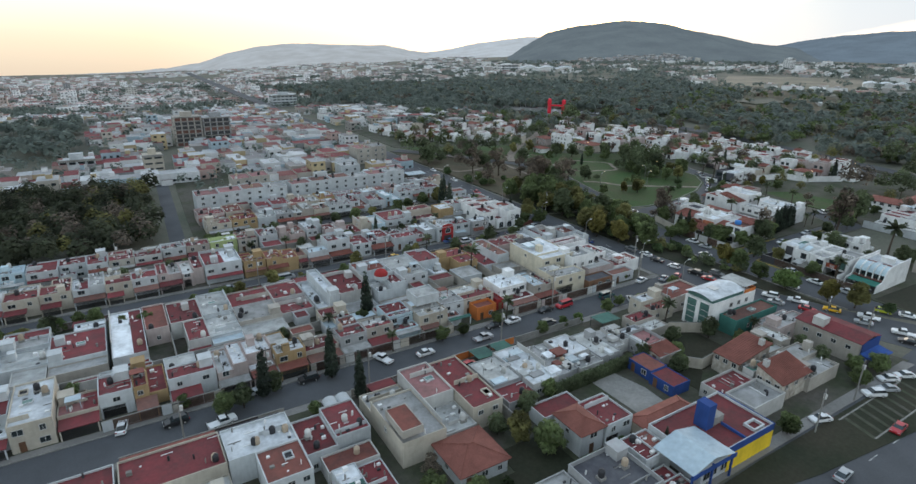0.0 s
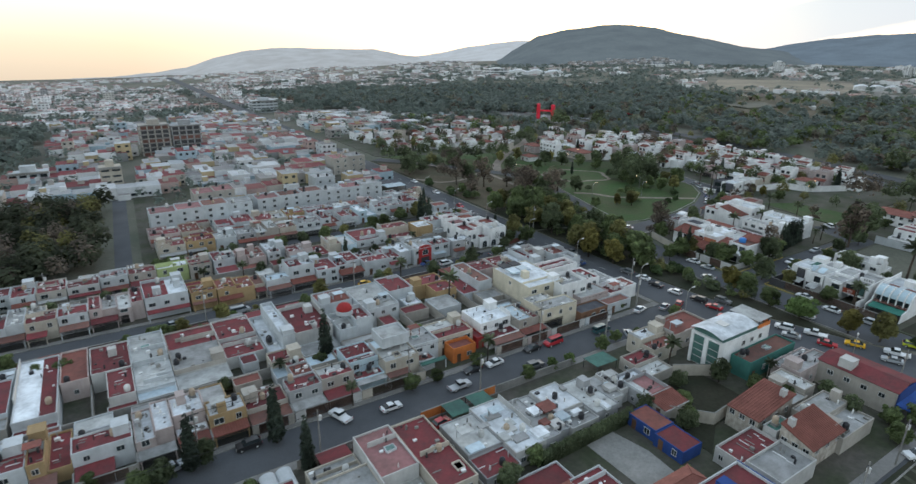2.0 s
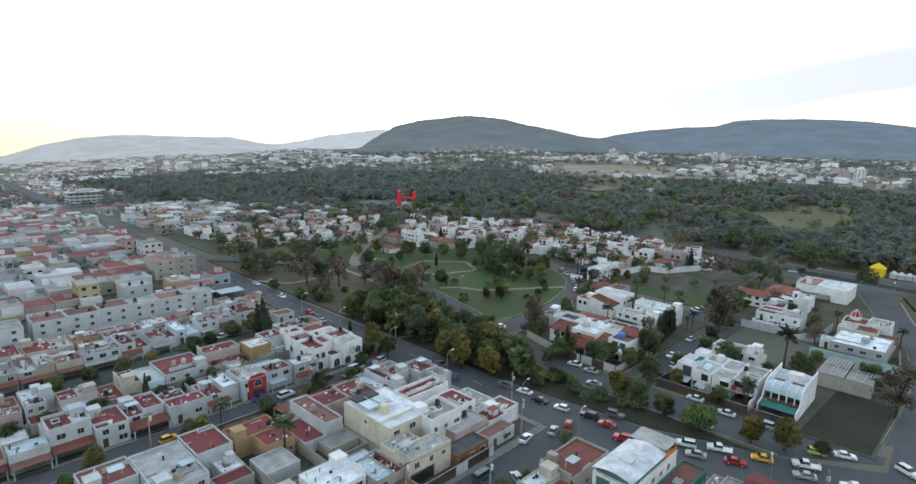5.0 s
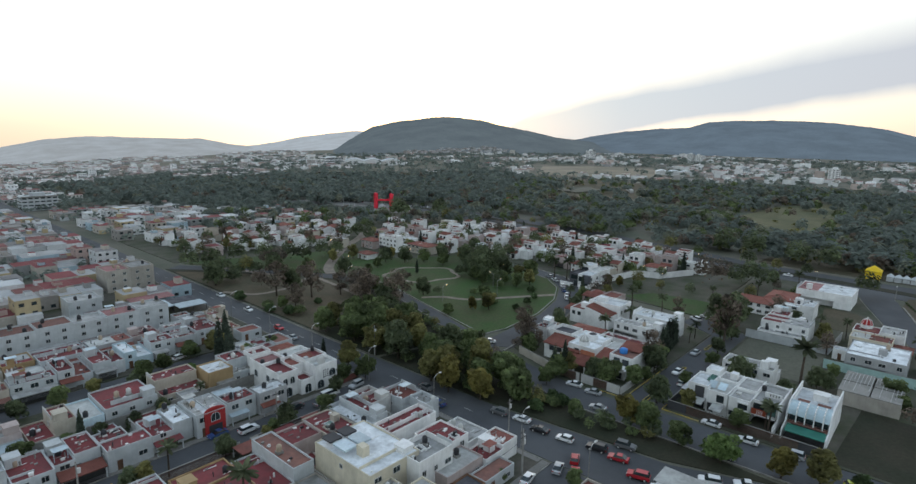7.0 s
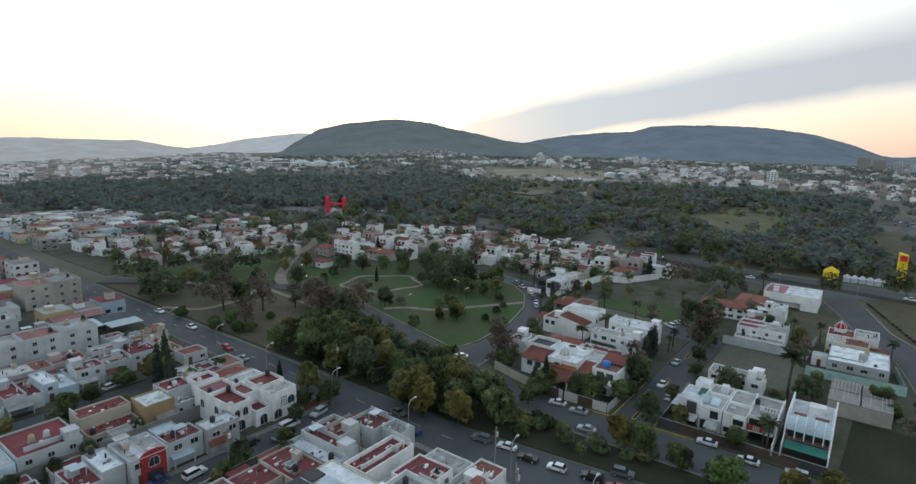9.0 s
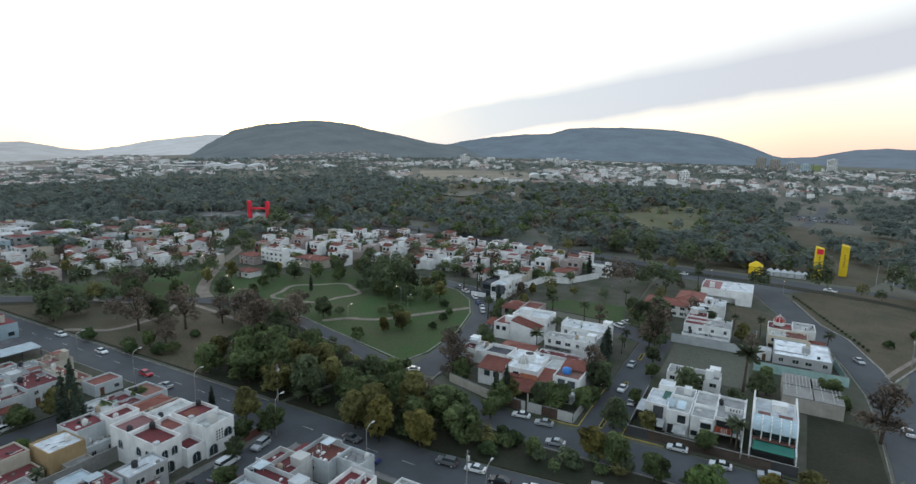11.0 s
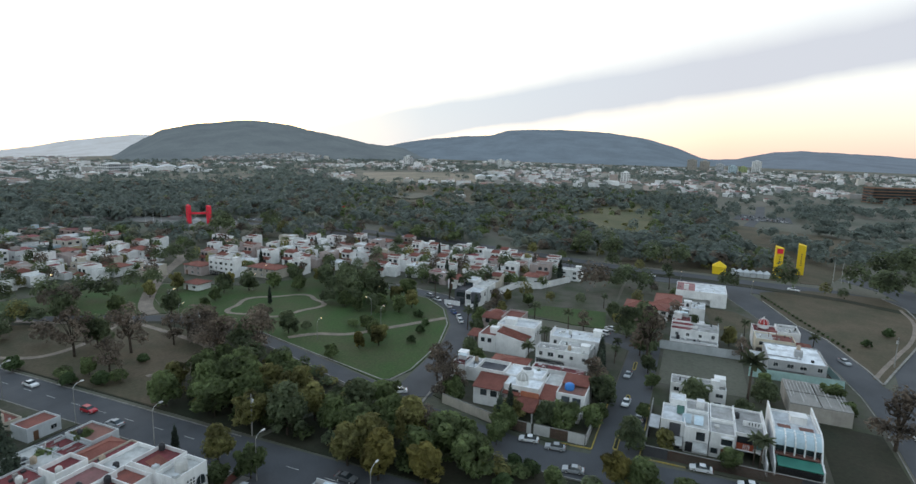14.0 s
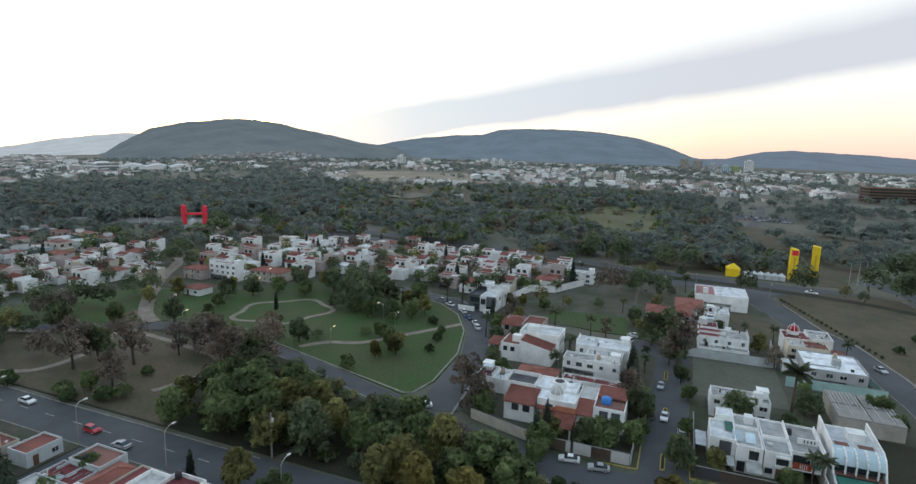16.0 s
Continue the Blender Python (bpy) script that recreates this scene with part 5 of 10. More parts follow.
# behind it, the row that faces the middle street
H(-52, 138, -44, 150, 6, "white", "red", "n", 40)
H(-43.9, 138, -36, 150, 5, "cream", "pale", "n", 41)
H(-35.9, 136, -28, 150, 6, "pale", "grey", "n", 42)
H(-27.8, 134, -19, 151, 4.5, "white", "pale", "n", 43, tanks=2)
H(-18.8, 132, -8, 151, 4.5, "pale", "grey", "n", 44, skylight=True)
H(-7.1, 126.8, -0.3, 150.5, 5, "white", "white", "n", 45, hut=False)
H(-0.1, 137, 4.8, 151, 5, "pink", "clay", "n", 46)
H(5.1, 126.8, 12.4, 150, 5, "pale", "pale", "n", 47, tanks=2, hut=False)
H(12.5, 128, 19.4, 151.4, 5, "white", "pale", "n", 48, skylight=True, hut=False)
H(19.6, 132, 29.9, 150.4, 4, "beige", "red", "n", 49, floors=1, tanks=2)
H(30.0, 132.6, 38.3, 151, 4, "pale", "red", "n", 50, floors=1, tanks=2, hut=False)
H(38.5, 129, 44.6, 150, 6.5, "white", "white", "n", 51, tanks=3, parapet=0.9)
H(44.7, 130.3, 53.4, 151, 6.5, "pale", "red", "n", 52, hut=False, parapet=0.9)
H(37.4, 121.4, 44.2, 128.6, 4.6, "cream", "pale", "n", 53, tanks=2)
H(54.1, 127.5, 63.0, 136.8, 6.6, "white", "red", "n", 54, tanks=1, parapet=1.2, hut=False)
H(55.0, 137.0, 63.5, 151, 6, "white", "clay", "n", 55)
H(63.7, 134.5, 72.8, 150, 6, "white", "pale", "n", 56, tanks=2)
H(73.1, 135.8, 80.2, 151, 6.5, "white", "red", "n", 57, hut=False)
H(81.4, 136.7, 91.6, 149, 5, "ochre", "pale", "n", 58, tanks=1)
H(92.6, 134.5, 102.4, 150, 6, "white", "brown", "n", 59, hut=False, tanks=1)
H(103.0, 138, 110, 150, 5, "pink", "red", "n", 60, tanks=1, hut=False)
H(110.2, 140, 117, 151, 5, "cream", "red", "n", 61, hut=False, skylight=True)
H(117.5, 138.5, 124.4, 152.5, 5.4, "white", "pale", "n", 62, parapet=1.0)
H(124.6, 140, 130.8, 153.5, 4.6, "pale", "grey", "n", 63, parapet=1.1)
H(131, 136, 137.6, 149, 5.0, "white", "clay", "n", 64, parapet=0.9, hut=False)
H(117.6, 130.2, 130.6, 138.2, 6.6, "bright", "red", "n", 65, parapet=0.9, hut=False)
for xa, xb, y in ((-28, 5, 124.6), (5, 38, 124.8), (44.6, 57, 124.5), (57, 72, 124.5), (72, 103, 126.0)):
    yard_wall(xa, y, xb, y, 2.6, "concrete", label="grey rendered wall between back yards")
for x, ya, yb in ((4.9, 124, 137), (19.5, 122, 131.8), (54, 121, 127.3), (72.9, 121, 135.6), (81.5, 122, 136.5), (92.3, 123, 140), (102.7, 123, 138)):
    yard_wall(x, ya, x, yb, 2.6, "w_beige", label="beige wall between back yards")
for x in (-40, -20, 0, 20, 40, 60, 80, 100):
    yard_wall(x + 0.6, 155.8, x + 18.4, 155.8, 2.0, "w_beige", gate=14.0, label="low street wall with a dark slatted gate")


def red_dome(x, y, z):
    ob = thing("roof_dome", pose(x, y, z), "round red dome on a low white drum on the roof", "dome")
    part("drum", Form().turned([(0.2, 0), (2.05, 0), (2.05, 0.9), (1.95, 0.95), (0.2, 0.95)], 24), M["w_white"], ob)
    part("cap", Form().turned([(1.9 * math.cos(a * math.pi / 16), 0.95 + 1.7 * math.sin(a * math.pi / 16)) for a in range(8)], 24), M["w_red"], ob, "red painted dome", True)


red_dome(57.6, 133.4, 6.75)

# ---------------------------------------------------------------- middle street, north side
for x0, x1, wall, roof, s in ((-44, -37, "pink", "red", 70), (-36.9, -30, "white", "red", 71), (-29.9, -22.4, "cream", "red", 72), (-22.3, -15.2, "cream", "rose", 73), (-15.1, -7.6, "grey", "rose", 74),
                              (-7.5, -1.2, "cream", "rose", 75), (-1.1, 5.2, "pale", "rose", 76), (5.3, 11.4, "pink", "rose", 77), (11.5, 17.4, "pink", "pale", 78)):
    H(x0, 169 + s % 3 * 0.5, x1, 180, 5.8, wall, roof, "s", s, hut=False, canopy=(3.0, "red" if s % 2 else "brown") if s % 3 else None)
H(17.6, 168, 27.8, 181, 6.4, "white", "white", "s", 79, tanks=2, parapet=0.9)
H(28.3, 167.4, 34.6, 177, 6, "ochre", "red", "s", 80)
H(34.8, 166.5, 44.4, 175, 6, "ochre", "clay", "s", 81, canopy=(1.6, "tile"), hut=False)
H(44.6, 168.5, 47.6, 176, 4, "cream", "brown", "s", 82, hut=False)
H(47.8, 167.6, 54.5, 176.5, 5, "beige", "steel", "s", 83, hut=False, tanks=0, canopy=(2.6, "brown"))
H(54.7, 168.8, 62.2, 180, 7.4, "white", "white", "s", 84, parapet=0.8, canopy=(2.8, "tile"))
H(62.4, 166.6, 68.8, 176, 5.5, "white", "red", "s", 85)
H(69, 168.6, 76.9, 178, 5.5, "white", "pale", "s", 86, canopy=(3.2, "tile"))
H(77.1, 166.4, 85.4, 175.5, 5.2, "beige", "red", "s", 87, hut=False)
H(85.5, 167.4, 94.1, 177, 5.5, "white", "red", "s", 88, canopy=(2.0, "red"), hut=False)
H(94.3, 166.6, 101.6, 176.5, 6.5, "white", "white", "s", 89, hut=False, parapet=0.3)
H(101.9, 167.9, 108.8, 177, 6, "white", "red", "s", 90, hut=False, canopy=(1.6, "steel"))
H(109, 166.6, 116.2, 175, 6.4, "grey", "white", "s", 91, hut=False, canopy=(1.4, "tile"))


def arched_window(parent, w, h, m, glass="glass"):
    """Round-headed window with a raised frame, facing -y."""
    def make():
        f, n, r = Form(), 10, w / 2
        arc = [(-r * math.cos(math.pi * i / n), h - r + r * math.sin(math.pi * i / n)) for i in range(n + 1)]
        line = [(-r, 0)] + arc + [(r, 0)]
        f.add([(x, -0.03, z) for x, z in line], [tuple(range(len(line)))[::-1]], 1)
        for (xa, za), (xb, zb) in zip(line, line[1:]):
            ka, kb = 1.12, 1.12
            f.add([(xa, -0.12, za), (xb, -0.12, zb), (xb * kb, -0.12, (zb - h + r) * kb + h - r if zb > h - r else zb), (xa * ka, -0.12, (za - h + r) * ka + h - r if za > h - r else za)], [(0, 1, 2, 3)])
            f.add([(xa, 0.0, za), (xb, 0.0, zb), (xb, -0.12, zb), (xa, -0.12, za)], [(0, 1, 2, 3)])
        f.box(-0.03, -0.07, 0, 0.03, -0.03, h - 0.05).box(-r, -0.14, -0.1, r, 0, 0)
        return f.mesh("window", [M["w_white"], M[glass]])
    return part("window", cached(("arch", round(w, 1), round(h, 1)), make), None, parent, at=m)


def moorish_house():
    """White corner house of stepped cubes with round arches, a pierced wall and terraces, at (116.4, 168.2)."""
    ob = thing("house", pose(116.4, 168.2, 0.15), "white stepped corner house with arches and red terraces", "house", "town houses")
    for k, (a, b, c, d, h, roof) in enumerate(((0, 2.0, 5.2, 10.6, 6.0, "red"), (5.22, 0.6, 9.2, 5.4, 3.2, "red"), (5.22, 5.42, 9.2, 12.0, 5.6, "clay"), (9.22, 0, 15.8, 4.6, 6.0, "pale"), (9.22, 4.62, 15.8, 10.8, 6.5, "red"), (0, 10.62, 6.8, 16.6, 6.2, "rose"), (6.82, 12.02, 15.8, 17.0, 5.4, "pale"))):
        w = part("wall", Form().tub(a, b, 0, c, d, h, 0.75, 0.2), M["w_bright"], ob)
        part("roof", Form().box(a + 0.2, b + 0.2, h - 0.1, c - 0.2, d - 0.2, h + 0.04), M["r_" + roof], ob)
        if k in (0, 3, 4, 6):
            part("corner_post", Form().box(a, b, h + 0.75, a + 0.9, b + 0.9, h + 1.25), M["w_white"], ob)
    for x, y, z, w, h in ((1.6, 2.0, 3.4, 1.2, 1.7), (3.6, 2.0, 3.4, 1.2, 1.7), (10.6, 0, 0.4, 1.9, 2.2), (14.2, 0, 2.9, 1.9, 1.9), (7.2, 0.6, 0.2, 1.8, 2.3), (2.4, 2.0, 0.1, 2.0, 2.4)):
        arched_window(ob, w, h, pose(x, y, z))
    for y, z in ((4.6, 3.2), (7.4, 3.2), (13.2, 3.0)):
        arched_window(ob, 1.4, 1.8, pose(0, y, z, 0, 0, -90))
    for i in range(3):
        for j in range(4):
            part("piercing", cached("piercing", lambda: Form().box(-0.16, -0.05, -0.16, 0.16, 0, 0.16).mesh("piercing", M["glass"])), None, ob, at=pose(11.6 + i * 0.62, 0, 3.1 + j * 0.6))
    part("stair_drum", Form().turned([(0.1, 6.0), (1.1, 6.0), (1.1, 7.5), (0.9, 7.9), (0.5, 8.15), (0.1, 8.2)], 14, 0, 12.4, 2.3), M["w_pale"], ob)
    part("tiled_lean_to", Form().slab((9.4, 4.7, 6.95), (12.2, 4.7, 6.95), (12.2, 7.2, 8.0), (9.4, 7.2, 8.0), 0.14), M["tile"], ob)
    for k, (x, y, h) in enumerate(((4.2, 9.4, 6.45), (1.2, 12, 6.25), (14.6, 9.4, 6.95), (8.6, 13.4, 5.45))):
        tank(ob, x, y, h, random.Random(k), "tank_black")


moorish_house()
yard_wall(130.6, 166.6, 138.4, 167.6, 1.7, "r_clay", label="low clay-red garden wall at the corner")


def red_front():
    """Dark red gabled face with a round-headed window, before the white house."""
    ob = thing("red_facade", pose(96.0, 166.3, 0.15), "dark red arched house front with white trim", "facade")
    arc = [(0, 0), (4.6, 0), (4.6, 5.4)] + [(2.3 + 2.3 * math.cos(math.pi * i / 8), 5.4 + 0.9 * math.sin(math.pi * i / 8)) for i in range(1, 8)] + [(0, 5.4)]
    f = Form()
    n = len(arc)
    f.add([(x, 0, z) for x, z in arc] + [(x, 0.28, z) for x, z in arc], [tuple(range(n)), tuple(range(2 * n - 1, n - 1, -1))] + [(i, i + n, (i + 1) % n + n, (i + 1) % n) for i in range(n)])
    part("wall", f, M["w_red"], ob)
    arched_window(ob, 1.9, 1.8, pose(2.3, 0, 3.1))
    part("garage_door", Form().box(0.8, -0.05, 0, 3.8, 0, 2.2), M["iron"], ob)
    part("trim", Form().box(-0.06, -0.1, 5.3, 4.66, 0, 5.45), M["w_white"], ob)


red_front()
# second line behind it
for x0, x1, wall, roof, s in ((-33, -27, "sky", "steel", 100), (-26.5, -19, "white", "red", 101), (-18.8, -12, "white", "red", 102), (-11.8, -6.4, "white", "pale", 103), (-6.2, 0.5, "beige", "red", 104), (0.7, 8.2, "pale", "red", 105)):
    H(x0, 189, x1, 198, 5.4, wall, roof, "s", s, hut=s == 103, tanks=1)
H(8.4, 190, 15.2, 199, 6.2, "white", "pale", "s", 106, hut=False)
H(15.4, 191, 22.4, 199, 5.6, "beige", "red", "s", 107, hut=False)
H(22.6, 191, 31, 200, 5.6, "lime", "white", "s", 108, hut=False)
H(31.2, 190, 37.4, 199, 5.4, "beige", "pale", "s", 109)
H(37.9, 189, 44.2, 198, 6, "white", "red", "n", 110, hut=False)
H(45, 188, 53.2, 198, 5, "pink", "clay", "n", 111)
H(53.7, 188, 60, 198, 6, "pale", "white", "n", 112, canopy=(2, "tile"))
H(60.2, 187.5, 68, 196, 5, "pink", "red", "n", 113)
H(68.5, 184, 77, 194, 6, "cream", "red", "n", 114)
H(77.2, 184, 82, 195, 5, "sky", "pale", "n", 115)
H(82.2, 184, 93, 196, 6, "white", "pale", "n", 116, tanks=2)
H(95.2, 187, 105.4, 197, 6, "cream", "rose", "n", 117, hut=False)
H(106, 186, 112.4, 196, 6.5, "ochre", "white", "n", 118, hut=False)
H(112.6, 187, 119, 196.6, 6.4, "white", "red", "n", 119, hut=False)
H(118.6, 187.6, 124.2, 192.2, 7.0, "bright", "pale", "n", 120, parapet=0.9, hut=False)
H(124.4, 186.6, 134.8, 190.6, 4.6, "cream", "red", "e", 121, hut=False, tanks=2)
H(124.8, 190.8, 134.4, 196.0, 4.2, "pale", "tile", "e", 122, pitch=1.0, tanks=1, hut=False)
H(119.2, 196.6, 130.8, 205.4, 4.6, "grey", "grey", "n", 123, hut=False, tanks=1, skylight=True)
H(131.0, 196.6, 136.6, 204.6, 4.6, "beige", "brown", "e", 124, hut=False, tanks=1)
H(129.6, 214.4, 136.4, 219.8, 3.4, "pale", "clay", "s", 125, floors=1, hut=False, tanks=0)
for x in (-30, -10, 12, 34, 56, 78, 100):
    yard_wall(x, 182.8, x + 19.6, 182.8, 3.0, "concrete", label="grey rendered wall between back yards")

# ---------------------------------------------------------------- third street and the apartment slabs
for x0, x1, y0, wall, roof, s in ((25, 33.2, 211, "cream", "pale", 130), (33.4, 42.4, 211.4, "ochre", "red", 131), (42.6, 49.4, 211.6, "white", "pale", 132), (49.6, 56, 212, "grey", "grey", 133),
                                  (56.2, 64.3, 212.4, "beige", "pale", 134), (64.5, 70.6, 213, "cream", "clay", 135), (70.8, 80.4, 213.6, "white", "red", 136), (80.7, 88.6, 214.4, "grey", "rose", 137),
                                  (88.8, 96.6, 215.6, "white", "red", 138), (96.8, 104.4, 217, "sky", "white", 139), (104.6, 111.2, 219, "white", "red", 140), (111.4, 118.2, 220, "white", "clay", 141), (118.4, 126, 221, "beige", "red", 142), (126.2, 133, 221, "cream", "clay", 143)):
    H(x0, y0, x1, y0 + 11, 5.2 + s % 3 * 0.4, wall, roof, "s", s, hut=s % 2 == 0, canopy=(2.0, "tile") if s % 4 == 1 else None)


def apartment_slab(x0, x1, y0, depth, h, wall, floors, step, seed, label):
    """A long plain block whose roof steps, with two window rows a floor and clutter on top."""
    rng = random.Random(seed)
    ob = thing("apartment_block", pose(x0, y0, 0.15), label, "building", "apartment slabs")
    n = max(1, round((x1 - x0) / step))
    w = (x1 - x0) / n
    for i in range(n):
        top = h + (i % 3) * 0.35
        sec = part("section", Form().tub(i * w, 0, 0, (i + 1) * w - 0.02, depth, top, 0.5, 0.18), M["w_" + wall], ob)
        part("roof", Form().box(i * w + 0.18, 0.18, top - 0.1, (i + 1) * w - 0.2, depth - 0.18, top + 0.04), M["r_" + rng.choice(["rose", "brown", "grey"])], ob)
        for k in range(floors):
            for j in range(2):
                window(ob, 1.2, 1.1, pose(i * w + w * (0.27 + 0.46 * j), 0, k * h / floors + 1.0))
            window(ob, 1.2, 1.1, pose(i * w + w * 0.5, depth, k * h / floors + 1.0, 0, 0, 180))
        for j in range(2):
            tank(ob, i * w + rng.uniform(1, w - 1), rng.uniform(1, depth - 1), top + 0.04, rng)
    return ob


apartment_slab(65.0, 119.8, 245.0, 9, 7.0, "white", 3, 9.0, 1, "long white three-storey apartment block with small windows")
apartment_slab(26, 62.6, 243.5, 10, 7.0, "white", 3, 9.0, 2, "long white three-storey apartment block with roof clutter")
apartment_slab(119, 137, 303, 13, 8.4, "beige", 3, 8.5, 3, "beige three-storey apartment building near the avenue")
apartment_slab(44, 60, 262, 11, 8, "beige", 3, 8.0, 4, "beige stepped apartment building with a flat roof")
apartment_slab(98, 108, 272, 10, 6.6, "white", 2, 10.0, 5, "white two-storey building with a wide roof terrace")

for x0, x1, y0, y1, h, wall, roof, s in ((101, 113.4, 257.5, 268, 4.6, "grey", "grey", 190), (88, 100.4, 257.5, 268, 4.4, "aqua", "red", 191), (74, 87.4, 257.5, 267, 4.8, "white", "red", 192), (121, 129, 238.5, 247, 4.0, "white", "grey", 193), (129.4, 136, 236, 244, 4.4, "cream", "clay", 194), (114, 121, 233.5, 242, 4.2, "white", "clay", 195), (104, 112, 232.8, 241, 4.0, "pink", "red", 196), (80, 92, 228.5, 240, 4.4, "white", "red", 197), (60, 72, 227.5, 239, 4.6, "cream", "red", 198)):
    H(x0, y0, x1, y1, h, wall, roof, "s", s, hut=s % 2 == 0)
for x0, x1, y0, y1, h, wall, roof, s in ((24, 33.6, 227, 238.6, 4.8, "pink", "red", 201), (34, 45.4, 227.2, 239, 4.4, "cream", "clay", 202), (46, 59.4, 227.4, 239.4, 4.8, "white", "red", 203), (72.4, 79.6, 228.2, 240, 4.2, "ochre", "red", 204), (92.4, 103.6, 230.4, 241.4, 4.6, "grey", "clay", 205)):
    H(x0, y0, x1, y1, h, wall, roof, "s", s, hut=False, tanks=1, canopy=(2.0, "tile") if s % 2 else None)


def sheet_carport(x, y, w, d, h, mat, label):
    """Sloping corrugated sheet roof on thin posts."""
    ob = thing("carport", pose(x, y, 0.15), label, "carport", "car ports")
    part("roof", Form().slab((0, 0, h - 0.3), (w, 0, h - 0.3), (w, d, h), (0, d, h), 0.1), M[mat], ob)
    f = Form()
    for k in range(int(w / 0.8)):
        f.slab((k * 0.8, 0, h - 0.26), (k * 0.8 + 0.2, 0, h - 0.26), (k * 0.8 + 0.2, d, h + 0.04), (k * 0.8, d, h + 0.04), 0.05)
    part("ribs", f, M[mat], ob)
    for px in (0.2, w / 2, w - 0.35):
        for py in (0.2, d - 0.35):
            part("post", Form().box(px, py, 0, px + 0.15, py + 0.15, h - 0.4), M["iron"], ob)


sheet_carport(116, 258.5, 11, 9, 3.2, "r_steel", "pale blue sheet-metal car port roof on posts")
sheet_carport(127.4, 262, 9, 6, 3.0, "r_dark", "dark sheet-metal car port roof on posts")
sheet_carport(127.4, 255, 10, 6, 2.8, "r_steel", "pale blue sheet-metal car port roof on posts")
sheet_carport(117, 270, 15, 10, 3.6, "r_rose", "faded pink sheet-metal workshop roof")

# ---------------------------------------------------------------- block south of the near street
def tiled_house(x0, y0, x1, y1, z0, z1, side):
    """Weathered two-storey house under one steep tiled slope, with a chimney and stained flank."""
    ob = thing("house", pose(0, 0, 0.15), "weathered cream house under a steep clay-tile slope", "house", "town houses")
    top = [z1 if (side == "w" and x == x1) or (side == "s" and y == y1) else z0 for x, y in ((x0, y0), (x1, y0), (x1, y1), (x0, y1))]
    v = [(x0, y0, 0), (x1, y0, 0), (x1, y1, 0), (x0, y1, 0)] + [(x, y, z - 0.12) for (x, y), z in zip(((x0, y0), (x1, y0), (x1, y1), (x0, y1)), top)]
    part("wall", Form().add(v, [(3, 2, 1, 0), (4, 5, 6, 7), (0, 1, 5, 4), (1, 2, 6, 5), (2, 3, 7, 6), (3, 0, 4, 7)]), M["w_stained"], ob, "stained cream plaster walls")
    e = 0.4
    shed_tiles(ob, x0 - e, y0 - e, x1 + e * 0.2, y1 + e * 0.2, z0 - 0.08, z1 + 0.04, side)
    cx, cy = (x1 - 2.0, y0 + 1.0) if side == "w" else (x0 + 1.2, y1 - 1.0)
    part("chimney", Form().tub(cx - 0.5, cy - 0.5, z0 - 0.4, cx + 0.5, cy + 0.5, z1 + 0.9, 0.15, 0.18), M["w_pale"], ob)
    for k in range(3):
        window(ob, 1.1, 1.1, pose(x0 + (x1 - x0) * (k + 0.5) / 3, y0, 2.9))
        window(ob, 1.1, 1.1, pose(x0, y0 + (y1 - y0) * (k + 0.5) / 3, 2.9, 0, 0, -90))


def tile_hut(x0, y0, x1, y1):
    ob = thing("shed", pose(0, 0, 0.15), "low garden shed with a brown tiled roof", "shed")
    part("wall", Form().box(x0 + 0.3, y0 + 0.3, 0, x1 - 0.3, y1 - 0.3, 2.4), M["w_cream"], ob)
    shed_tiles(ob, x0, y0, x1, y1, 2.5, 3.3, "s")
    part("gutter", Form().box(x0 - 0.1, y0 - 0.08, 2.3, x1 + 0.1, y0 + 0.06, 2.52), M["frame"], ob)
    part("door", Form().box(x0 + 0.24, y0 + 1.4, 0, x0 + 0.3, y0 + 2.4, 2.0), M["door"], ob)



H(-30, 72, -8, 90.6, 5, "white", "red", "n", 150, hut=False)
H(-7.5, 74, 7.6, 90.6, 5, "cream", "red", "n", 151, canopy=(4.0, "clay"), tanks=3, hut=False)
H(7.8, 73, 18.9, 89.6, 5.6, "white", "white", "n", 152, canopy=(4.4, "dark"), tanks=4, hut=False)
H(19.2, 77.6, 30.9, 87.8, 5.2, "white", "red", "n", 153, tanks=4, hut=False)
H(21.3, 65, 30.2, 72.8, 5, "white", "green", "s", 154, hut=False, tanks=0, parapet=0.2)
H(21.3, 73.0, 30.2, 77.4, 3.0, "pale", "clay", "s", 155, hut=False, floors=1)
H(33.4, 70.8, 41.9, 90.4, 5.6, "cream", "grey", "n", 156, canopy=(3.6, "red"), tanks=2, hut=False)
H(33.6, 71.2, 37.6, 78.2, 1.6, "beige", "clay", "s", 157, base=5.9, wins=False, hut=False, tanks=0, name="roof_room", group="", parapet=0.12)
H(42.1, 71.5, 48.7, 91.0, 6.0, "pale", "rose", "n", 158, canopy=(3.0, "clay"), hut=False, skylight=True)
H(48.9, 73, 55.5, 90.6, 5.6, "cream", "red", "n", 159, canopy=(3.4, "red"), hut=False, skylight=True)
H(39.2, 61.5, 48.4, 70.6, 3.4, "white", "tile", "s", 160, pitch=1.5, floors=1)
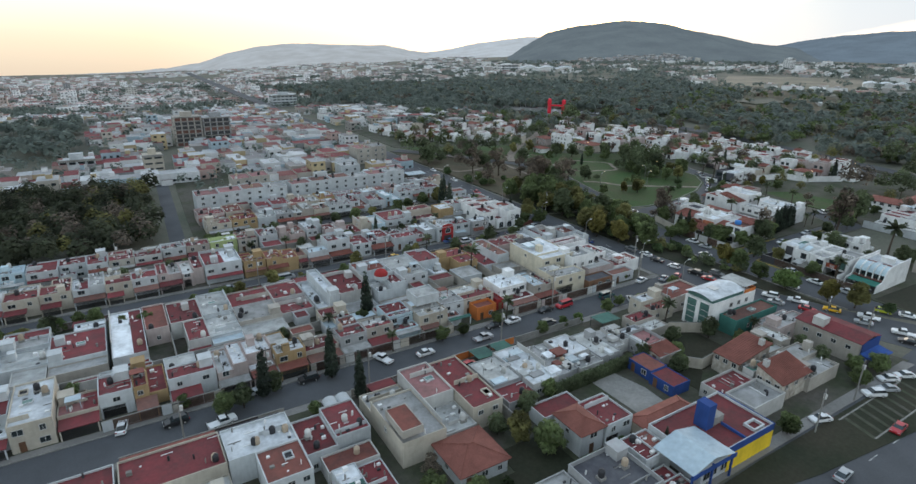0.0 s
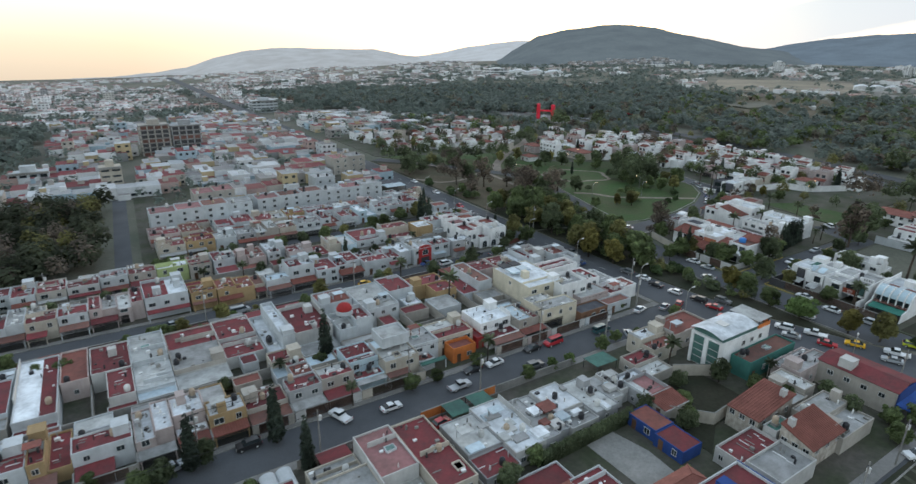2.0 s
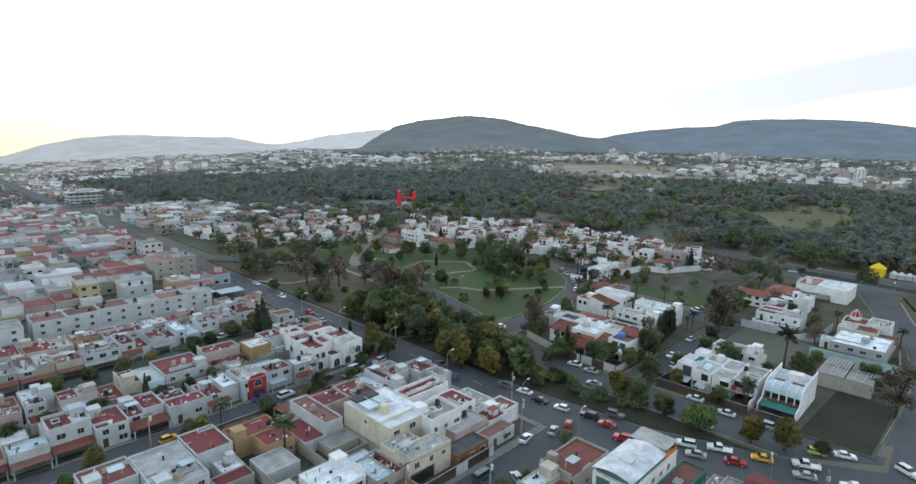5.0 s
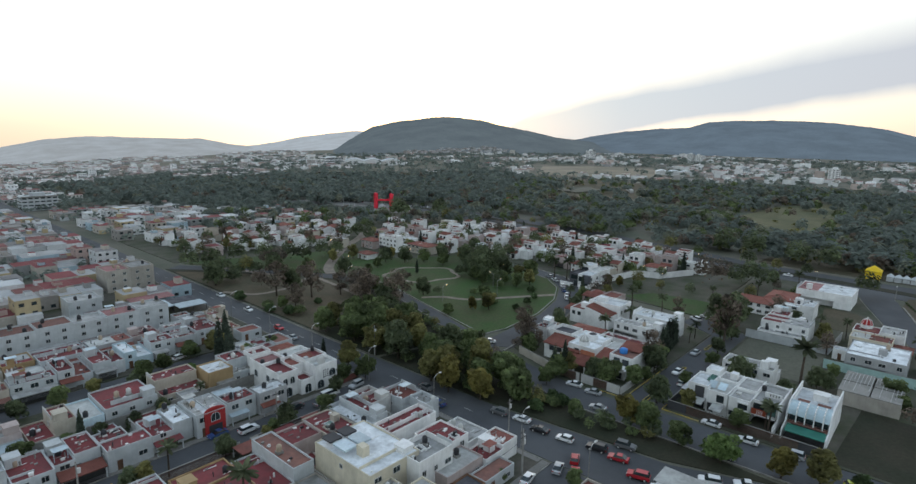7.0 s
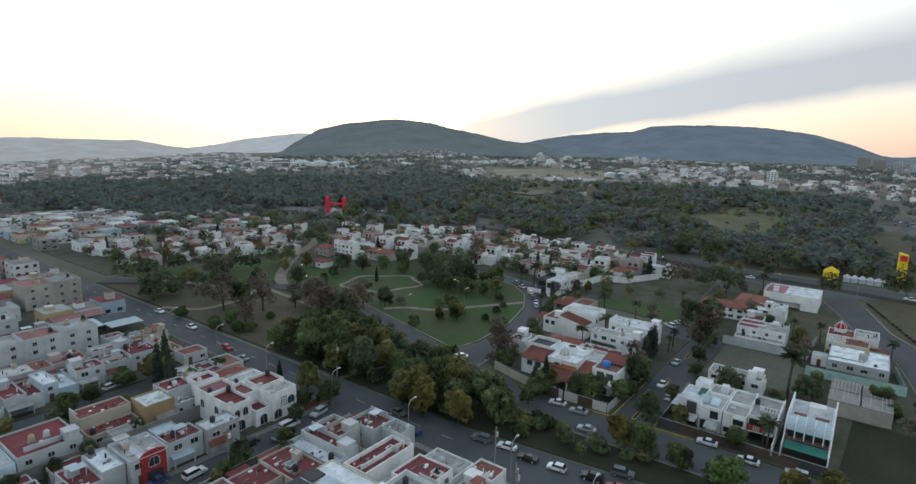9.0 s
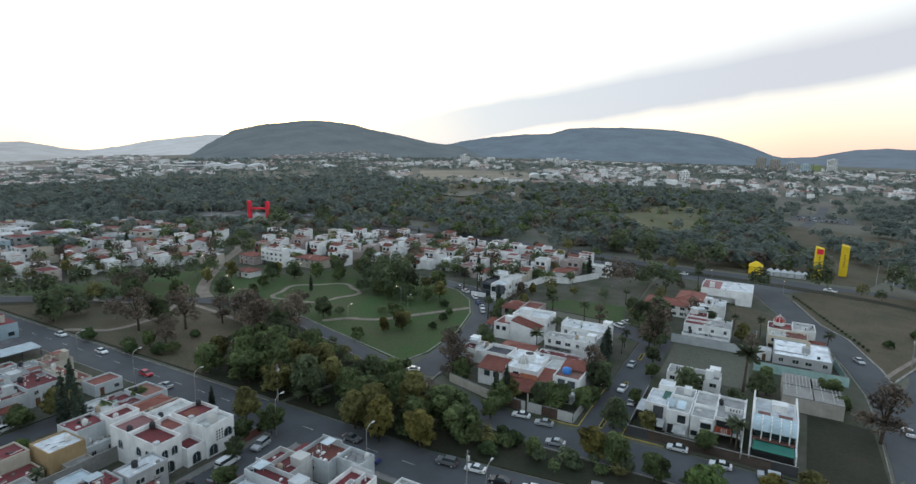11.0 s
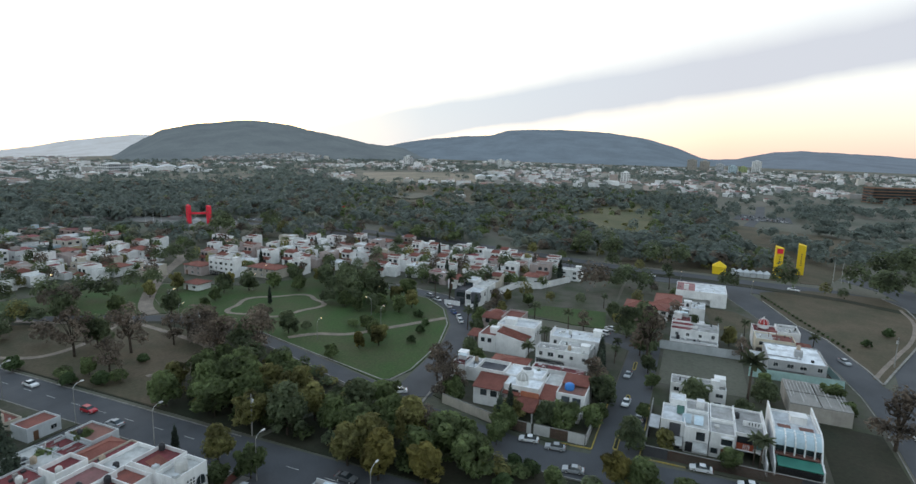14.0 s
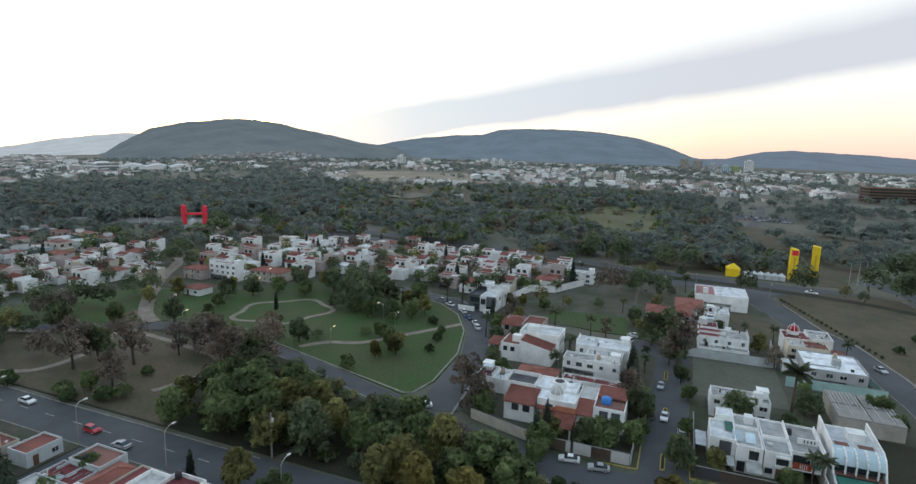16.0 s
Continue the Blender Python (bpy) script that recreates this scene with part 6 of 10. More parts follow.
# low, stained, patched roofs between the hedge and the street
for x0, y0, x1, y1, h, wall, roof, sd in ((57.6, 73.5, 64.6, 88.5, 3.7, "grey", "pale", 161), (64.7, 75.2, 71.4, 89.6, 3.9, "pale", "white", 162), (71.5, 75.4, 77.8, 88.2, 3.6, "grey", "pale", 163), (77.9, 75.6, 84.6, 88.0, 3.9, "pale", "white", 164), (84.7, 76.4, 90.6, 87, 3.5, "grey", "pale", 165), (90.7, 78.2, 96.2, 86, 3.8, "pale", "grey", 166)):
    H(x0, y0, x1, y1, h, wall, roof, "n", sd, floors=1, tanks=2, hut=False, parapet=0.25, plan=("block", "twin", "rear")[sd % 3], group="low houses")
YARD = random.Random(12)
for k in range(26):
    x, y, a, b = YARD.uniform(58, 93), YARD.uniform(77, 86), YARD.uniform(0.5, 1.7), YARD.uniform(0.4, 1.3)
    solid("roof_slab", Form().box(-a, -b, -0.3, a, b, YARD.uniform(0.06, 0.5)), M[YARD.choice(["r_white", "r_pale", "r_grey", "r_clay", "w_pale", "r_white", "r_steel"])], "patched slab or hatch on a stained flat roof", "roof slab", "", "roof clutter", at=pose(x, y, 3.6))
for x0, x1, y0, y1 in ((61.5, 66.0, 90.2, 94.6), (67.0, 71.5, 90.6, 94.6), (97.4, 103.6, 88.6, 93.0)):
    ob = thing("shade_net", pose(x0, y0, 0.15), "dark green shade net over a car space", "shade net", "shade nets")
    w, d = x1 - x0, y1 - y0
    part("net", Form().slab((0, 0, 2.5), (w, 0, 2.4), (w, d, 2.3), (0, d, 2.45), 0.05), M["r_green"], ob)
    for px in (0.1, w - 0.2):
        for py in (0.1, d - 0.2):
            part("post", Form().box(px, py, 0, px + 0.1, py + 0.1, 2.32), M["iron"], ob)
H(60.4, 66.3, 69.8, 70.9, 3.0, "white", "red", "s", 166, floors=1, hut=False, tanks=0)
H(61.2, 57.6, 66.6, 64.6, 5.6, "white", "tile", "s", 167, pitch=1.3, tanks=0)
H(66.8, 57.2, 73.4, 65, 5.2, "white", "red", "s", 168, hut=False, tanks=0)
H(90.6, 67.5, 95.6, 74.0, 2.9, "blue", "clay", "w", 169, floors=1, hut=False, tanks=0, parapet=0.1)
H(90.0, 61.2, 95.2, 67.3, 2.8, "blue", "red", "w", 170, floors=1, hut=False, tanks=0, parapet=0.15)
H(66.4, 47.8, 73.2, 54, 4.8, "white", "red", "s", 171, hut=False)
H(74.4, 54.2, 87.4, 58.4, 3.4, "cream", "tile", "s", 172, pitch=1.1, floors=1)
H(54, 42.8, 64.5, 53, 5.2, "grey", "dark", "s", 173, tanks=2, parapet=0.9)
H(40, 44, 53.6, 53.5, 4.2, "grey", "grey", "s", 174, tanks=1)
H(65, 40.5, 70.2, 47.2, 3.2, "white", "red", "s", 175, floors=1, hut=False)
H(95.6, 47.6, 106.4, 59, 3.6, "pale", "grey", "e", 176, floors=1, hut=False, tanks=0, parapet=0.6)
tiled_house(106.8, 58.2, 118.0, 64.2, 4.5, 6.2, "w")
tiled_house(107.0, 48.8, 117.4, 54.4, 4.6, 6.4, "s")
tile_hut(97.0, 70.4, 103.8, 75.0)
H(106.8, 54.8, 112, 57.2, 4.6, "pale", "green", "s", 179, hut=False, wins=False)
H(116, 48, 127.6, 57.2, 4.6, "beige", "grey", "e", 180, tanks=2)
H(118.6, 58.2, 127.8, 66, 4.8, "beige", "pale", "s", 181)
H(120.4, 86.8, 133.6, 94.6, 4.8, "beige", "clay", "n", 182, hut=False, tanks=0, parapet=0.5)
H(111.9, 85.6, 120.1, 93.4, 4.8, "cream", "white", "n", 183, tanks=1)
H(104.2, 80.2, 111.6, 88.6, 3.0, "beige", "red", "n", 184, floors=1, hut=False)
H(96.4, 74.6, 103.6, 84, 3.0, "grey", "pale", "n", 185, floors=1, hut=False, parapet=0.8)
H(124.2, 70.4, 141.6, 75.0, 4.8, "teal", "brown", "s", 186, hut=False, tanks=2, skylight=True, plan="block")
H(129.4, 62.8, 142.4, 69.2, 4.8, "pink", "grey", "s", 187)
poly("yard_court", [(79.8, 61.0), (87.4, 58.8), (88, 66.6), (86.2, 74.6), (79.6, 74.6)], -0.1, 0.22, "concrete", "bare grey concrete yard among the houses", "yard")
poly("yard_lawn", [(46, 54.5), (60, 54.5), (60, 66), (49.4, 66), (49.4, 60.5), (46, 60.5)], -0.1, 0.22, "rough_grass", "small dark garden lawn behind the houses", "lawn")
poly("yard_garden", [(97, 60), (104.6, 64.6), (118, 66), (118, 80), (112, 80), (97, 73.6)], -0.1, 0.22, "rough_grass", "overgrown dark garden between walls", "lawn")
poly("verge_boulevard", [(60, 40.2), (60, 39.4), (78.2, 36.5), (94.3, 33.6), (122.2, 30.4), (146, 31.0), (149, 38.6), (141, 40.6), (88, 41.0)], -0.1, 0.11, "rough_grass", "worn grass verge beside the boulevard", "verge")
for k in range(9):
    x = 112 + k * 3.0
    poly("parking_slab", [(x, 33.4), (x + 0.9, 33.4), (x + 2.6, 39.6), (x + 1.7, 39.6)], -0.1, 0.13, "yard", "pale concrete strip of a grassed parking bay", "paving")
for x, y in ((112.4, 33.2), (112.4, 39.6)):
    poly("parking_kerb", [(x, y), (x + 26, y + 0.2), (x + 26, y + 0.5), (x, y + 0.3)], -0.1, 0.15, "kerb", "pale kerb beside the parking bays", "kerb")
yard_wall(96.6, 73.8, 104.6, 65, 2.6, "w_cream", label="cream wall along an overgrown garden")
yard_wall(104.4, 65, 120, 66.4, 2.8, "w_cream", label="cream wall along an overgrown garden")
yard_wall(111.8, 80.4, 120.3, 75.4, 2.8, "w_cream", label="cream wall along an overgrown garden")
yard_wall(56.5, 70.8, 56.5, 90, 2.6, "concrete", label="grey rendered wall between back yards")
yard_wall(57.6, 95.4, 75, 95.4, 1.8, "w_orange", gate=5, label="orange street wall with a gate")
yard_wall(75.4, 95.4, 96, 95.2, 1.6, "concrete", label="grey unplastered street wall")
yard_wall(-7.5, 95.4, 20, 95.2, 1.9, "w_beige", gate=18, label="low street wall with a dark slatted gate")
yard_wall(33.4, 94.6, 56, 94.6, 1.8, "w_beige", gate=16, label="low street wall with a dark slatted gate")


def hedge(x0, y0, x1, y1, h, w):
    rng = random.Random(4)
    L = math.hypot(x1 - x0, y1 - y0)
    f = Form()
    blobs = [(i * 1.0 + 0.5, rng.uniform(-.15, .15), h * 0.55, w, h * 0.5) for i in range(int(L))]
    leaves(f, rng, blobs, int(L * 170), 0.24)
    f.box(0.2, -w * 0.6, 0, L - 0.2, w * 0.6, h * 0.8)
    ob = thing("hedge", pose(x0, y0, 0.15, 0, 0, math.degrees(math.atan2(y1 - y0, x1 - x0))), "tall clipped dark green hedge along a yard", "hedge")
    part("foliage", f, M["leaf_dark"], ob)


hedge(69.0, 73.6, 92.4, 74.3, 3.2, 0.8)


def barrel_canopy(x, y, L, w, z):
    """Twin white barrel-vaulted car ports on thin posts."""
    ob = thing("carport", pose(x, y, 0.15), "twin white barrel-vaulted car port canopy", "canopy")
    for k in range(2):
        f = Form()
        n = 8
        arc = [(-w / 2 * math.cos(math.pi * i / n), z + w * 0.34 * math.sin(math.pi * i / n)) for i in range(n + 1)]
        f.vault([(k * w + x, z_) for x, z_ in arc], -L / 2, L / 2, 0.06)
        part("vault", f, M["w_white"], ob)
    for px in (-w / 2, w / 2, 1.5 * w):
        for py in (-L / 2 + 0.2, L / 2 - 0.2):
            part("post", Form().box(px - 0.06, py - 0.06, 0, px + 0.06, py + 0.06, z), M["iron"], ob)


barrel_canopy(28.0, 90.4, 4.6, 2.6, 2.4)


def restaurant():
    """Red-roofed eating house with a blue tower and yellow and blue street front."""
    ob = thing("restaurant", pose(0, 0, 0.15), "red-roofed restaurant with a blue tower and yellow and blue walls", "building")
    part("wall", Form().box(73.6, 42.4, 0, 93.2, 53.8, 4.4).ring(73.6, 42.4, 93.2, 53.8, 4.4, 4.9, 0.2), M["w_white"], ob)
    part("roof", Form().box(73.8, 42.6, 4.3, 93.0, 53.6, 4.45), M["r_red"], ob)
    part("blue_band", Form().box(80.4, 42.25, 3.6, 93.35, 42.4, 5.0).box(93.2, 42.25, 3.6, 93.35, 53.8, 5.0), M["w_blue"], ob)
    part("yellow_band", Form().box(80.4, 42.28, 0, 93.3, 42.4, 3.6), M["w_yellow"], ob)
    part("tower", Form().box(81.2, 47.6, 4.3, 83.2, 50.2, 9.4), M["w_blue"], ob, "deep blue rooftop tower")
    part("sign_disc", Form().turned([(0.1, 0), (0.55, 0), (0.55, 0.08), (0.1, 0.08)], 20), M["w_white"], ob, at=pose(83.24, 48.9, 8.2, 0, 90, 0))
    part("roof_box", Form().box(83.4, 47.8, 4.4, 86.4, 50.6, 6.0), M["concrete"], ob)
    part("light_well", Form().ring(88.4, 43.0, 91.4, 45.2, 4.4, 5.0, 0.25), M["w_white"], ob)
    part("parapet_blue", Form().box(85.2, 42.7, 4.45, 85.5, 47.5, 4.95), M["w_blue"], ob)
    aw = part("awning", Form().slab((69.4, 41.2, 4.9), (74.8, 41.2, 6.2), (74.8, 49.2, 6.2), (69.4, 49.2, 4.9), 0.1).slab((74.8, 41.2, 6.2), (80.2, 41.2, 4.9), (80.2, 49.2, 4.9), (74.8, 49.2, 6.2), 0.1), M["r_steel"], ob, "pale blue ribbed metal awning")
    rib = Form()
    for i in range(27):
        y = 41.3 + i * 0.3
        rib.slab((69.4, y, 4.93), (74.8, y, 6.23), (74.8, y + 0.06, 6.23), (69.4, y + 0.06, 4.93), 0.04).slab((74.8, y, 6.23), (80.2, y, 4.93), (80.2, y + 0.06, 4.93), (74.8, y + 0.06, 6.23), 0.04)
    part("ribbing", rib, M["r_steel"], aw)
    part("fascia", Form().box(69.3, 41.0, 4.2, 80.4, 41.18, 5.0), M["w_blue"], ob)
    for x in (69.6, 74.8, 80.0):
        part("post", Form().box(x - 0.15, 41.3, 0, x + 0.15, 41.6, 4.8), M["w_blue"], ob)
    for x in (70.5, 73.0, 76.2, 79.0):
        window(ob, 1.8, 1.8, pose(x + 0.6 if x > 73.6 else 74.6, 42.38, 0.9) if x > 73.6 else pose(75.0, 42.38, 0.9))


restaurant()


def glass_house():
    """Tall white house with a vaulted roof and a tinted glass front."""
    ob = thing("vaulted_house", pose(120.6, 75.2, 0.15), "tall white house with a vaulted roof and green glass front", "house")
    L, W, h = 18.0, 7.8, 7.7
    f = Form().box(0.5, 0, 0, L, W, h).box(0, 0, 0, 0.5, 0.7, h).box(0, W - 0.7, 0, 0.5, W, h).box(0, 0.7, h - 0.5, 0.5, W - 0.7, h).box(0, W / 2 - 0.5, 0, 0.5, W / 2 + 0.5, h - 0.5)
    part("wall", f, M["w_bright"], ob)
    for a, b in ((0.7, W / 2 - 0.5), (W / 2 + 0.5, W - 0.7)):
        part("glass_front", Form().box(0.25, a, 0.3, 0.52, b, h - 0.5), M["glass_green"], ob)
        for k in range(1, 4):
            part("mullion", Form().box(0.18, a, 0.3 + k * 1.6, 0.25, b, 0.42 + k * 1.6), M["frame"], ob)
    part("clerestory", Form().box(0.6, 0.2, h, 13, W - 0.2, h + 1.1), M["glass_green"], ob)
    n = 10
    roof = Form()
    arc = [(W * i / n, h + 1.1 + 0.8 * math.sin(math.pi * i / n)) for i in range(n + 1)]
    roof.vault(arc, -0.5, 13.2, 0.12, 0, "x")
    part("vault", roof, M["r_white"], ob, "white sheet-metal vault")
    part("terrace_roof", Form().slab((13.4, 0.2, h + 1.7), (L + 0.4, 0.2, h + 1.9), (L + 0.4, W - 0.2, h + 1.9), (13.4, W - 0.2, h + 1.7), 0.12), M["r_pale"], ob)
    part("terrace_wall", Form().box(13.3, 0.1, h, L, 0.25, h + 0.9).box(L - 0.2, 0.25, h, L, W - 0.1, h + 0.9), M["w_orange"], ob)
    for x in (13.8, L - 0.3):
        for y in (0.4, W - 0.4):
            part("post", Form().box(x - 0.08, y - 0.08, h, x + 0.08, y + 0.08, h + 1.65), M["iron"], ob)
    for k in range(3):
        window(ob, 1.2, 1.2, pose(8 + k * 3.2, 0, 5.2))
    part("skylight", Form().box(4, W / 2 - 1.2, h + 1.85, 6.2, W / 2 + 1.2, h + 2.0), M["frame"], ob)


glass_house()


def red_hall():
    ob = thing("hall", pose(136.6, 48.2, 0.15), "long hall with a red low-pitched roof and blue end", "building")
    L, W, h = 14.6, 8.6, 5.4
    part("wall", Form().box(0, 0, 0, W, L, h), M["w_beige"], ob)
    part("roof", Form().slab((-0.3, -0.3, h + 0.1), (W / 2, -0.3, h + 1.0), (W / 2, L + 0.3, h + 1.0), (-0.3, L + 0.3, h + 0.1), 0.12).slab((W / 2, -0.3, h + 1.0), (W + 0.3, -0.3, h + 0.1), (W + 0.3, L + 0.3, h + 0.1), (W / 2, L + 0.3, h + 1.0), 0.12), M["r_red"], ob)
    part("gable", Form().prism([(0, 0), (W, 0), (W, 0.2), (0, 0.2)], h, h + 0.12), M["w_beige"], ob)
    part("blue_end", Form().box(0.5, -0.25, 0, W + 0.05, -0.02, h + 0.2), M["w_blue"], ob)
    part("awning", Form().slab((0, -3.4, 2.6), (W, -3.4, 2.6), (W, -0.25, 3.1), (0, -0.25, 3.1), 0.1), M["r_blue"], ob, "blue sheet awning")
    part("roof_hut", Form().box(0.4, 8.6, h, 3, 11.2, h + 2.2), M["w_pale"], ob)
    for k in range(4):
        window(ob, 1.2, 1.0, pose(0, 2.4 + k * 3.2, 3.2, 0, 0, -90))
        window(ob, 1.8, 1.6, pose(W, 2.4 + k * 3.2, 0.9, 0, 0, 90))


red_hall()

# ---------------------------------------------------------------- modern villas across the avenue
def fin_house():
    """White house whose curved white roof folds down over dark glazing behind four tall fins."""
    ob = thing("modern_villa", pose(187.8, 65.2, 0.15), "white modern villa with tall fins before dark glazing", "house")
    W, D, h = 8.4, 13.0, 6.2   # along y, along x
    part("wall", Form().box(2.2, 0.3, 0, D, W, h).ring(2.2, 0.3, D, W, h, h + 0.5, 0.22).box(0.9, 0.3, 0, 2.18, W, 2.9), M["w_bright"], ob)
    side = [(-4.2, 0), (D + 2, 0), (D + 2, h + 1.4), (3.2, h + 0.9), (1.4, h + 0.2), (0.2, h - 1.4), (-0.6, 2.9), (-3.6, 2.4)]
    f, n = Form(), len(side)
    for y in (-0.05, W + 0.02):
        k = len(f.v)
        f.add([(x, y, z) for x, z in side] + [(x, y + 0.3, z) for x, z in side], [tuple(range(n)), tuple(range(2 * n - 1, n - 1, -1))] + [(i, i + n, (i + 1) % n + n, (i + 1) % n) for i in range(n)])
    part("side_wall", f, M["w_bright"], ob)
    bow = [(0.0, h - 1.5), (0.5, h - 0.6), (1.3, h + 0.1), (2.3, h + 0.5), (3.6, h + 0.62)]
    r = Form()
    r.vault(bow, 0.26, W - 0.02, 0.14)
    part("curved_roof", r, M["w_sky"], ob, "pale metal roof that curves down to the front")
    part("roof", Form().box(3.6, 0.5, h - 0.1, D - 0.22, W - 0.25, h + 0.05), M["r_white"], ob)
    part("roof_panel", Form().box(4.4, 1.0, h, 6.4, 3.6, h + 0.14), M["r_brown"], ob)
    part("roof_panel", Form().box(4.2, 5.2, h, 6.4, 7.6, h + 0.14), M["r_brown"], ob)
    part("roof_box", Form().box(7.6, 2.0, h, 10.2, 5.0, h + 1.6).box(7.5, 1.9, h + 1.6, 10.3, 5.1, h + 1.72), M["w_bright"], ob)
    part("glazing", Form().box(0.75, 0.5, 3.0, 0.95, W - 0.3, h - 0.5), M["glass"], ob)
    for k in range(4):
        y = 1.3 + k * 1.75
        fin = Form()
        for (xa, za), (xb, zb) in zip([(0.0, 3.0)] + bow[:4], bow[:4] + [(3.0, h + 0.75)]):
            fin.prism([(min(xa, xb) - 0.4, y), (max(xa, xb) + 0.05, y), (max(xa, xb) + 0.05, y + 0.22), (min(xa, xb) - 0.4, y + 0.22)], min(za, zb), max(za, zb) + 0.1)
        part("fin", fin, M["w_bright"], ob)
    part("balcony_edge", Form().box(-0.3, 0.4, 2.6, 0.74, W - 0.1, 2.95), M["r_brown"], ob)
    part("garage_door", Form().box(0.8, 1.0, 0, 0.88, W - 0.8, 2.3), M["iron"], ob)
    part("porch_roof", Form().slab((-4.0, 0.3, 2.2), (-0.6, 0.3, 2.55), (-0.6, W - 0.3, 2.55), (-4.0, W - 0.3, 2.2), 0.12), M["r_teal"], ob, "sea-green sheet porch roof")
    part("fence", bar_gate(W - 0.6, 1.9), None, ob, at=pose(-4.1, W - 0.2, 0, 0, 0, -90))


fin_house()


def villa_box(ob, x0, y0, z0, x1, y1, z1, roof="grey", wall="bright", rim=0.5):
    """One flat-roofed volume with a low parapet."""
    w = part("wall", Form().tub(x0, y0, z0, x1, y1, z1, rim, 0.2), M["w_" + wall], ob)
    part("roof", Form().box(x0 + 0.2, y0 + 0.2, z1 - 0.1, x1 - 0.2, y1 - 0.2, z1 + 0.05), M["r_" + roof], w)


def west_pane(ob, x, y0, z0, y1, z1, mat="glass", name="wide_window", proud=0.07):
    part(name, Form().box(x - proud, y0, z0, x - 0.004, y1, z1), M[mat], ob)
    if name == "wide_window":
        part("frame", Form().ring(y0 - 0.06, z0 - 0.06, y1 + 0.06, z1 + 0.06, 0, 0.1, 0.08), M["iron"], ob, at=Matrix(((0, 0, -1, x), (1, 0, 0, 0), (0, 1, 0, 0), (0, 0, 0, 1))))


def awning(ob, x, y0, y1, z, out, mat="r_pale"):
    f, n = Form(), 5
    arc = [(-out * math.sin(math.pi / 2 * i / n), z + 0.5 * math.cos(math.pi / 2 * i / n)) for i in range(n + 1)]
    f.vault([(x + xa, za) for xa, za in arc[::-1]], y0, y1, 0.06)
    part("awning", f, M[mat], ob, "pale curved car awning")


def corner_villa():
    ob = thing("modern_villa", pose(185.4, 86.0, 0.15), "white modern corner villa with dark panels and awnings", "house", "modern villas")
    villa_box(ob, 0, 0, 0, 8.4, 4.8, 5.2, "pale")
    villa_box(ob, 0.8, 4.82, 0, 9.4, 9.6, 5.6, "white")
    villa_box(ob, 8.42, 0, 0, 14.0, 4.8, 5.5, "grey")
    villa_box(ob, 9.42, 4.9, 0, 13.4, 8.2, 7.0, "white", rim=0.2)
    villa_box(ob, 10.6, 1.0, 5.5, 12.6, 2.6, 7.0, "white", rim=0.1)
    west_pane(ob, 0.8, 5.6, 2.4, 7.8, 5.6, "w_dark", "dark_panel", 0.25)
    west_pane(ob, 0.0, 0.8, 3.2, 2.4, 4.9)
    west_pane(ob, 0.8, 8.2, 0.4, 9.3, 2.6, "glass_green")
    west_pane(ob, 0.0, 3.0, 0.2, 4.4, 2.4, "iron", "door", 0.05)
    west_pane(ob, 0.8, 5.4, 0.0, 7.9, 2.2, "iron", "garage_door", 0.05)
    awning(ob, 0.8, 5.0, 8.6, 2.3, 3.4)
    awning(ob, 0.0, 0.3, 3.0, 2.3, 3.6)
    for k in range(2):
        part("solar_panel", Form().slab((2.0, 1.2 + k * 2.4, 5.6), (4.4, 1.2 + k * 2.4, 6.6), (4.4, 3.0 + k * 2.4, 6.6), (2.0, 3.0 + k * 2.4, 5.6), 0.08), M["r_steel"], ob)
    part("sheet_roof", Form().slab((5.0, 5.0, 6.0), (9.2, 5.0, 6.1), (9.2, 6.6, 6.1), (5.0, 6.6, 6.0), 0.08), M["r_green"], ob)
    part("carport_roof", Form().slab((3.0, 9.9, 2.6), (9.6, 9.9, 2.6), (9.6, 12.0, 2.7), (3.0, 12.0, 2.7), 0.12), M["r_white"], ob)
    for x in (3.2, 9.2):
        part("post", Form().box(x, 11.7, 0, x + 0.15, 11.85, 2.5), M["iron"], ob)
    for k in range(3):
        window(ob, 1.5, 1.3, pose(2.4 + 3.2 * k, 0, 3.5))


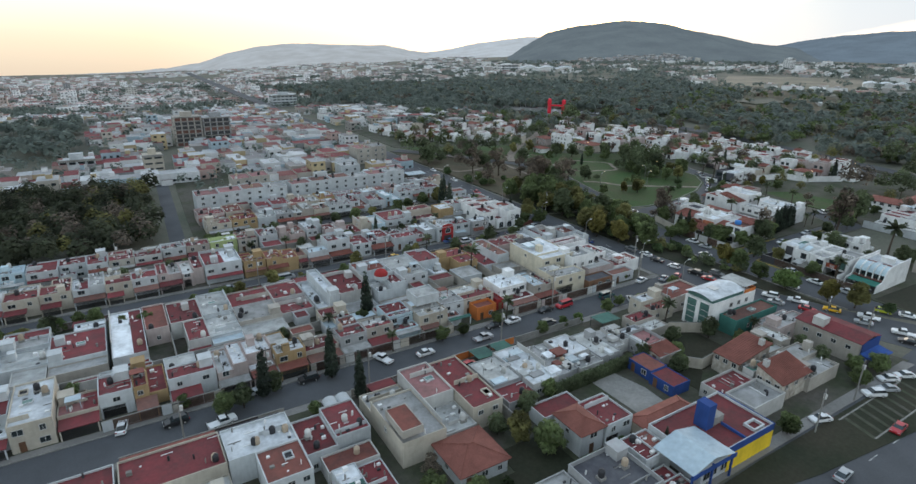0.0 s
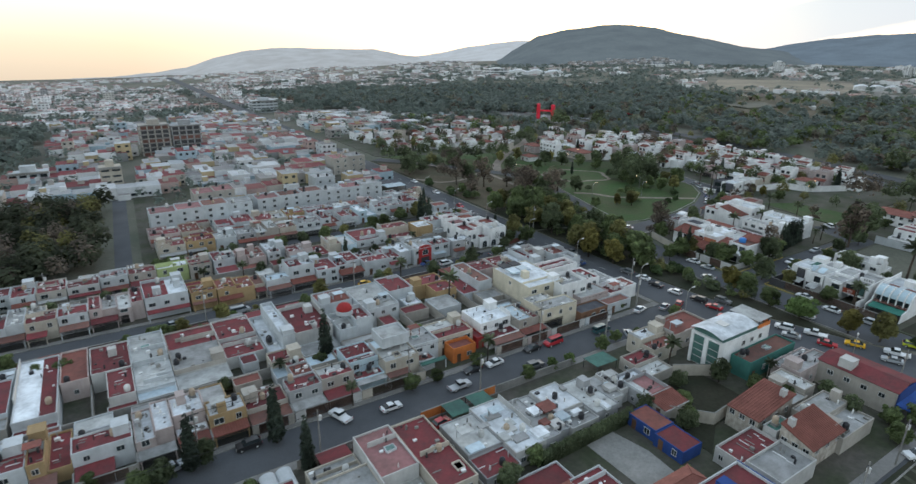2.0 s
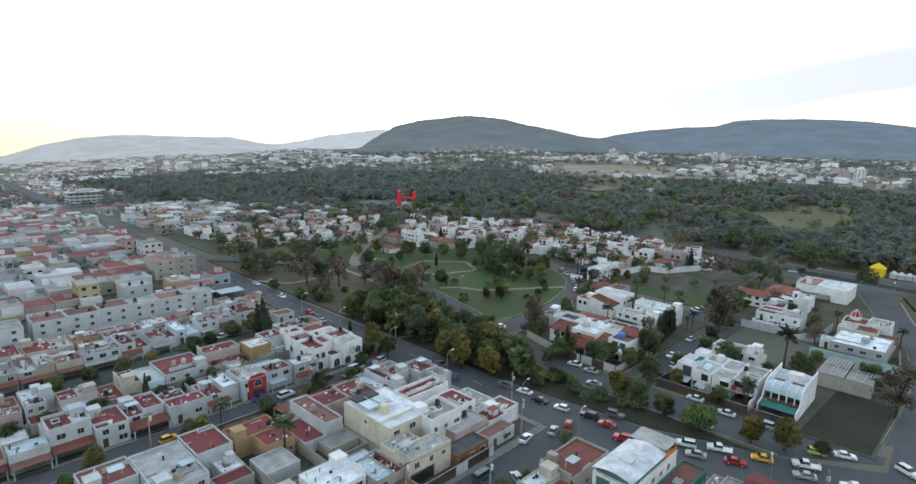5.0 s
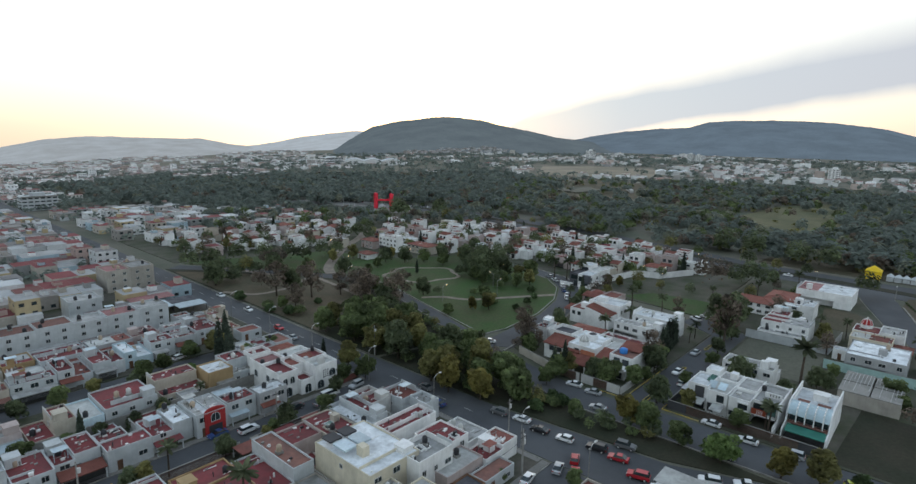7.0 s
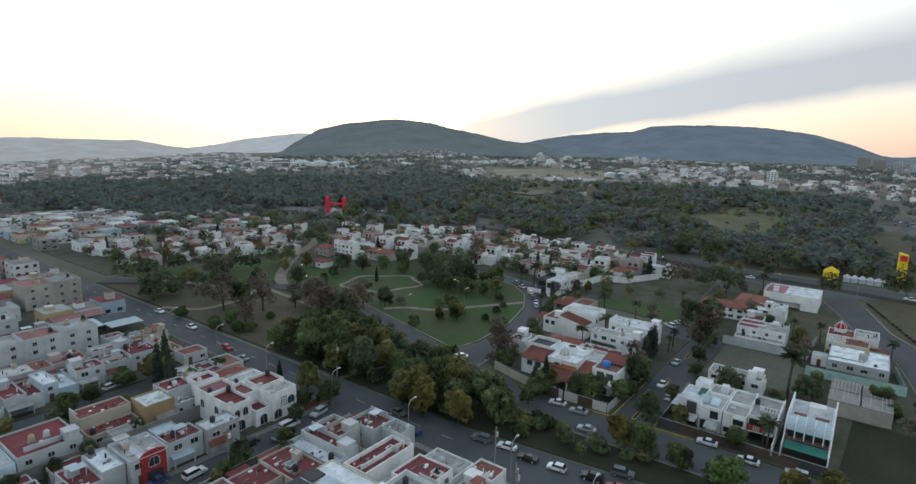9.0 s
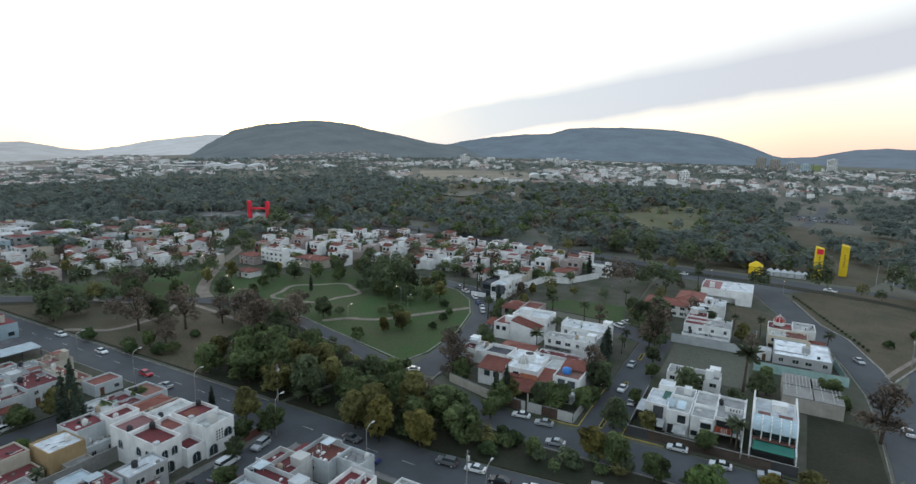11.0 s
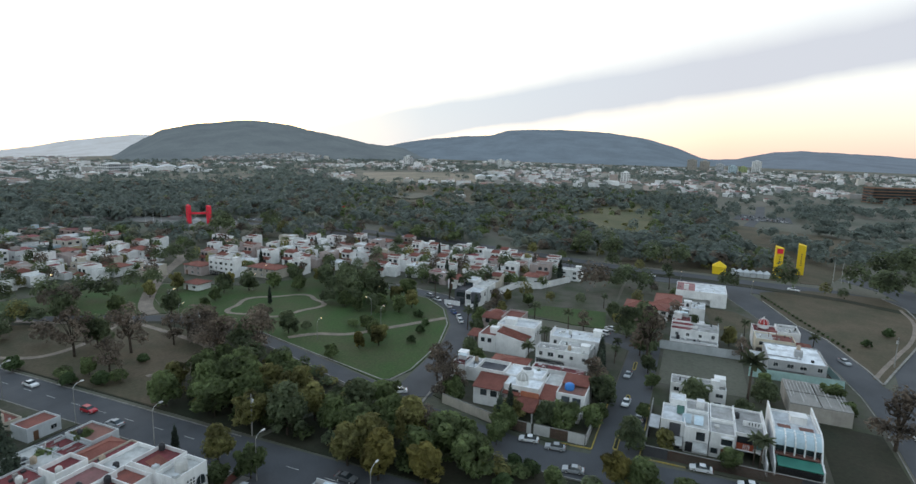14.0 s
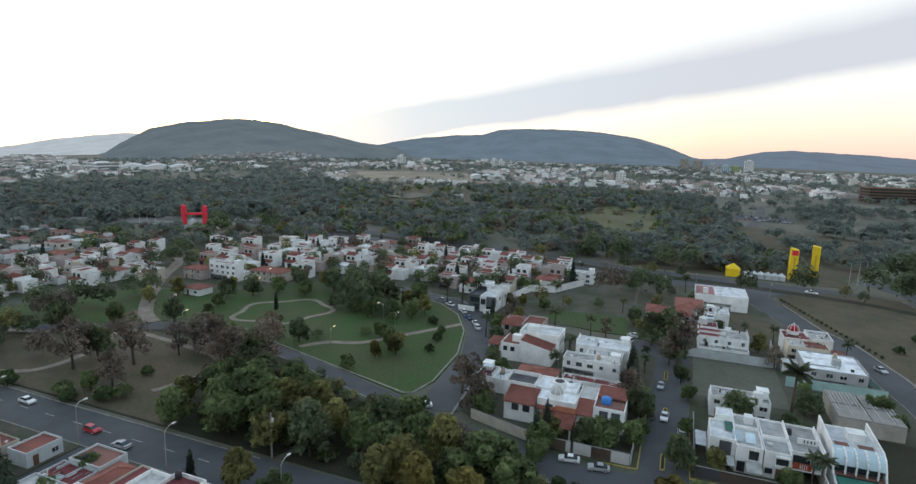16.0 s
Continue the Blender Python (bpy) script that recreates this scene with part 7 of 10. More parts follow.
def row_villa():
    ob = thing("modern_villa", pose(185.6, 75.4, 0.15), "white modern villa with a rust-red balcony and glazing", "house", "modern villas")
    villa_box(ob, 0, 5.6, 0, 6.0, 10.4, 5.0, "grey")
    villa_box(ob, 6.02, 5.6, 0, 14, 10.4, 5.4, "grey")
    villa_box(ob, 1.6, 0, 2.6, 14, 5.58, 5.3, "grey")
    part("wall", Form().box(5.0, 0, 0, 14, 5.58, 2.58).box(1.6, 0, 0, 5.0, 0.25, 2.58), M["w_bright"], ob)
    part("wall", Form().box(-3.4, -0.25, 0, 14, -0.02, 2.6).box(0.6, -0.25, 2.6, 14, -0.02, 6.2), M["w_bright"], ob)
    part("balcony", Form().box(0.4, 0.3, 2.5, 1.58, 5.4, 2.75), M["w_bright"], ob)
    part("balcony_panel", Form().box(0.4, 2.2, 2.75, 0.5, 5.4, 4.1), M["w_rust"], ob, "rust-red balcony panel")
    for k in range(4):
        part("balcony_bar", Form().box(0.3, 3.0 + k * 0.35, 2.9, 0.4, 3.1 + k * 0.35, 3.9), M["w_bright"], ob)
    west_pane(ob, 1.6, 0.5, 2.9, 2.1, 5.0, "glass_green")
    west_pane(ob, 1.6, 2.4, 3.0, 5.2, 5.0)
    west_pane(ob, 5.0, 0.6, 0, 5.2, 2.3, "iron", "garage_door", 0.05)
    part("bay_front", Form().box(-0.7, 6.0, 2.7, -0.02, 8.4, 3.1).box(-0.7, 6.0, 4.7, -0.02, 8.4, 5.0), M["w_bright"], ob)
    west_pane(ob, 0.0, 6.2, 3.1, 8.2, 4.7)
    west_pane(ob, 0.0, 8.8, 1.0, 10.0, 2.0)
    west_pane(ob, 0.0, 6.2, 0, 8.2, 2.2, "door", "door", 0.05)
    part("slot_wall", Form().box(6.2, 0.4, 5.3, 6.5, 3.6, 6.5).box(6.2, 3.6, 5.3, 6.5, 4.0, 6.5), M["w_bright"], ob)
    for k in range(4):
        part("slot", Form().box(6.14, 0.9 + k * 0.6, 5.7, 6.2, 1.1 + k * 0.6, 6.3), M["glass"], ob)
    tank(ob, 9.6, 5.0, 5.35, random.Random(4), "tank_black")
    part("party_wall", Form().box(6.1, 5.5, 5.8, 14, 5.7, 6.3), M["w_bright"], ob)
    part("water_box", Form().box(3.0, 8.6, 5.0, 4.2, 9.6, 5.5), M["w_pale"], ob)


corner_villa()
row_villa()
H(209.8, 81.8, 219.4, 94.6, 5.8, "pale", "pale", "w", 301, tanks=1, group="villas")
H(240, 55.4, 255.6, 69.8, 6.0, "grey", "white", "w", 302, hut=False, skylight=True, group="villas", parapet=0.3, plan="block")
H(248.4, 70.2, 252, 74, 3.4, "white", "white", "w", 303, floors=1, hut=False, tanks=0, group="villas")
H(258.8, 60.4, 266.4, 71.4, 5.8, "ivory", "clay", "w", 304, tanks=0, hut=False, group="villas", plan="block")
H(266.6, 58, 276.6, 71.6, 6.6, "white", "red", "w", 311, tanks=0, hut=False, group="villas", plan="twin")
H(259.4, 55.6, 266.2, 60.2, 3.6, "cream", "tile", "w", 312, pitch=0.9, floors=1, tanks=0, group="villas")
H(253.2, 82.2, 266.6, 96.6, 5.8, "white", "grey", "w", 305, group="villas", hut=False)
H(268, 84.4, 275.6, 96.6, 5.6, "white", "red", "w", 306, group="villas")
H(285.6, 86, 295.6, 96.8, 6.0, "white", "white", "w", 307, group="villas")
H(312.0, 77.6, 329, 97, 6.4, "white", "white", "w", 308, hut=False, wins=False, tanks=0, group="villas", parapet=0.5, plan="block")
H(281.2, 98.6, 291.4, 114, 5.2, "white", "tile", "w", 309, pitch=1.3, group="villas")
H(292, 94.6, 307, 104, 5.2, "white", "tile", "w", 310, pitch=1.3, group="villas")
yard_wall(250.8, 75.4, 250.8, 99.4, 2.8, "w_white", label="tall white garden wall before a villa")
yard_wall(250.8, 75.4, 270, 74.6, 2.8, "w_white", label="tall white garden wall before a villa")
yard_wall(238, 51.4, 238, 74.6, 2.8, "w_aqua", label="pale green boundary wall of a plot")
yard_wall(238, 51.4, 256, 53.6, 2.2, "w_aqua", label="pale green boundary wall of a plot")
yard_wall(180.2, 98.2, 180.2, 65, 2.2, "w_dark", gate=24, label="dark slatted fence before the modern villas")
yard_wall(180.2, 98.2, 206, 98.2, 1.8, "w_dark", label="dark low garden wall at the corner")
poly("bare_plot", [(221, 75.5), (250, 75.5), (250, 98), (221, 98)], -0.1, 0.2, "soil", "bare rubble-strewn building plot", "plot")
poly("green_plot", [(262, 118.5), (284, 121), (281, 145), (268, 152), (262, 130)], -0.1, 0.2, "grass", "mown green plot behind villas", "lawn")
poly("dark_plot", [(281, 72), (300, 69), (309, 75), (310, 86), (297, 84.6), (281, 83)], -0.1, 0.2, "drygrass", "dark empty grass plot", "plot")


def unfinished_house():
    ob = thing("unfinished_house", pose(213.4, 54.6, 0.15), "unfinished raw brick house with bare concrete slabs", "house")
    part("wall", Form().ring(0, 0, 16, 13, 0, 3.6, 0.25).box(7.8, 0.25, 0, 8.05, 12.75, 3.6), M["w_beige"], ob)
    for i, (a, b, c, d) in enumerate(((0, 0, 7.6, 6.2), (0, 6.5, 7.6, 13), (8.2, 0, 16, 6.2), (8.2, 6.6, 16, 13))):
        part("slab", Form().box(a, b, 3.6, c, d, 3.8 + 0.1 * (i % 2)), M["concrete"], ob)
    rng = random.Random(9)
    for i in range(16):
        part("beam", Form().box(rng.uniform(0, 14), 0.5 + i * 0.78, 3.9, rng.uniform(14, 16), 0.62 + i * 0.78, 4.05), M["w_pale"], ob)


unfinished_house()


def lantern_dome(x, y, z, r, mat):
    ob = thing("roof_dome", pose(x, y, z), "small ribbed dome with arches on a villa roof", "dome")
    part("drum", Form().turned([(0.1, 0), (r, 0), (r, 1.1), (r * 0.9, 1.15), (0.1, 1.15)], 16), M["w_bright"], ob)
    part("cap", Form().turned([(r * 0.92 * math.cos(a * math.pi / 14), 1.15 + r * 1.1 * math.sin(a * math.pi / 14)) for a in range(7)], 16), M[mat], ob, smooth=True)
    for i in range(8):
        a = i * math.pi / 4
        rib = Form()
        for j in range(5):
            p, q = [(r * 0.97 * math.cos(t * math.pi / 12), 1.15 + r * 1.14 * math.sin(t * math.pi / 12)) for t in (j, j + 1)]
            ridge_bar(rib, (p[0] * math.cos(a), p[0] * math.sin(a), p[1]), (q[0] * math.cos(a), q[0] * math.sin(a), q[1]), 0.09)
        part("rib", rib, M["w_bright"], ob)
    part("finial", Form().turned([(0.05, 1.15 + r), (0.25, 1.2 + r), (0.25, 1.7 + r), (0.05, 2.0 + r)], 8), M["w_bright"], ob)


lantern_dome(271.4, 68.4, 5.75, 1.7, "w_red")

WALL_LINE = [(285, 167.4), (304.5, 163.4), (307.6, 153.2), (327, 144.2)]


def domed_villa():
    """White villa with a ribbed dome, a stair drum, tiled slopes and a tiled car porch; local axes as the world's."""
    ob = thing("villa", pose(0, 0, 0.15), "white villa with a ribbed dome, tiled slopes and car porch", "house", "villas")
    villa_box(ob, 193.4, 133.6, 0, 200.4, 141, 5.8, "dark", rim=1.0)
    villa_box(ob, 194.6, 124.0, 0, 201.6, 133.5, 5.6, "white", rim=0.5)
    villa_box(ob, 188.8, 123.2, 0, 194.5, 131.8, 5.6, "white", rim=0.35)
    part("wall", Form().box(187.4, 132.2, 0, 193.3, 139.2, 4.5), M["w_bright"], ob)
    shed_tiles(ob, 186.9, 132.0, 193.3, 139.4, 4.55, 6.0)
    shed_tiles(ob, 187.6, 127.6, 191.4, 131.9, 4.0, 5.0)
    part("salmon_wall", Form().box(188.5, 123.0, 0, 188.78, 127.5, 4.9), M["w_salmon"], ob, "salmon-red plastered wall")
    shed_tiles(ob, 182.8, 122.8, 188.4, 130.2, 2.7, 3.7)
    for y in (123.1, 126.5, 129.8):
        part("porch_post", Form().box(183.0, y - 0.16, 0, 183.3, y + 0.16, 2.55), M["w_bright"], ob)
    part("stair_drum", Form().turned([(0.2, 5.6), (1.6, 5.6), (1.6, 6.9), (1.7, 6.95), (1.7, 7.1), (0.2, 7.2)], 18, 0, 197.2, 128.4), M["w_bright"], ob)
    part("drum_top", Form().turned([(0.1, 7.2), (1.15, 7.2), (1.15, 7.26), (0.1, 7.28)], 18, 0, 197.2, 128.4), M["w_dark"], ob)
    for y in (133.2, 135.8):
        west_pane(ob, 187.4, y, 2.6, y + 1.5, 4.0)
    for y in (134.4, 137.4):
        west_pane(ob, 193.4, y, 4.6, y + 1.2, 5.6)
    west_pane(ob, 188.8, 128.2, 3.4, 129.6, 4.8)
    west_pane(ob, 188.8, 130.0, 0.4, 131.2, 2.4, "door", "door", 0.05)
    for k in range(3):
        window(ob, 1.1, 1.2, pose(195.6 + k * 2.0, 124.0, 3.2))
    # neighbour under a tiled slope and a flat terrace
    nb = thing("villa", pose(0, 0, 0.15), "white villa with red tiled slopes and a stepped balcony", "house", "villas")
    villa_box(nb, 190.6, 112.6, 0, 201.0, 119.4, 5.0, "brown", rim=0.5)
    villa_box(nb, 195.2, 119.5, 0, 202.0, 123.6, 4.6, "pale", rim=0.4)
    part("wall", Form().box(189.4, 119.5, 0, 195.1, 123.0, 3.6), M["w_bright"], nb)
    shed_tiles(nb, 188.8, 119.4, 195.1, 123.3, 3.7, 5.0)
    part("balcony", Form().box(186.2, 112.8, 2.6, 190.5, 119.2, 2.85).box(186.2, 112.8, 2.85, 186.4, 119.2, 3.7), M["w_bright"], nb)
    part("wall", Form().box(187.6, 113.2, 0, 190.55, 119.0, 2.58), M["w_bright"], nb)
    for y in (113.6, 116.2):
        west_pane(nb, 190.6, y, 3.0, y + 1.8, 4.7)
    west_pane(nb, 187.6, 114.0, 0.2, 117.6, 2.3, "iron", "garage_door", 0.05)
    part("blue_tank", Form().turned([(0.1, 5.05), (1.1, 5.05), (1.15, 5.2), (1.15, 6.3), (0.7, 6.6), (0.1, 6.65)], 14, 0, 194.4, 117.0), M["w_azure"], nb, "bright blue covered water tank", True)
    shed_tiles(nb, 196.2, 112.8, 200.8, 119.2, 6.6, 5.6, "e")


def long_villa():
    """Long white villa: a plain flank, a red tiled slope across its roof and a taller rear block."""
    ob = thing("villa", pose(0, 0, 0.15), "long white villa with a red tiled slope and rear block", "house", "villas")
    villa_box(ob, 222.6, 145.6, 0, 234, 151.2, 5.0, "clay", rim=0.3)
    part("wall", Form().add([(222.6, 136, 0), (229, 136, 0), (229, 145.5, 0), (222.6, 145.5, 0), (222.6, 136, 4.6), (229, 136, 4.6), (229, 145.5, 6.6), (222.6, 145.5, 6.6)],
                            [(3, 2, 1, 0), (4, 5, 6, 7), (0, 1, 5, 4), (1, 2, 6, 5), (2, 3, 7, 6), (3, 0, 4, 7)]), M["w_bright"], ob)
    shed_tiles(ob, 222.9, 136.0, 228.9, 145.3, 4.75, 6.7, "s")
    villa_box(ob, 229.1, 135.2, 0, 238, 147.4, 6.6, "white", rim=0.7)
    villa_box(ob, 231, 142.2, 6.6, 234.2, 145.4, 8.4, "white", rim=0.15)
    part("stair_head", Form().box(225.2, 145.8, 5.0, 227.4, 148.4, 7.0), M["w_bright"], ob)
    for y in (147.0, 149.2):
        west_pane(ob, 222.6, y, 3.0, y + 1.1, 4.2)
    for x in (230.4, 233.2, 235.8):
        window(ob, 1.3, 1.2, pose(x, 135.2, 4.2))
    pr = thing("porch", pose(0, 0, 0.15), "cream garden porch with a tiled roof", "porch")
    for x in (227.6, 232.2):
        for y in (153.0, 156.4):
            part("post", Form().box(x - 0.18, y - 0.18, 0, x + 0.18, y + 0.18, 2.6), M["w_cream"], pr)
    shed_tiles(pr, 227.2, 152.6, 232.6, 156.8, 2.6, 3.4)


def salmon_villa():
    ob = thing("villa", pose(0, 0, 0.15), "pale salmon villa with domed tile roofs and terraces", "house", "villas")
    villa_box(ob, 241, 143.6, 0, 251.4, 150.0, 5.2, "clay", "pink", 0.6)
    villa_box(ob, 241.6, 150.1, 0, 251, 157.0, 4.6, "rose", "pink", 0.5)
    shed_tiles(ob, 240.4, 150.2, 244.6, 156.8, 4.9, 5.9)
    part("tile_dome", Form().turned([(2.2 * math.cos(a * math.pi / 14), 4.9 + 1.3 * math.sin(a * math.pi / 14)) for a in range(7)], 16, 0, 247.6, 153.6), M["tile"], ob, "low clay-tile dome", True)
    for y in (144.6, 147.2, 151.4, 154.4):
        west_pane(ob, 241.0 if y < 150 else 241.6, y, 2.9, y + 1.3, 4.3)


def grey_corner_villa():
    ob = thing("modern_villa", pose(0, 0, 0.15), "white and dark grey modern corner villa of stacked boxes", "house", "modern villas")
    villa_box(ob, 266, 167.4, 0, 275, 173.2, 5.6, "white")
    villa_box(ob, 268, 173.3, 0, 277, 178.6, 5.2, "dark", "slate")
    villa_box(ob, 275.1, 166.8, 0, 283.6, 173.2, 6.2, "pale")
    villa_box(ob, 277.1, 173.3, 0, 284, 178.4, 7.4, "white")
    part("frame_wall", Form().box(264.4, 166.8, 2.7, 265.9, 170.2, 6.2), M["w_slate"], ob, "dark grey projecting frame")
    part("fence_wall", Form().box(262.6, 166.6, 0, 262.9, 170.8, 2.2).box(264.8, 175, 0, 265.1, 181.6, 1.8), M["w_bright"], ob)
    for y0, y1, z0, z1, x in ((168.2, 170.6, 0.3, 2.4, 266), (171.0, 172.8, 2.9, 5.0, 266), (174.0, 177.8, 2.9, 4.8, 268), (174.2, 176.2, 0.2, 2.3, 268), (174.4, 177.6, 5.6, 6.9, 277.1)):
        west_pane(ob, x, y0, z0, y1, z1)
    for k in range(3):
        window(ob, 1.4, 1.4, pose(267.6 + k * 5.0, 167.4 if k == 0 else 167.4 if k == 1 else 166.8, 3.4))


# villas left of the cross street
domed_villa()
lantern_dome(191.2, 127.9, 5.8, 1.6, "w_pale")
H(206, 115.4, 212.8, 129.6, 4.8, "white", "red", "w", 325, group="villas", hut=False)
H(218, 116.6, 228, 131.8, 6.2, "white", "pale", "w", 326, group="villas")
H(228.6, 115.4, 237, 130.2, 6.8, "white", "white", "w", 327, group="villas")
H(202.4, 131.6, 212, 141.4, 4.6, "white", "tile", "w", 328, pitch=1.2, group="villas")
long_villa()
salmon_villa()
H(199, 142.6, 207, 150.4, 4.6, "white", "red", "w", 333, group="villas")
grey_corner_villa()
for (xa, ya), (xb, yb) in zip(WALL_LINE, WALL_LINE[1:]):
    yard_wall(xa, ya, xb, yb, 3.0, "w_bright", label="tall white garden wall round a lawn")
yard_wall(178.6, 110.2, 178.6, 121.4, 2.4, "w_pale", gate=4, label="pale street wall of a villa garden")
yard_wall(178.6, 122, 178.6, 131, 2.4, "w_pale", gate=7, label="pale street wall of a villa garden")
yard_wall(179.4, 131.6, 184, 146, 2.4, "w_cream", label="cream street wall of a villa garden")
yard_wall(178.8, 110, 206, 110, 2.0, "w_pale", label="pale side wall of a villa garden")

# villa quarter beyond the lawn
H(258, 283.4, 267, 298.6, 8.4, "white", "white", "w", 340, floors=3, group="villas", parapet=1.0)
H(253.8, 299, 262, 309.6, 5.4, "pink", "tile", "w", 341, pitch=1.2, group="villas")
H(264.6, 265.6, 274, 281.8, 5.4, "cream", "tile", "w", 342, pitch=1.3, group="villas")
H(233.6, 279.5, 240.5, 287.5, 3.4, "pale", "tile", "w", 343, pitch=1.0, floors=1, group="villas")
QUARTER = random.Random(77)


def in_poly(x, y, pts):
    hit = False
    for (xa, ya), (xb, yb) in zip(pts, pts[1:] + pts[:1]):
        if (ya > y) != (yb > y) and x < (xb - xa) * (y - ya) / (yb - ya) + xa:
            hit = not hit
    return hit


def quarter_villa(x, y, w, d, wall):
    """A stepped villa: a tall block, a low one under a tiled slope, and a walled roof terrace."""
    g = QUARTER
    wall = "bright" if wall in ("white", "pale") else wall
    red = g.choice(["clay", "red", "clay", "pale", "white"])
    ob = thing("villa", pose(x, y, 0.15), "stepped %s villa with a red tiled slope" % WALL_TEXT[wall], "house", "villas")
    h, low, cut = g.uniform(5.4, 6.8), g.uniform(2.7, 3.3), g.uniform(0.45, 0.62) * d
    flip = g.random() < 0.5
    a0, a1, b0, b1 = (0, cut, cut + 0.02, d) if flip else (d - cut, d, 0, d - cut - 0.02)
    villa_box(ob, w * 0.2, a0, 0, w, a1, h, red, wall, g.choice([0.25, 0.6, 1.0]))
    villa_box(ob, w * g.uniform(0.3, 0.55), b0, 0, w, b1, h - g.choice([0.6, 1.2, low]), g.choice(["white", "pale", "clay"]), wall, 0.5)
    part("porch", Form().box(0, a0 + 0.1, 0, w * 0.2 - 0.02, a1 - 0.1, low), M["w_" + wall], ob)
    shed_tiles(ob, -0.4, a0 - 0.1, w * 0.2 - 0.02, a1 + 0.1, low, low + 0.9)
    if g.random() < 0.55:
        shed_tiles(ob, w * 0.2 - 0.3, a0 - 0.1, w * 0.62, a1 + 0.1, h + 0.3, h + 1.3)
    for k in range(2):
        p = a0 + (a1 - a0) * (0.12 + 0.48 * k)
        west_pane(ob, w * 0.2, p, h - 2.3, p + (a1 - a0) * 0.28, h - 0.8, "glass", "window")
    west_pane(ob, 0, a0 + (a1 - a0) * 0.3, 0.2, a0 + (a1 - a0) * 0.7, low - 0.5, "iron", "garage_door", 0.05)


PLANT = random.Random(77)


def villa_quarter():
    area = [(292, 258), (284, 240), (290, 205), (286, 184), (272, 176), (284, 168), (300, 172), (346, 126), (358, 160), (368, 200), (372, 240), (366, 286), (330, 336), (300, 372), (250, 392), (205, 400), (165, 392), (165, 352), (212, 336), (246, 318), (274, 300), (280, 262)]
    lane = [(246, 322), (300, 378), (340, 424), (372, 420), (345, 362), (318, 358), (264, 308)]
    n = 0
    for j in range(21):
        for i in range(18):
            x, y = 168 + i * 12.0 + (j % 2) * 5 + QUARTER.uniform(-1.4, 1.4), 128 + j * 13.4 + QUARTER.uniform(-1.4, 1.4)
            if not in_poly(x + 5, y + 5, area) or QUARTER.random() < 0.1:
                continue
            if in_poly(x + 5, y + 5, lane):
                if QUARTER.random() < 0.8:
                    tree(QUARTER.choice(["dark", "round", "olive", "dark"]), x + 3, y + 4, QUARTER.uniform(0.9, 1.4), where="between the villa groups")
                continue
            w, d = QUARTER.uniform(6.8, 9.4), QUARTER.uniform(8, 11)
            wall = QUARTER.choice(["white", "white", "white", "white", "pale", "cream", "pink"])
            if QUARTER.random() < 0.62:
                quarter_villa(x, y, w, d, wall)
            elif QUARTER.random() < 0.3:
                H(x, y, x + w, y + d, QUARTER.uniform(3.6, 5.6), wall, "tile", "w", 400 + n, pitch=QUARTER.uniform(1.0, 1.6), group="villas")
            else:
                H(x, y, x + w, y + d, QUARTER.uniform(4.4, 6.2), wall, QUARTER.choice(["white", "pale", "clay", "red", "white"]), "w", 400 + n, group="villas", parapet=QUARTER.uniform(0.3, 0.9), tanks=n % 2, vents=0, hut=n % 3 == 0)
            n += 1
            if PLANT.random() < 0.55:
                tree(PLANT.choice(["dark", "round", "olive", "bare"]), x - 1.6, y - 1.4, PLANT.uniform(0.8, 1.3), where="in a villa garden")
            if QUARTER.random() < 0.6:
                tree(QUARTER.choice(["round", "olive", "dark", "cypress"]), x - 2.2, y + QUARTER.uniform(0, 10), QUARTER.uniform(0.7, 1.15), where="in a villa garden")


villa_quarter()

# ---------------------------------------------------------------- trees that stand singly
T = tree
# near street
for x, y, k, s in ((18.5, 103.8, "cypress", 1.15), (20.6, 104.5, "dark", 0.62), (32.5, 103.6, "cypress", 1.25), (35.0, 93.6, "cypress", 1.0), (14.0, 102.0, "dark", 0.72), (10.5, 101.8, "round", 0.8), (4.0, 107.6, "round", 0.5), (25.6, 93.0, "round", 0.5),
                   (48.4, 106.6, "palm", 0.62), (60.8, 105.0, "round", 0.62), (66.8, 105.2, "round", 0.55), (77.4, 105.4, "round", 0.62), (80.6, 106.0, "palm", 0.75), (84.0, 95.6, "round", 0.6), (91.4, 96.4, "lime", 0.55),
                   (96.4, 96.0, "lime", 0.5), (106.8, 96.2, "round", 0.65), (112.6, 97.4, "round", 0.55), (56.4, 93.8, "bush", 0.8), (118.0, 95.6, "round", 0.5), (127.4, 109.6, "round", 0.45), (135.8, 98.6, "round", 0.62)):
    T(k, x, y, s)
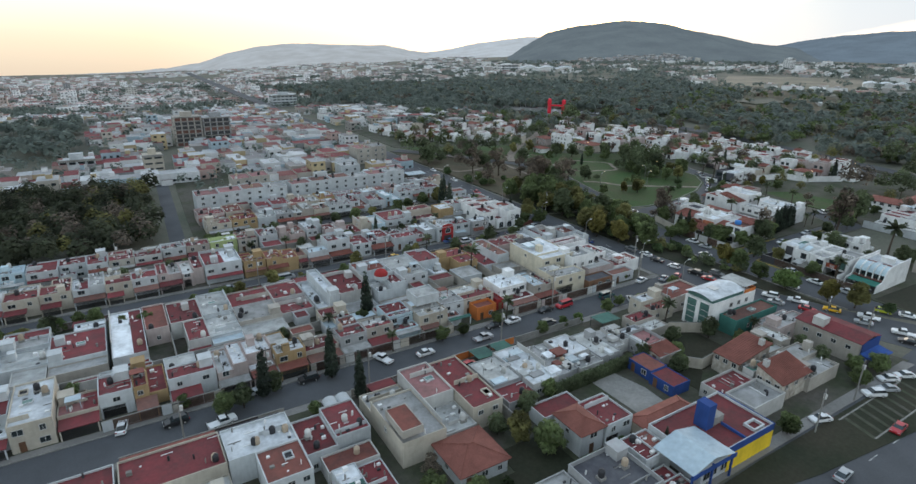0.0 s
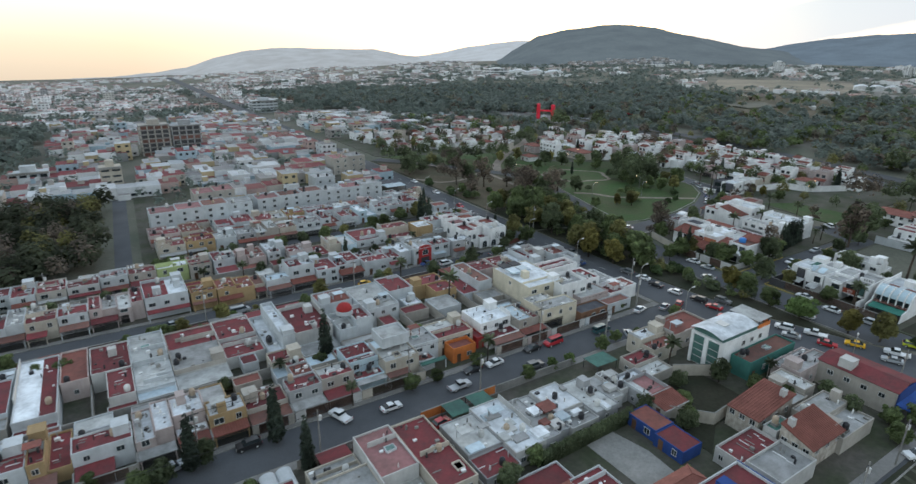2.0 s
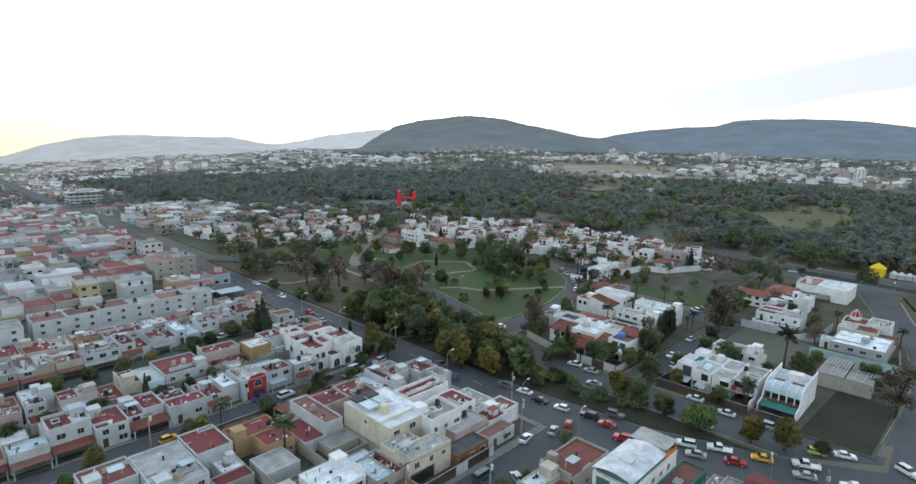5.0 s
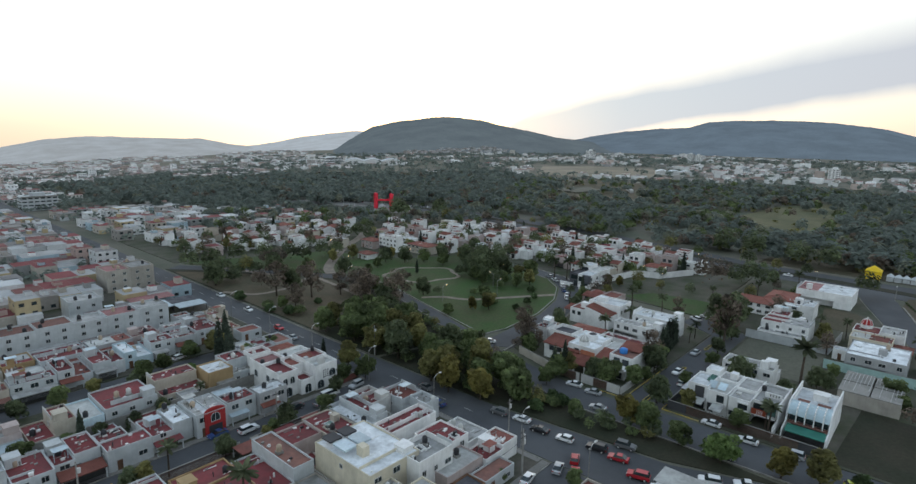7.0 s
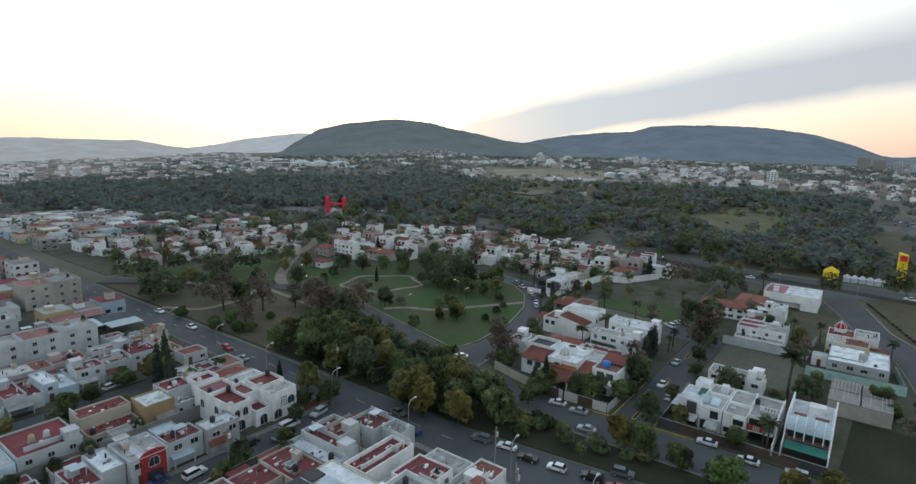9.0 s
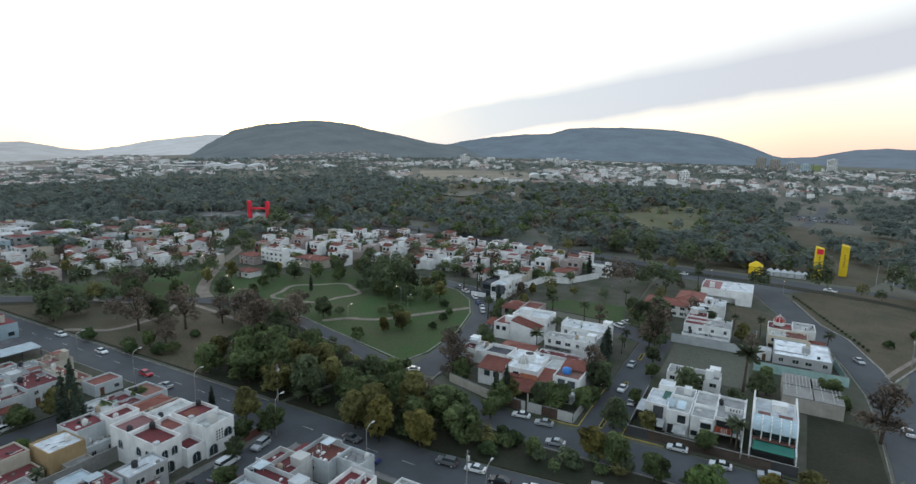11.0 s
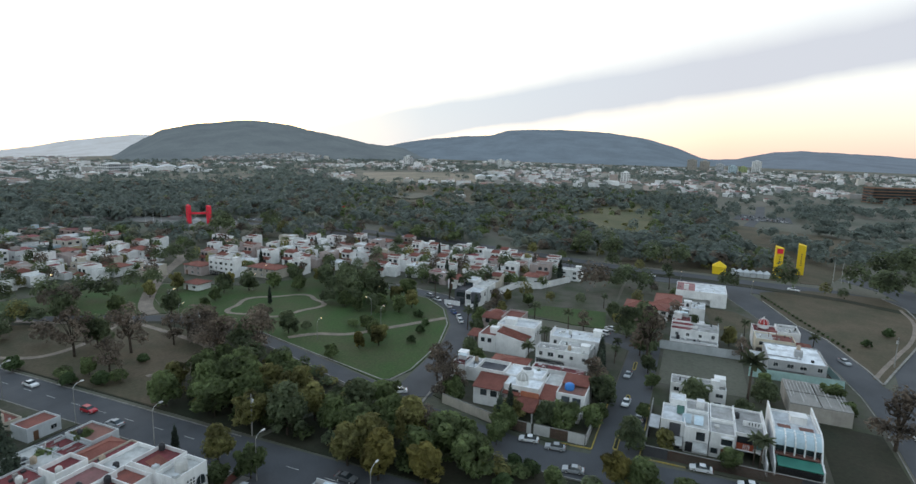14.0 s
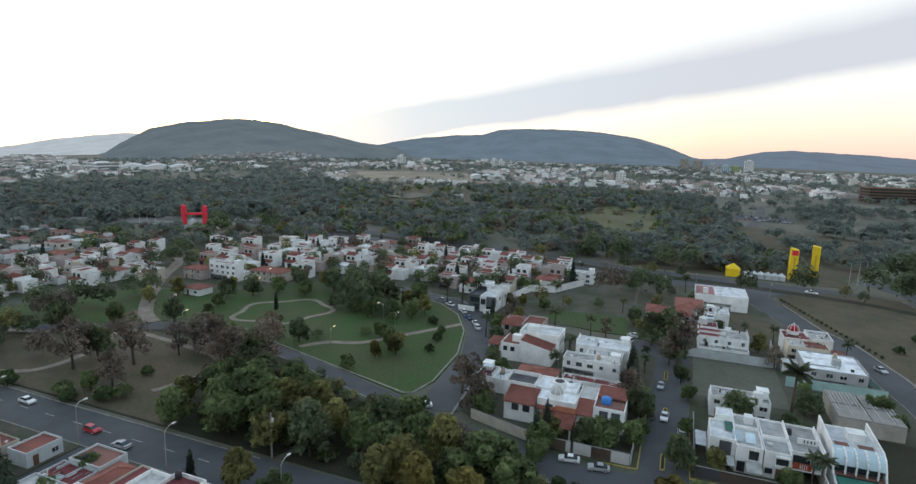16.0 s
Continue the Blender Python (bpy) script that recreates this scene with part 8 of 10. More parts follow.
# back yards
for x, y, k, s in ((49.5, 124.6, "cypress", 1.1), (47.5, 122.6, "dark", 0.42), (0.2, 146.5, "round", 0.62), (-4.4, 147.6, "round", 0.6), (12.4, 152.8, "round", 0.6), (19.4, 153.6, "round", 0.68), (33.6, 156.4, "olive", 0.65), (28.0, 124.4, "dark", 0.4), (38.8, 123.4, "palm", 0.5),
                   (-10.4, 154.0, "round", 0.7), (-20, 153, "dark", 0.6), (-30, 154, "round", 0.7), (60, 157.2, "olive", 0.75), (88.8, 136.0, "palm", 0.95), (84.6, 157.0, "palm", 0.7), (96.8, 156.6, "round", 0.45), (110.6, 157.0, "palm", 0.62), (120.6, 156.6, "round", 0.68), (128.4, 163.8, "dark", 0.55), (134.2, 168.2, "round", 0.72),
                   (44.6, 181.4, "palm", 0.62), (50, 182, "dark", 0.55), (57, 184, "dark", 0.5), (66.2, 180.6, "round", 0.5), (76.4, 180.0, "cypress", 0.7), (80, 181.4, "dark", 0.42), (87, 180.6, "dark", 0.5), (93.6, 183.0, "dark", 0.48), (102.6, 183.4, "palm", 0.5), (34, 183, "palm", 0.6), (14, 184, "round", 0.5), (-8.4, 184.6, "round", 0.5),
                   (62, 203, "round", 0.7), (70, 203.6, "dark", 0.55), (78, 204.4, "round", 0.75), (86, 205.6, "olive", 0.6), (98, 207.0, "round", 0.75), (104, 209.4, "round", 0.7), (46, 202.8, "dark", 0.6), (38, 202.8, "round", 0.6), (124.6, 214.6, "cypress", 1.0), (118.2, 205.6, "cypress", 1.05), (117.8, 198.2, "cypress", 1.2), (119.6, 211.4, "olive", 0.95), (113, 213.0, "round", 0.8)):
    T(k, x, y, s * (1.2 if k not in ("cypress", "palm", "bush") else 1.15), where="in a back yard")
# small trees scattered between the rows
ROWS = random.Random(44)
for k in range(70):
    y = (122.5, 152.8, 156.8, 181.0, 201.5)[k % 5] + ROWS.uniform(-1.2, 1.2)
    T(ROWS.choice(["round", "dark", "round", "olive", "lime"]), ROWS.uniform(-45 if y < 200 else 22, 136), y, ROWS.uniform(0.42, 0.78), where="between the house rows")
# gardens of the southern block
for x, y, k, s in ((54.6, 66.6, "olive", 0.72), (57.8, 61.6, "round", 0.85), (52.4, 70.0, "dark", 0.5), (60.8, 72.2, "dark", 0.55), (36.4, 66.6, "bare", 0.5), (40.4, 58.4, "round", 0.6), (34.6, 62.4, "round", 0.6), (45.2, 57.4, "bush", 1.2),
                   (74.6, 50.6, "cypress", 0.5), (69.6, 55.4, "bush", 1.2), (98.4, 66.6, "dark", 0.5), (101.4, 68.4, "round", 0.5), (104.8, 72.0, "round", 0.5), (108.6, 76.4, "dark", 0.48), (113.6, 82.8, "palm", 0.75), (118.4, 73.4, "dark", 0.6), (122.2, 67.4, "round", 0.55), (87.8, 58.6, "lime", 0.45),
                   (96.6, 74.8, "dark", 0.42), (68.4, 74.4, "round", 0.55), (131.6, 58.0, "dark", 0.5), (128.6, 52.4, "dark", 0.55), (133.4, 47.2, "round", 0.55), (137.4, 44.2, "round", 0.62), (128.6, 44.0, "round", 0.6), (99.4, 42.6, "round", 0.6), (122.6, 62.0, "round", 0.6), (127.6, 68.0, "palm", 0.55)):
    T(k, x, y, s * (1.25 if k not in ("cypress", "palm", "bush") else 1.15), where="in a walled garden")
# strip along the avenue
for x, y, k, s in ((149.0, 143.4, "gold", 1.05), (151.4, 134.6, "gold", 0.95), (153.6, 147.6, "olive", 1.0), (162.4, 143.0, "olive", 1.1), (161.6, 134.0, "round", 1.1), (157.2, 127.8, "round", 1.0), (167.0, 150.4, "round", 0.9), (158.6, 152.8, "round", 1.0), (172.6, 155.4, "round", 0.85),
                   (165.4, 141.0, "bare", 0.7), (176.4, 128.0, "round", 0.75), (170.8, 127.4, "round", 0.55), (164.4, 121.4, "bush", 1.3), (162.8, 117.6, "bush", 1.5), (165.6, 101.8, "gold", 0.85), (166.4, 97.0, "round", 0.75), (163.8, 80.4, "lime", 0.9), (166.6, 69.8, "gold", 0.75), (168.8, 63.6, "olive", 0.75), (164.6, 89.4, "round", 0.62), (173.4, 57.4, "bush", 1.4), (156.2, 121.0, "bush", 1.5), (160.4, 112.4, "round", 0.45), (155.0, 138.4, "round", 0.95), (150.8, 151.4, "olive", 0.9), (166.2, 158.6, "dark", 0.85), (160.6, 161.4, "round", 0.9), (153.4, 177.8, "olive", 0.9), (154.8, 189.8, "round", 1.0), (153.6, 203.4, "round", 0.9), (165.0, 183.2, "olive", 1.0), (171.2, 183.0, "round", 0.9), (159.6, 207.8, "olive", 0.8),
                   (155.2, 169.6, "dark", 0.95), (160.4, 174.4, "gold", 0.95), (163.2, 168.4, "olive", 0.9), (168.0, 176.2, "olive", 1.0), (158.2, 182.6, "round", 1.15), (163.8, 190.4, "round", 1.2), (169.6, 195.4, "round", 1.15), (158.6, 196.2, "round", 1.1), (174.6, 187.4, "round", 0.95),
                   (166.0, 203.6, "round", 1.0), (173.4, 206.6, "round", 0.95), (140.6, 174.4, "olive", 0.78), (139.4, 165.2, "round", 0.7), (138.6, 183.4, "cypress", 0.6)):
    T(k, x, y, s * (1.55 if k not in ("cypress", "palm", "bush") else 1.15), where="on the grass strip beside the avenue")
# park
for x, y, k, s in ((174.2, 209.6, "bare", 1.25), (160.0, 231.6, "bare", 0.85), (173.6, 241.2, "bare", 1.15), (186.8, 206.0, "bare", 1.1), (164.6, 252.6, "bare", 1.05), (155.0, 228.0, "bush", 1.7), (151.6, 235.4, "bush", 1.6), (157.8, 236.4, "round", 0.5), (172.6, 254.0, "dark", 0.8), (154.6, 284.4, "dark", 1.0), (160.4, 290.2, "dark", 0.9), (150.6, 256.4, "bush", 1.8),
                   (232.8, 241.4, "cypress", 0.6), (211.8, 180.4, "olive", 0.7), (207.0, 184.6, "gold", 0.55), (215.6, 184.2, "round", 0.65), (222.4, 191.6, "round", 0.55), (196.4, 187.2, "round", 0.5), (218.6, 172.4, "bush", 1.2), (228.6, 174.2, "bush", 1.3), (236.8, 176.4, "bush", 1.2), (244.2, 182.8, "bush", 1.4),
                   (249.4, 215.2, "dark", 0.95), (256.4, 222.6, "dark", 1.0), (262.6, 214.4, "dark", 0.95), (254.2, 206.4, "dark", 0.9), (266.0, 226.4, "dark", 0.85), (246.6, 200.4, "round", 0.7), (253.4, 190.2, "olive", 0.7), (265.6, 198.4, "round", 0.8), (240.2, 206.8, "round", 0.55), (262.6, 236.4, "dark", 0.9), (254.0, 244.4, "round", 0.75),
                   (208.4, 212.6, "dark", 0.7), (200.2, 216.4, "bare", 0.9), (189.2, 226.6, "bare", 0.95), (214.6, 255.6, "round", 0.5), (226.0, 262.4, "round", 0.6), (236.6, 268.4, "dark", 0.7), (205.8, 262.0, "dark", 0.75), (196.4, 276.8, "round", 0.8), (184.0, 286.4, "dark", 0.9), (174.0, 294.0, "olive", 0.8), (206.0, 296.4, "dark", 0.8), (220.0, 300.6, "dark", 0.75), (190.6, 306.4, "dark", 0.9), (230.0, 287.0, "olive", 0.7), (246.0, 274.4, "gold", 0.6), (166.0, 312.0, "dark", 0.9)):
    T(k, x, y, s * (1.6 if k not in ("cypress", "palm", "bush") else 1.15), where="in the park")
for x, y, k, s in ((244, 262, "dark", 0.8), (252, 256, "round", 0.75), (262, 252, "dark", 0.8), (271, 246, "olive", 0.7), (276, 236, "dark", 0.8), (272, 226, "round", 0.75), (226, 296, "dark", 0.8), (232, 304, "round", 0.75), (218, 288, "olive", 0.7), (204, 306, "dark", 0.85), (182, 318, "dark", 0.9), (172, 322, "round", 0.85), (158, 318, "dark", 0.9), (160, 300, "round", 0.7), (200, 240, "dark", 0.75),
                   (196, 230, "round", 0.8), (190, 214, "dark", 0.85), (246, 192, "round", 0.7), (258, 200, "olive", 0.7), (243, 214, "round", 0.75), (184, 236, "bare", 0.9), (166, 240, "bush", 1.6), (170, 232, "bush", 1.4)):
    T(k, x, y, s * 1.5 if k != "bush" else s, where="in the park")
# among the villas
for x, y, k, s in ((176.6, 128.8, "cypress", 0.8), (179.6, 127.4, "cypress", 0.82), (219.6, 113.4, "cypress", 0.95), (216.4, 112.8, "cypress", 1.0), (213.4, 112.4, "cypress", 0.95), (222.6, 113.8, "cypress", 0.9), (225.6, 114.0, "cypress", 0.85), (210.4, 112.0, "cypress", 0.9), (182.6, 115.4, "round", 0.85), (183.8, 119.0, "dark", 0.6),
                   (191.6, 148.9, "bare", 1.05), (186.4, 146.6, "bare", 0.8), (203.6, 112.8, "bare", 0.95), (213.6, 132.6, "palm", 0.8), (232.4, 132.8, "palm", 0.75), (201.6, 126.4, "dark", 0.55), (258.4, 105.6, "dark", 1.2), (256.2, 110.4, "dark", 1.0), (229.8, 110.8, "palm", 0.6), (236.0, 111.2, "palm", 0.6),
                   (216.4, 76.4, "palm", 1.35), (219.4, 73.0, "dark", 0.6), (181.4, 82.0, "round", 0.6), (184.0, 76.4, "palm", 0.8), (185.6, 77.4, "palm", 0.7), (183.0, 94.4, "olive", 0.6), (197.0, 100.0, "round", 0.5), (205.6, 48.4, "bare", 1.3), (237.4, 102.4, "bare", 1.35), (240.4, 104.6, "dark", 0.8), (272.0, 73.6, "palm", 0.7), (266.0, 54.6, "palm", 0.7), (276.0, 82.0, "palm", 0.6),
                   (239.6, 161.6, "palm", 0.85), (273.4, 183.2, "palm", 1.05), (276.4, 177.8, "palm", 1.0), (272.4, 189.2, "palm", 0.95), (281.0, 186.0, "palm", 1.0), (286.6, 180.4, "dark", 0.8), (298.4, 176.4, "dark", 0.9), (303.6, 168.2, "round", 0.8), (254.6, 164.4, "cypress", 0.8), (280.4, 160.2, "gold", 0.6), (286.0, 154.2, "olive", 0.8), (306.6, 132.6, "bare", 1.2), (312.0, 128.0, "bare", 1.1), (318.6, 122.4, "dark", 0.9), (326.4, 118.0, "dark", 1.0), (322.4, 110.2, "dark", 0.95), (333.0, 121.0, "dark", 0.9)):
    T(k, x, y, s * (1.4 if k not in ("cypress", "palm", "bush") else 1.15), where="among the villas")
# gardens and street trees that fill the villa plots
VILLA = random.Random(91)
for x, y in ((181, 100.4), (186, 109.4), (192, 109.6), (199, 109.4), (205, 112), (181.5, 120), (181, 126.5), (185.6, 143), (192, 145), (196, 152), (209, 146), (213, 151), (233, 150), (236, 156), (246, 159.5), (253, 158), (254, 150), (253, 141), (252, 130), (238, 134), (236.6, 141), (257, 126), (262, 157), (270, 162), (278, 150), (285, 143), (288, 133), (288, 123), (276, 118), (269, 115),
             (273, 105), (277, 96), (276, 89), (250, 104), (244, 102), (228, 101), (216, 99.6), (206.5, 88), (207, 78), (203.5, 70), (221, 72), (226, 56), (218, 54), (232, 72), (251, 76), (262, 78), (300, 112), (309, 110), (316, 98), (320, 106), (335, 100), (340, 112), (345, 132), (352, 150), (358, 176), (366, 206), (372, 236), (374, 262), (370, 290), (352, 310), (336, 332)):
    T(VILLA.choice(["dark", "round", "olive", "round", "palm", "bare", "dark"]), x + VILLA.uniform(-1, 1), y + VILLA.uniform(-1, 1), VILLA.uniform(0.62, 1.15), where="among the villas")
# beyond the far avenue
for x, y, k, s in ((389.6, 98.0, "dark", 1.05), (352.4, 52.6, "dark", 1.15), (373.0, 20.6, "dark", 1.1), (352.6, 14.6, "dark", 1.2), (361.0, 12.0, "dark", 1.1), (377.6, -3.4, "dark", 1.0), (386.0, 112.0, "dark", 1.1), (392.4, 134.4, "dark", 1.2), (341.0, 76.0, "dark", 0.9), (398.6, 152.0, "dark", 1.2), (330.6, -6.0, "bare", 1.3), (402.0, 3.4, "dark", 1.3), (412.4, -6.8, "dark", 1.3), (424.4, -15.6, "dark", 1.4),
                   (346.4, 380.4, "dark", 1.3), (338.0, 368.6, "dark", 1.3), (372.0, 360.0, "dark", 1.2), (360.0, 340.0, "olive", 1.0), (300.0, 26.0, "bush", 1.6), (284.0, 36.0, "bush", 1.2)):
    T(k, x, y, s * (1.6 if k not in ("cypress", "palm", "bush") else 1.15), where="beyond the dual carriageway")
for k in range(17):
    i = k % (len(MEDIAN) - 2) + 1
    u = (k * 0.37) % 1
    (xa, ya), (xb, yb) = MEDIAN[i], MEDIAN[i + 1]
    if 40 < ya + (yb - ya) * u < 100:
        continue
    T(("dark", "round", "olive")[k % 3], xa + (xb - xa) * u, ya + (yb - ya) * u, 0.7 + (k % 4) * 0.16, where="on the carriageway's median")
for i in range(22):
    T("bush", 276 + i * 3.1, 42.6 + i * 0.92, 0.5, where="along the plot's kerb")

# ---------------------------------------------------------------- woods
def scatter(n, box, keep, seed, size=(2.6, 4.6), tall=(5.5, 10)):
    rng = random.Random(seed)
    out = []
    while len(out) < n:
        x, y = rng.uniform(box[0], box[1]), rng.uniform(box[2], box[3])
        if keep(x, y, rng):
            out.append((x, y, rng.uniform(*size), rng.uniform(*tall)))
    return out


def bearing(x, y):
    return math.degrees(math.atan2(x, y)), math.hypot(x, y)


# open ground inside the woods: a bare clearing with a pond, a grassy glade, the drive and its car park
CLEARING = [(548, 350), (610, 318), (700, 325), (830, 400), (900, 470), (850, 510), (740, 470), (640, 430)]
GLADE = [(470, 128), (500, 165), (560, 196), (690, 190), (820, 130), (760, 96), (640, 92), (540, 108)]
DRIVE = [(440, 40), (480, 53), (542, 56), (600, 50), (635, 45), (690, 34), (754, 27), (830, 20)]
BAYS = [(660, 8), (716, 4), (724, 50), (668, 58)]


def off_drive(x, y):
    return all(math.hypot(x - (xa + (xb - xa) * k / 4), y - (ya + (yb - ya) * k / 4)) > 11 for (xa, ya), (xb, yb) in zip(DRIVE, DRIVE[1:]) for k in range(5))


poly("clearing", CLEARING, -3, 0.02, "drygrass", "bare brown clearing inside the woodland", "clearing")
poly("glade", GLADE, -3, 0.03, "meadow", "pale dry grassy glade inside the woodland", "glade")
poly("car_park", BAYS, -3, 0.06, "asphalt", "grey asphalt car park among the trees", "car park")
poly("pond", [(548, 356), (566, 350), (580, 366), (572, 380), (556, 376)], -1, 0.06, "paving", "shallow pale dried-out pond bed", "pond")
poly("mound", [(640, 392), (690, 384), (720, 420), (680, 436), (646, 424)], -3, 1.6, "soil", "low bare earth mound in the clearing", "mound")
poly("low_wall", [(700, 352), (704, 350), (760, 384), (757, 388)], -3, 3.2, "w_pale", "long pale low wall beside the clearing", "wall")
ribbon("park_drive", [(x - 1.5, y + 4.5, x + 1.5, y - 4.5) for x, y in DRIVE], -3, 0.05, "asphalt", "winding asphalt drive through the woodland", "road")
FIELD = [(r * math.sin(radians(a)), r * math.cos(radians(a))) for a, r in ((67, 1080), (66, 1380), (61, 1400), (56, 1350), (55.4, 1060), (60, 1050))]
poly("fallow_field", FIELD[::-1], -4, 0.6, "fallow", "bare tan building land below the hill", "field")


def big_wood(x, y, rng):
    a, r = bearing(x, y)
    if x < 395 or a > 84 or not off_drive(x, y) or in_poly(x, y, BAYS):
        return False
    if in_poly(x, y, CLEARING) or in_poly(x, y, GLADE):
        return rng.random() < 0.07
    edge = 720 + 200 * noise.noise(Vector((x * .004, y * .004, 1))) + (200 if a < 58 else 120)
    dens = noise.fractal(Vector((x * .011, y * .011, 7)), 1.0, 2.0, 3)
    return r < edge and (dens > -0.2 or rng.random() < 0.16)


def north_wood(x, y, rng):
    a, r = bearing(x, y)
    return x > 215 and a < 53 and 600 < r < 985 and (r > 650 or x > 330) and not in_poly(x, y, CLEARING)


def right_wood(x, y, rng):
    a, r = bearing(x, y)
    return off_drive(x, y) and not in_poly(x, y, BAYS) and x > 430 and 78 < a < 112 and r < 860 and noise.fractal(Vector((x * .012, y * .012, 2)), 1.0, 2.0, 3) > -0.12


def left_wood(x, y, rng):
    return (-150 < x < 9 + (y - 205) * 0.05 and 203 < y < 292) or (-260 < x < -18 and 400 < y < 560)


def near_and_far(name, spots, mat, label, seed, split=640):
    """The same wood twice: crowns of many sprays close by, of fewer and larger ones far off."""
    woods(name, [p for p in spots if math.hypot(p[0], p[1]) < split], mat, label, 80, seed, 0.29)
    woods("far_" + name, [p for p in spots if math.hypot(p[0], p[1]) >= split], mat, label, 26, seed + 1, 0.5)


BOX = (395, 1000, -60, 920)
for kind, leaf, text in (("round", "leaf", "green"), ("olive", "leaf_olive", "olive-green"), ("dark", "leaf_dark", "dark green"), ("bare", "leaf_brown", "brown half-bare"), ("gold", "leaf_gold", "yellowing")):
    if DISTANT[kind]:
        woods("garden_trees", DISTANT[kind], leaf, text + " trees among the distant villas and along the carriageway", 340, 17, 0.15)
STRIP = [(153, 138), (155, 112), (158, 96), (164, 84), (164.5, 118), (168, 134), (174, 149), (181, 168), (190, 198), (178, 210), (153, 208)]
for leaf, n, sd in (("leaf_dark", 60, 51), ("leaf", 50, 52), ("leaf_olive", 26, 53)):
    woods("undergrowth", scatter(n, (152, 192, 84, 212), lambda x, y, rng: in_poly(x, y, STRIP), sd, (1.0, 2.2), (1.6, 4.2)), leaf, "shrubs and saplings under the trees of the strip", 150, sd, 0.2)
for leaf, text, spots in (("leaf_brown", "brown", ((194, 300, 4.2, 9), (189, 303, 3.4, 8), (193, 236, 4.6, 10), (189.4, 231, 3.6, 8), (184.6, 226, 3.2, 7.5), (166, 268, 3.4, 8))),
                          ("leaf_dark", "dark green", ((177, 292, 3.6, 6), (171, 296, 3.2, 5.5), (163, 285, 3.4, 6), (158, 291, 3.0, 6), (190.4, 216, 3.6, 7), (186, 209, 3.6, 7), (181.6, 203, 3.4, 7), (186.6, 197, 2.6, 5), (214, 209.8, 1.8, 3), (247.6, 214, 3.6, 7), (244.8, 202, 3.2, 6.5), (243, 222, 3.0, 6), (258, 230, 3.4, 7))),
                          ("leaf", "green", ((153.4, 240, 2.2, 3.4), (155.6, 229, 2.0, 3.2), (158, 225.6, 2.2, 3.6), (224, 197.8, 1.9, 2.8), (220, 183.4, 1.2, 1.8), (250.6, 208, 2.8, 5.4), (239, 196, 2.0, 3.6), (256.4, 199, 2.2, 4)))):
    woods("park_trees", spots, leaf, text + " trees in clumps on the park lawns", 420, 61, 0.14)
GATE_WOOD = [(232, 540), (262, 480), (300, 440), (338, 408), (346, 400), (322, 452), (334, 528), (352, 545), (400, 490), (416, 520), (380, 600), (300, 640), (240, 610)]
VERGE = [(205, 402), (250, 394), (300, 374), (335, 340), (372, 304), (383, 304), (388, 400), (366, 402), (350, 424), (322, 452), (262, 480), (235, 470)]
for leaf, n, sd in (("leaf_wood_hazy", 70, 41), ("leaf", 45, 42), ("leaf_wood_hazy_olive", 35, 43), ("leaf_brown", 20, 44)):
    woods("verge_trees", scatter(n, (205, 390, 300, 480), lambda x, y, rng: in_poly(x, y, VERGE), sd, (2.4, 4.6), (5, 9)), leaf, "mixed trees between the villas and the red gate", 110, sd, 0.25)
woods("gate_wood", scatter(210, (230, 420, 395, 645), lambda x, y, rng: in_poly(x, y, GATE_WOOD), 31, (2.6, 5.0), (6, 11)), "leaf_wood_hazy", "dark trees round the forecourt of the red gate", 90, 12, 0.28)
near_and_far("big_wood", scatter(1350, BOX, big_wood, 1, (3.2, 6.0), (6, 11)), "leaf_wood_hazy", "dense dark green woodland beyond the villas", 5)
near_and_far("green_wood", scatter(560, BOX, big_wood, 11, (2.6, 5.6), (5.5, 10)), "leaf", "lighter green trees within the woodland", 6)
near_and_far("olive_wood", scatter(460, BOX, big_wood, 13, (2.6, 5.4), (5.5, 10)), "leaf_wood_hazy_olive", "olive trees within the woodland", 7)
near_and_far("brown_wood", scatter(330, BOX, big_wood, 12), "leaf_brown", "brown half-bare trees within the woodland", 8)
woods("mixed_wood", scatter(900, BOX, big_wood, 2, (1.4, 2.8), (2.5, 5.0)), "leaf_olive", "olive scrub and small trees in the woodland", 24)
near_and_far("north_wood", scatter(1400, (215, 800, 380, 990), north_wood, 3, (3.6, 6.6), (8, 13)), "leaf_wood_hazy", "dark green wood of tall trees behind the gate", 9, 760)
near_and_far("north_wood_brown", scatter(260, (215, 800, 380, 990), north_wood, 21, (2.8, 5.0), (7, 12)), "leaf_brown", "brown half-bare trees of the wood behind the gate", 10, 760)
near_and_far("north_wood_olive", scatter(260, (215, 800, 380, 990), north_wood, 14, (2.8, 5.4), (7, 12)), "leaf_wood_hazy_olive", "olive trees of the wood behind the gate", 11, 760)
woods("right_wood", scatter(800, (430, 860, -330, 160), right_wood, 4, (2.8, 4.8), (6, 10)), "leaf_wood_hazy", "dark trees around the open ground", 50, 5, 0.36)
woods("left_wood", scatter(330, (-170, 24, 203, 292), left_wood, 5, (2.6, 4.4), (7, 11)), "leaf_shade", "dense dark wood beside the house rows", 260, 5, 0.19)
woods("left_wood_brown", scatter(110, (-170, 24, 203, 292), left_wood, 15, (2.4, 3.8), (7, 10)), "leaf_brown", "brown half-bare trees within the dark wood", 200, 6, 0.17)
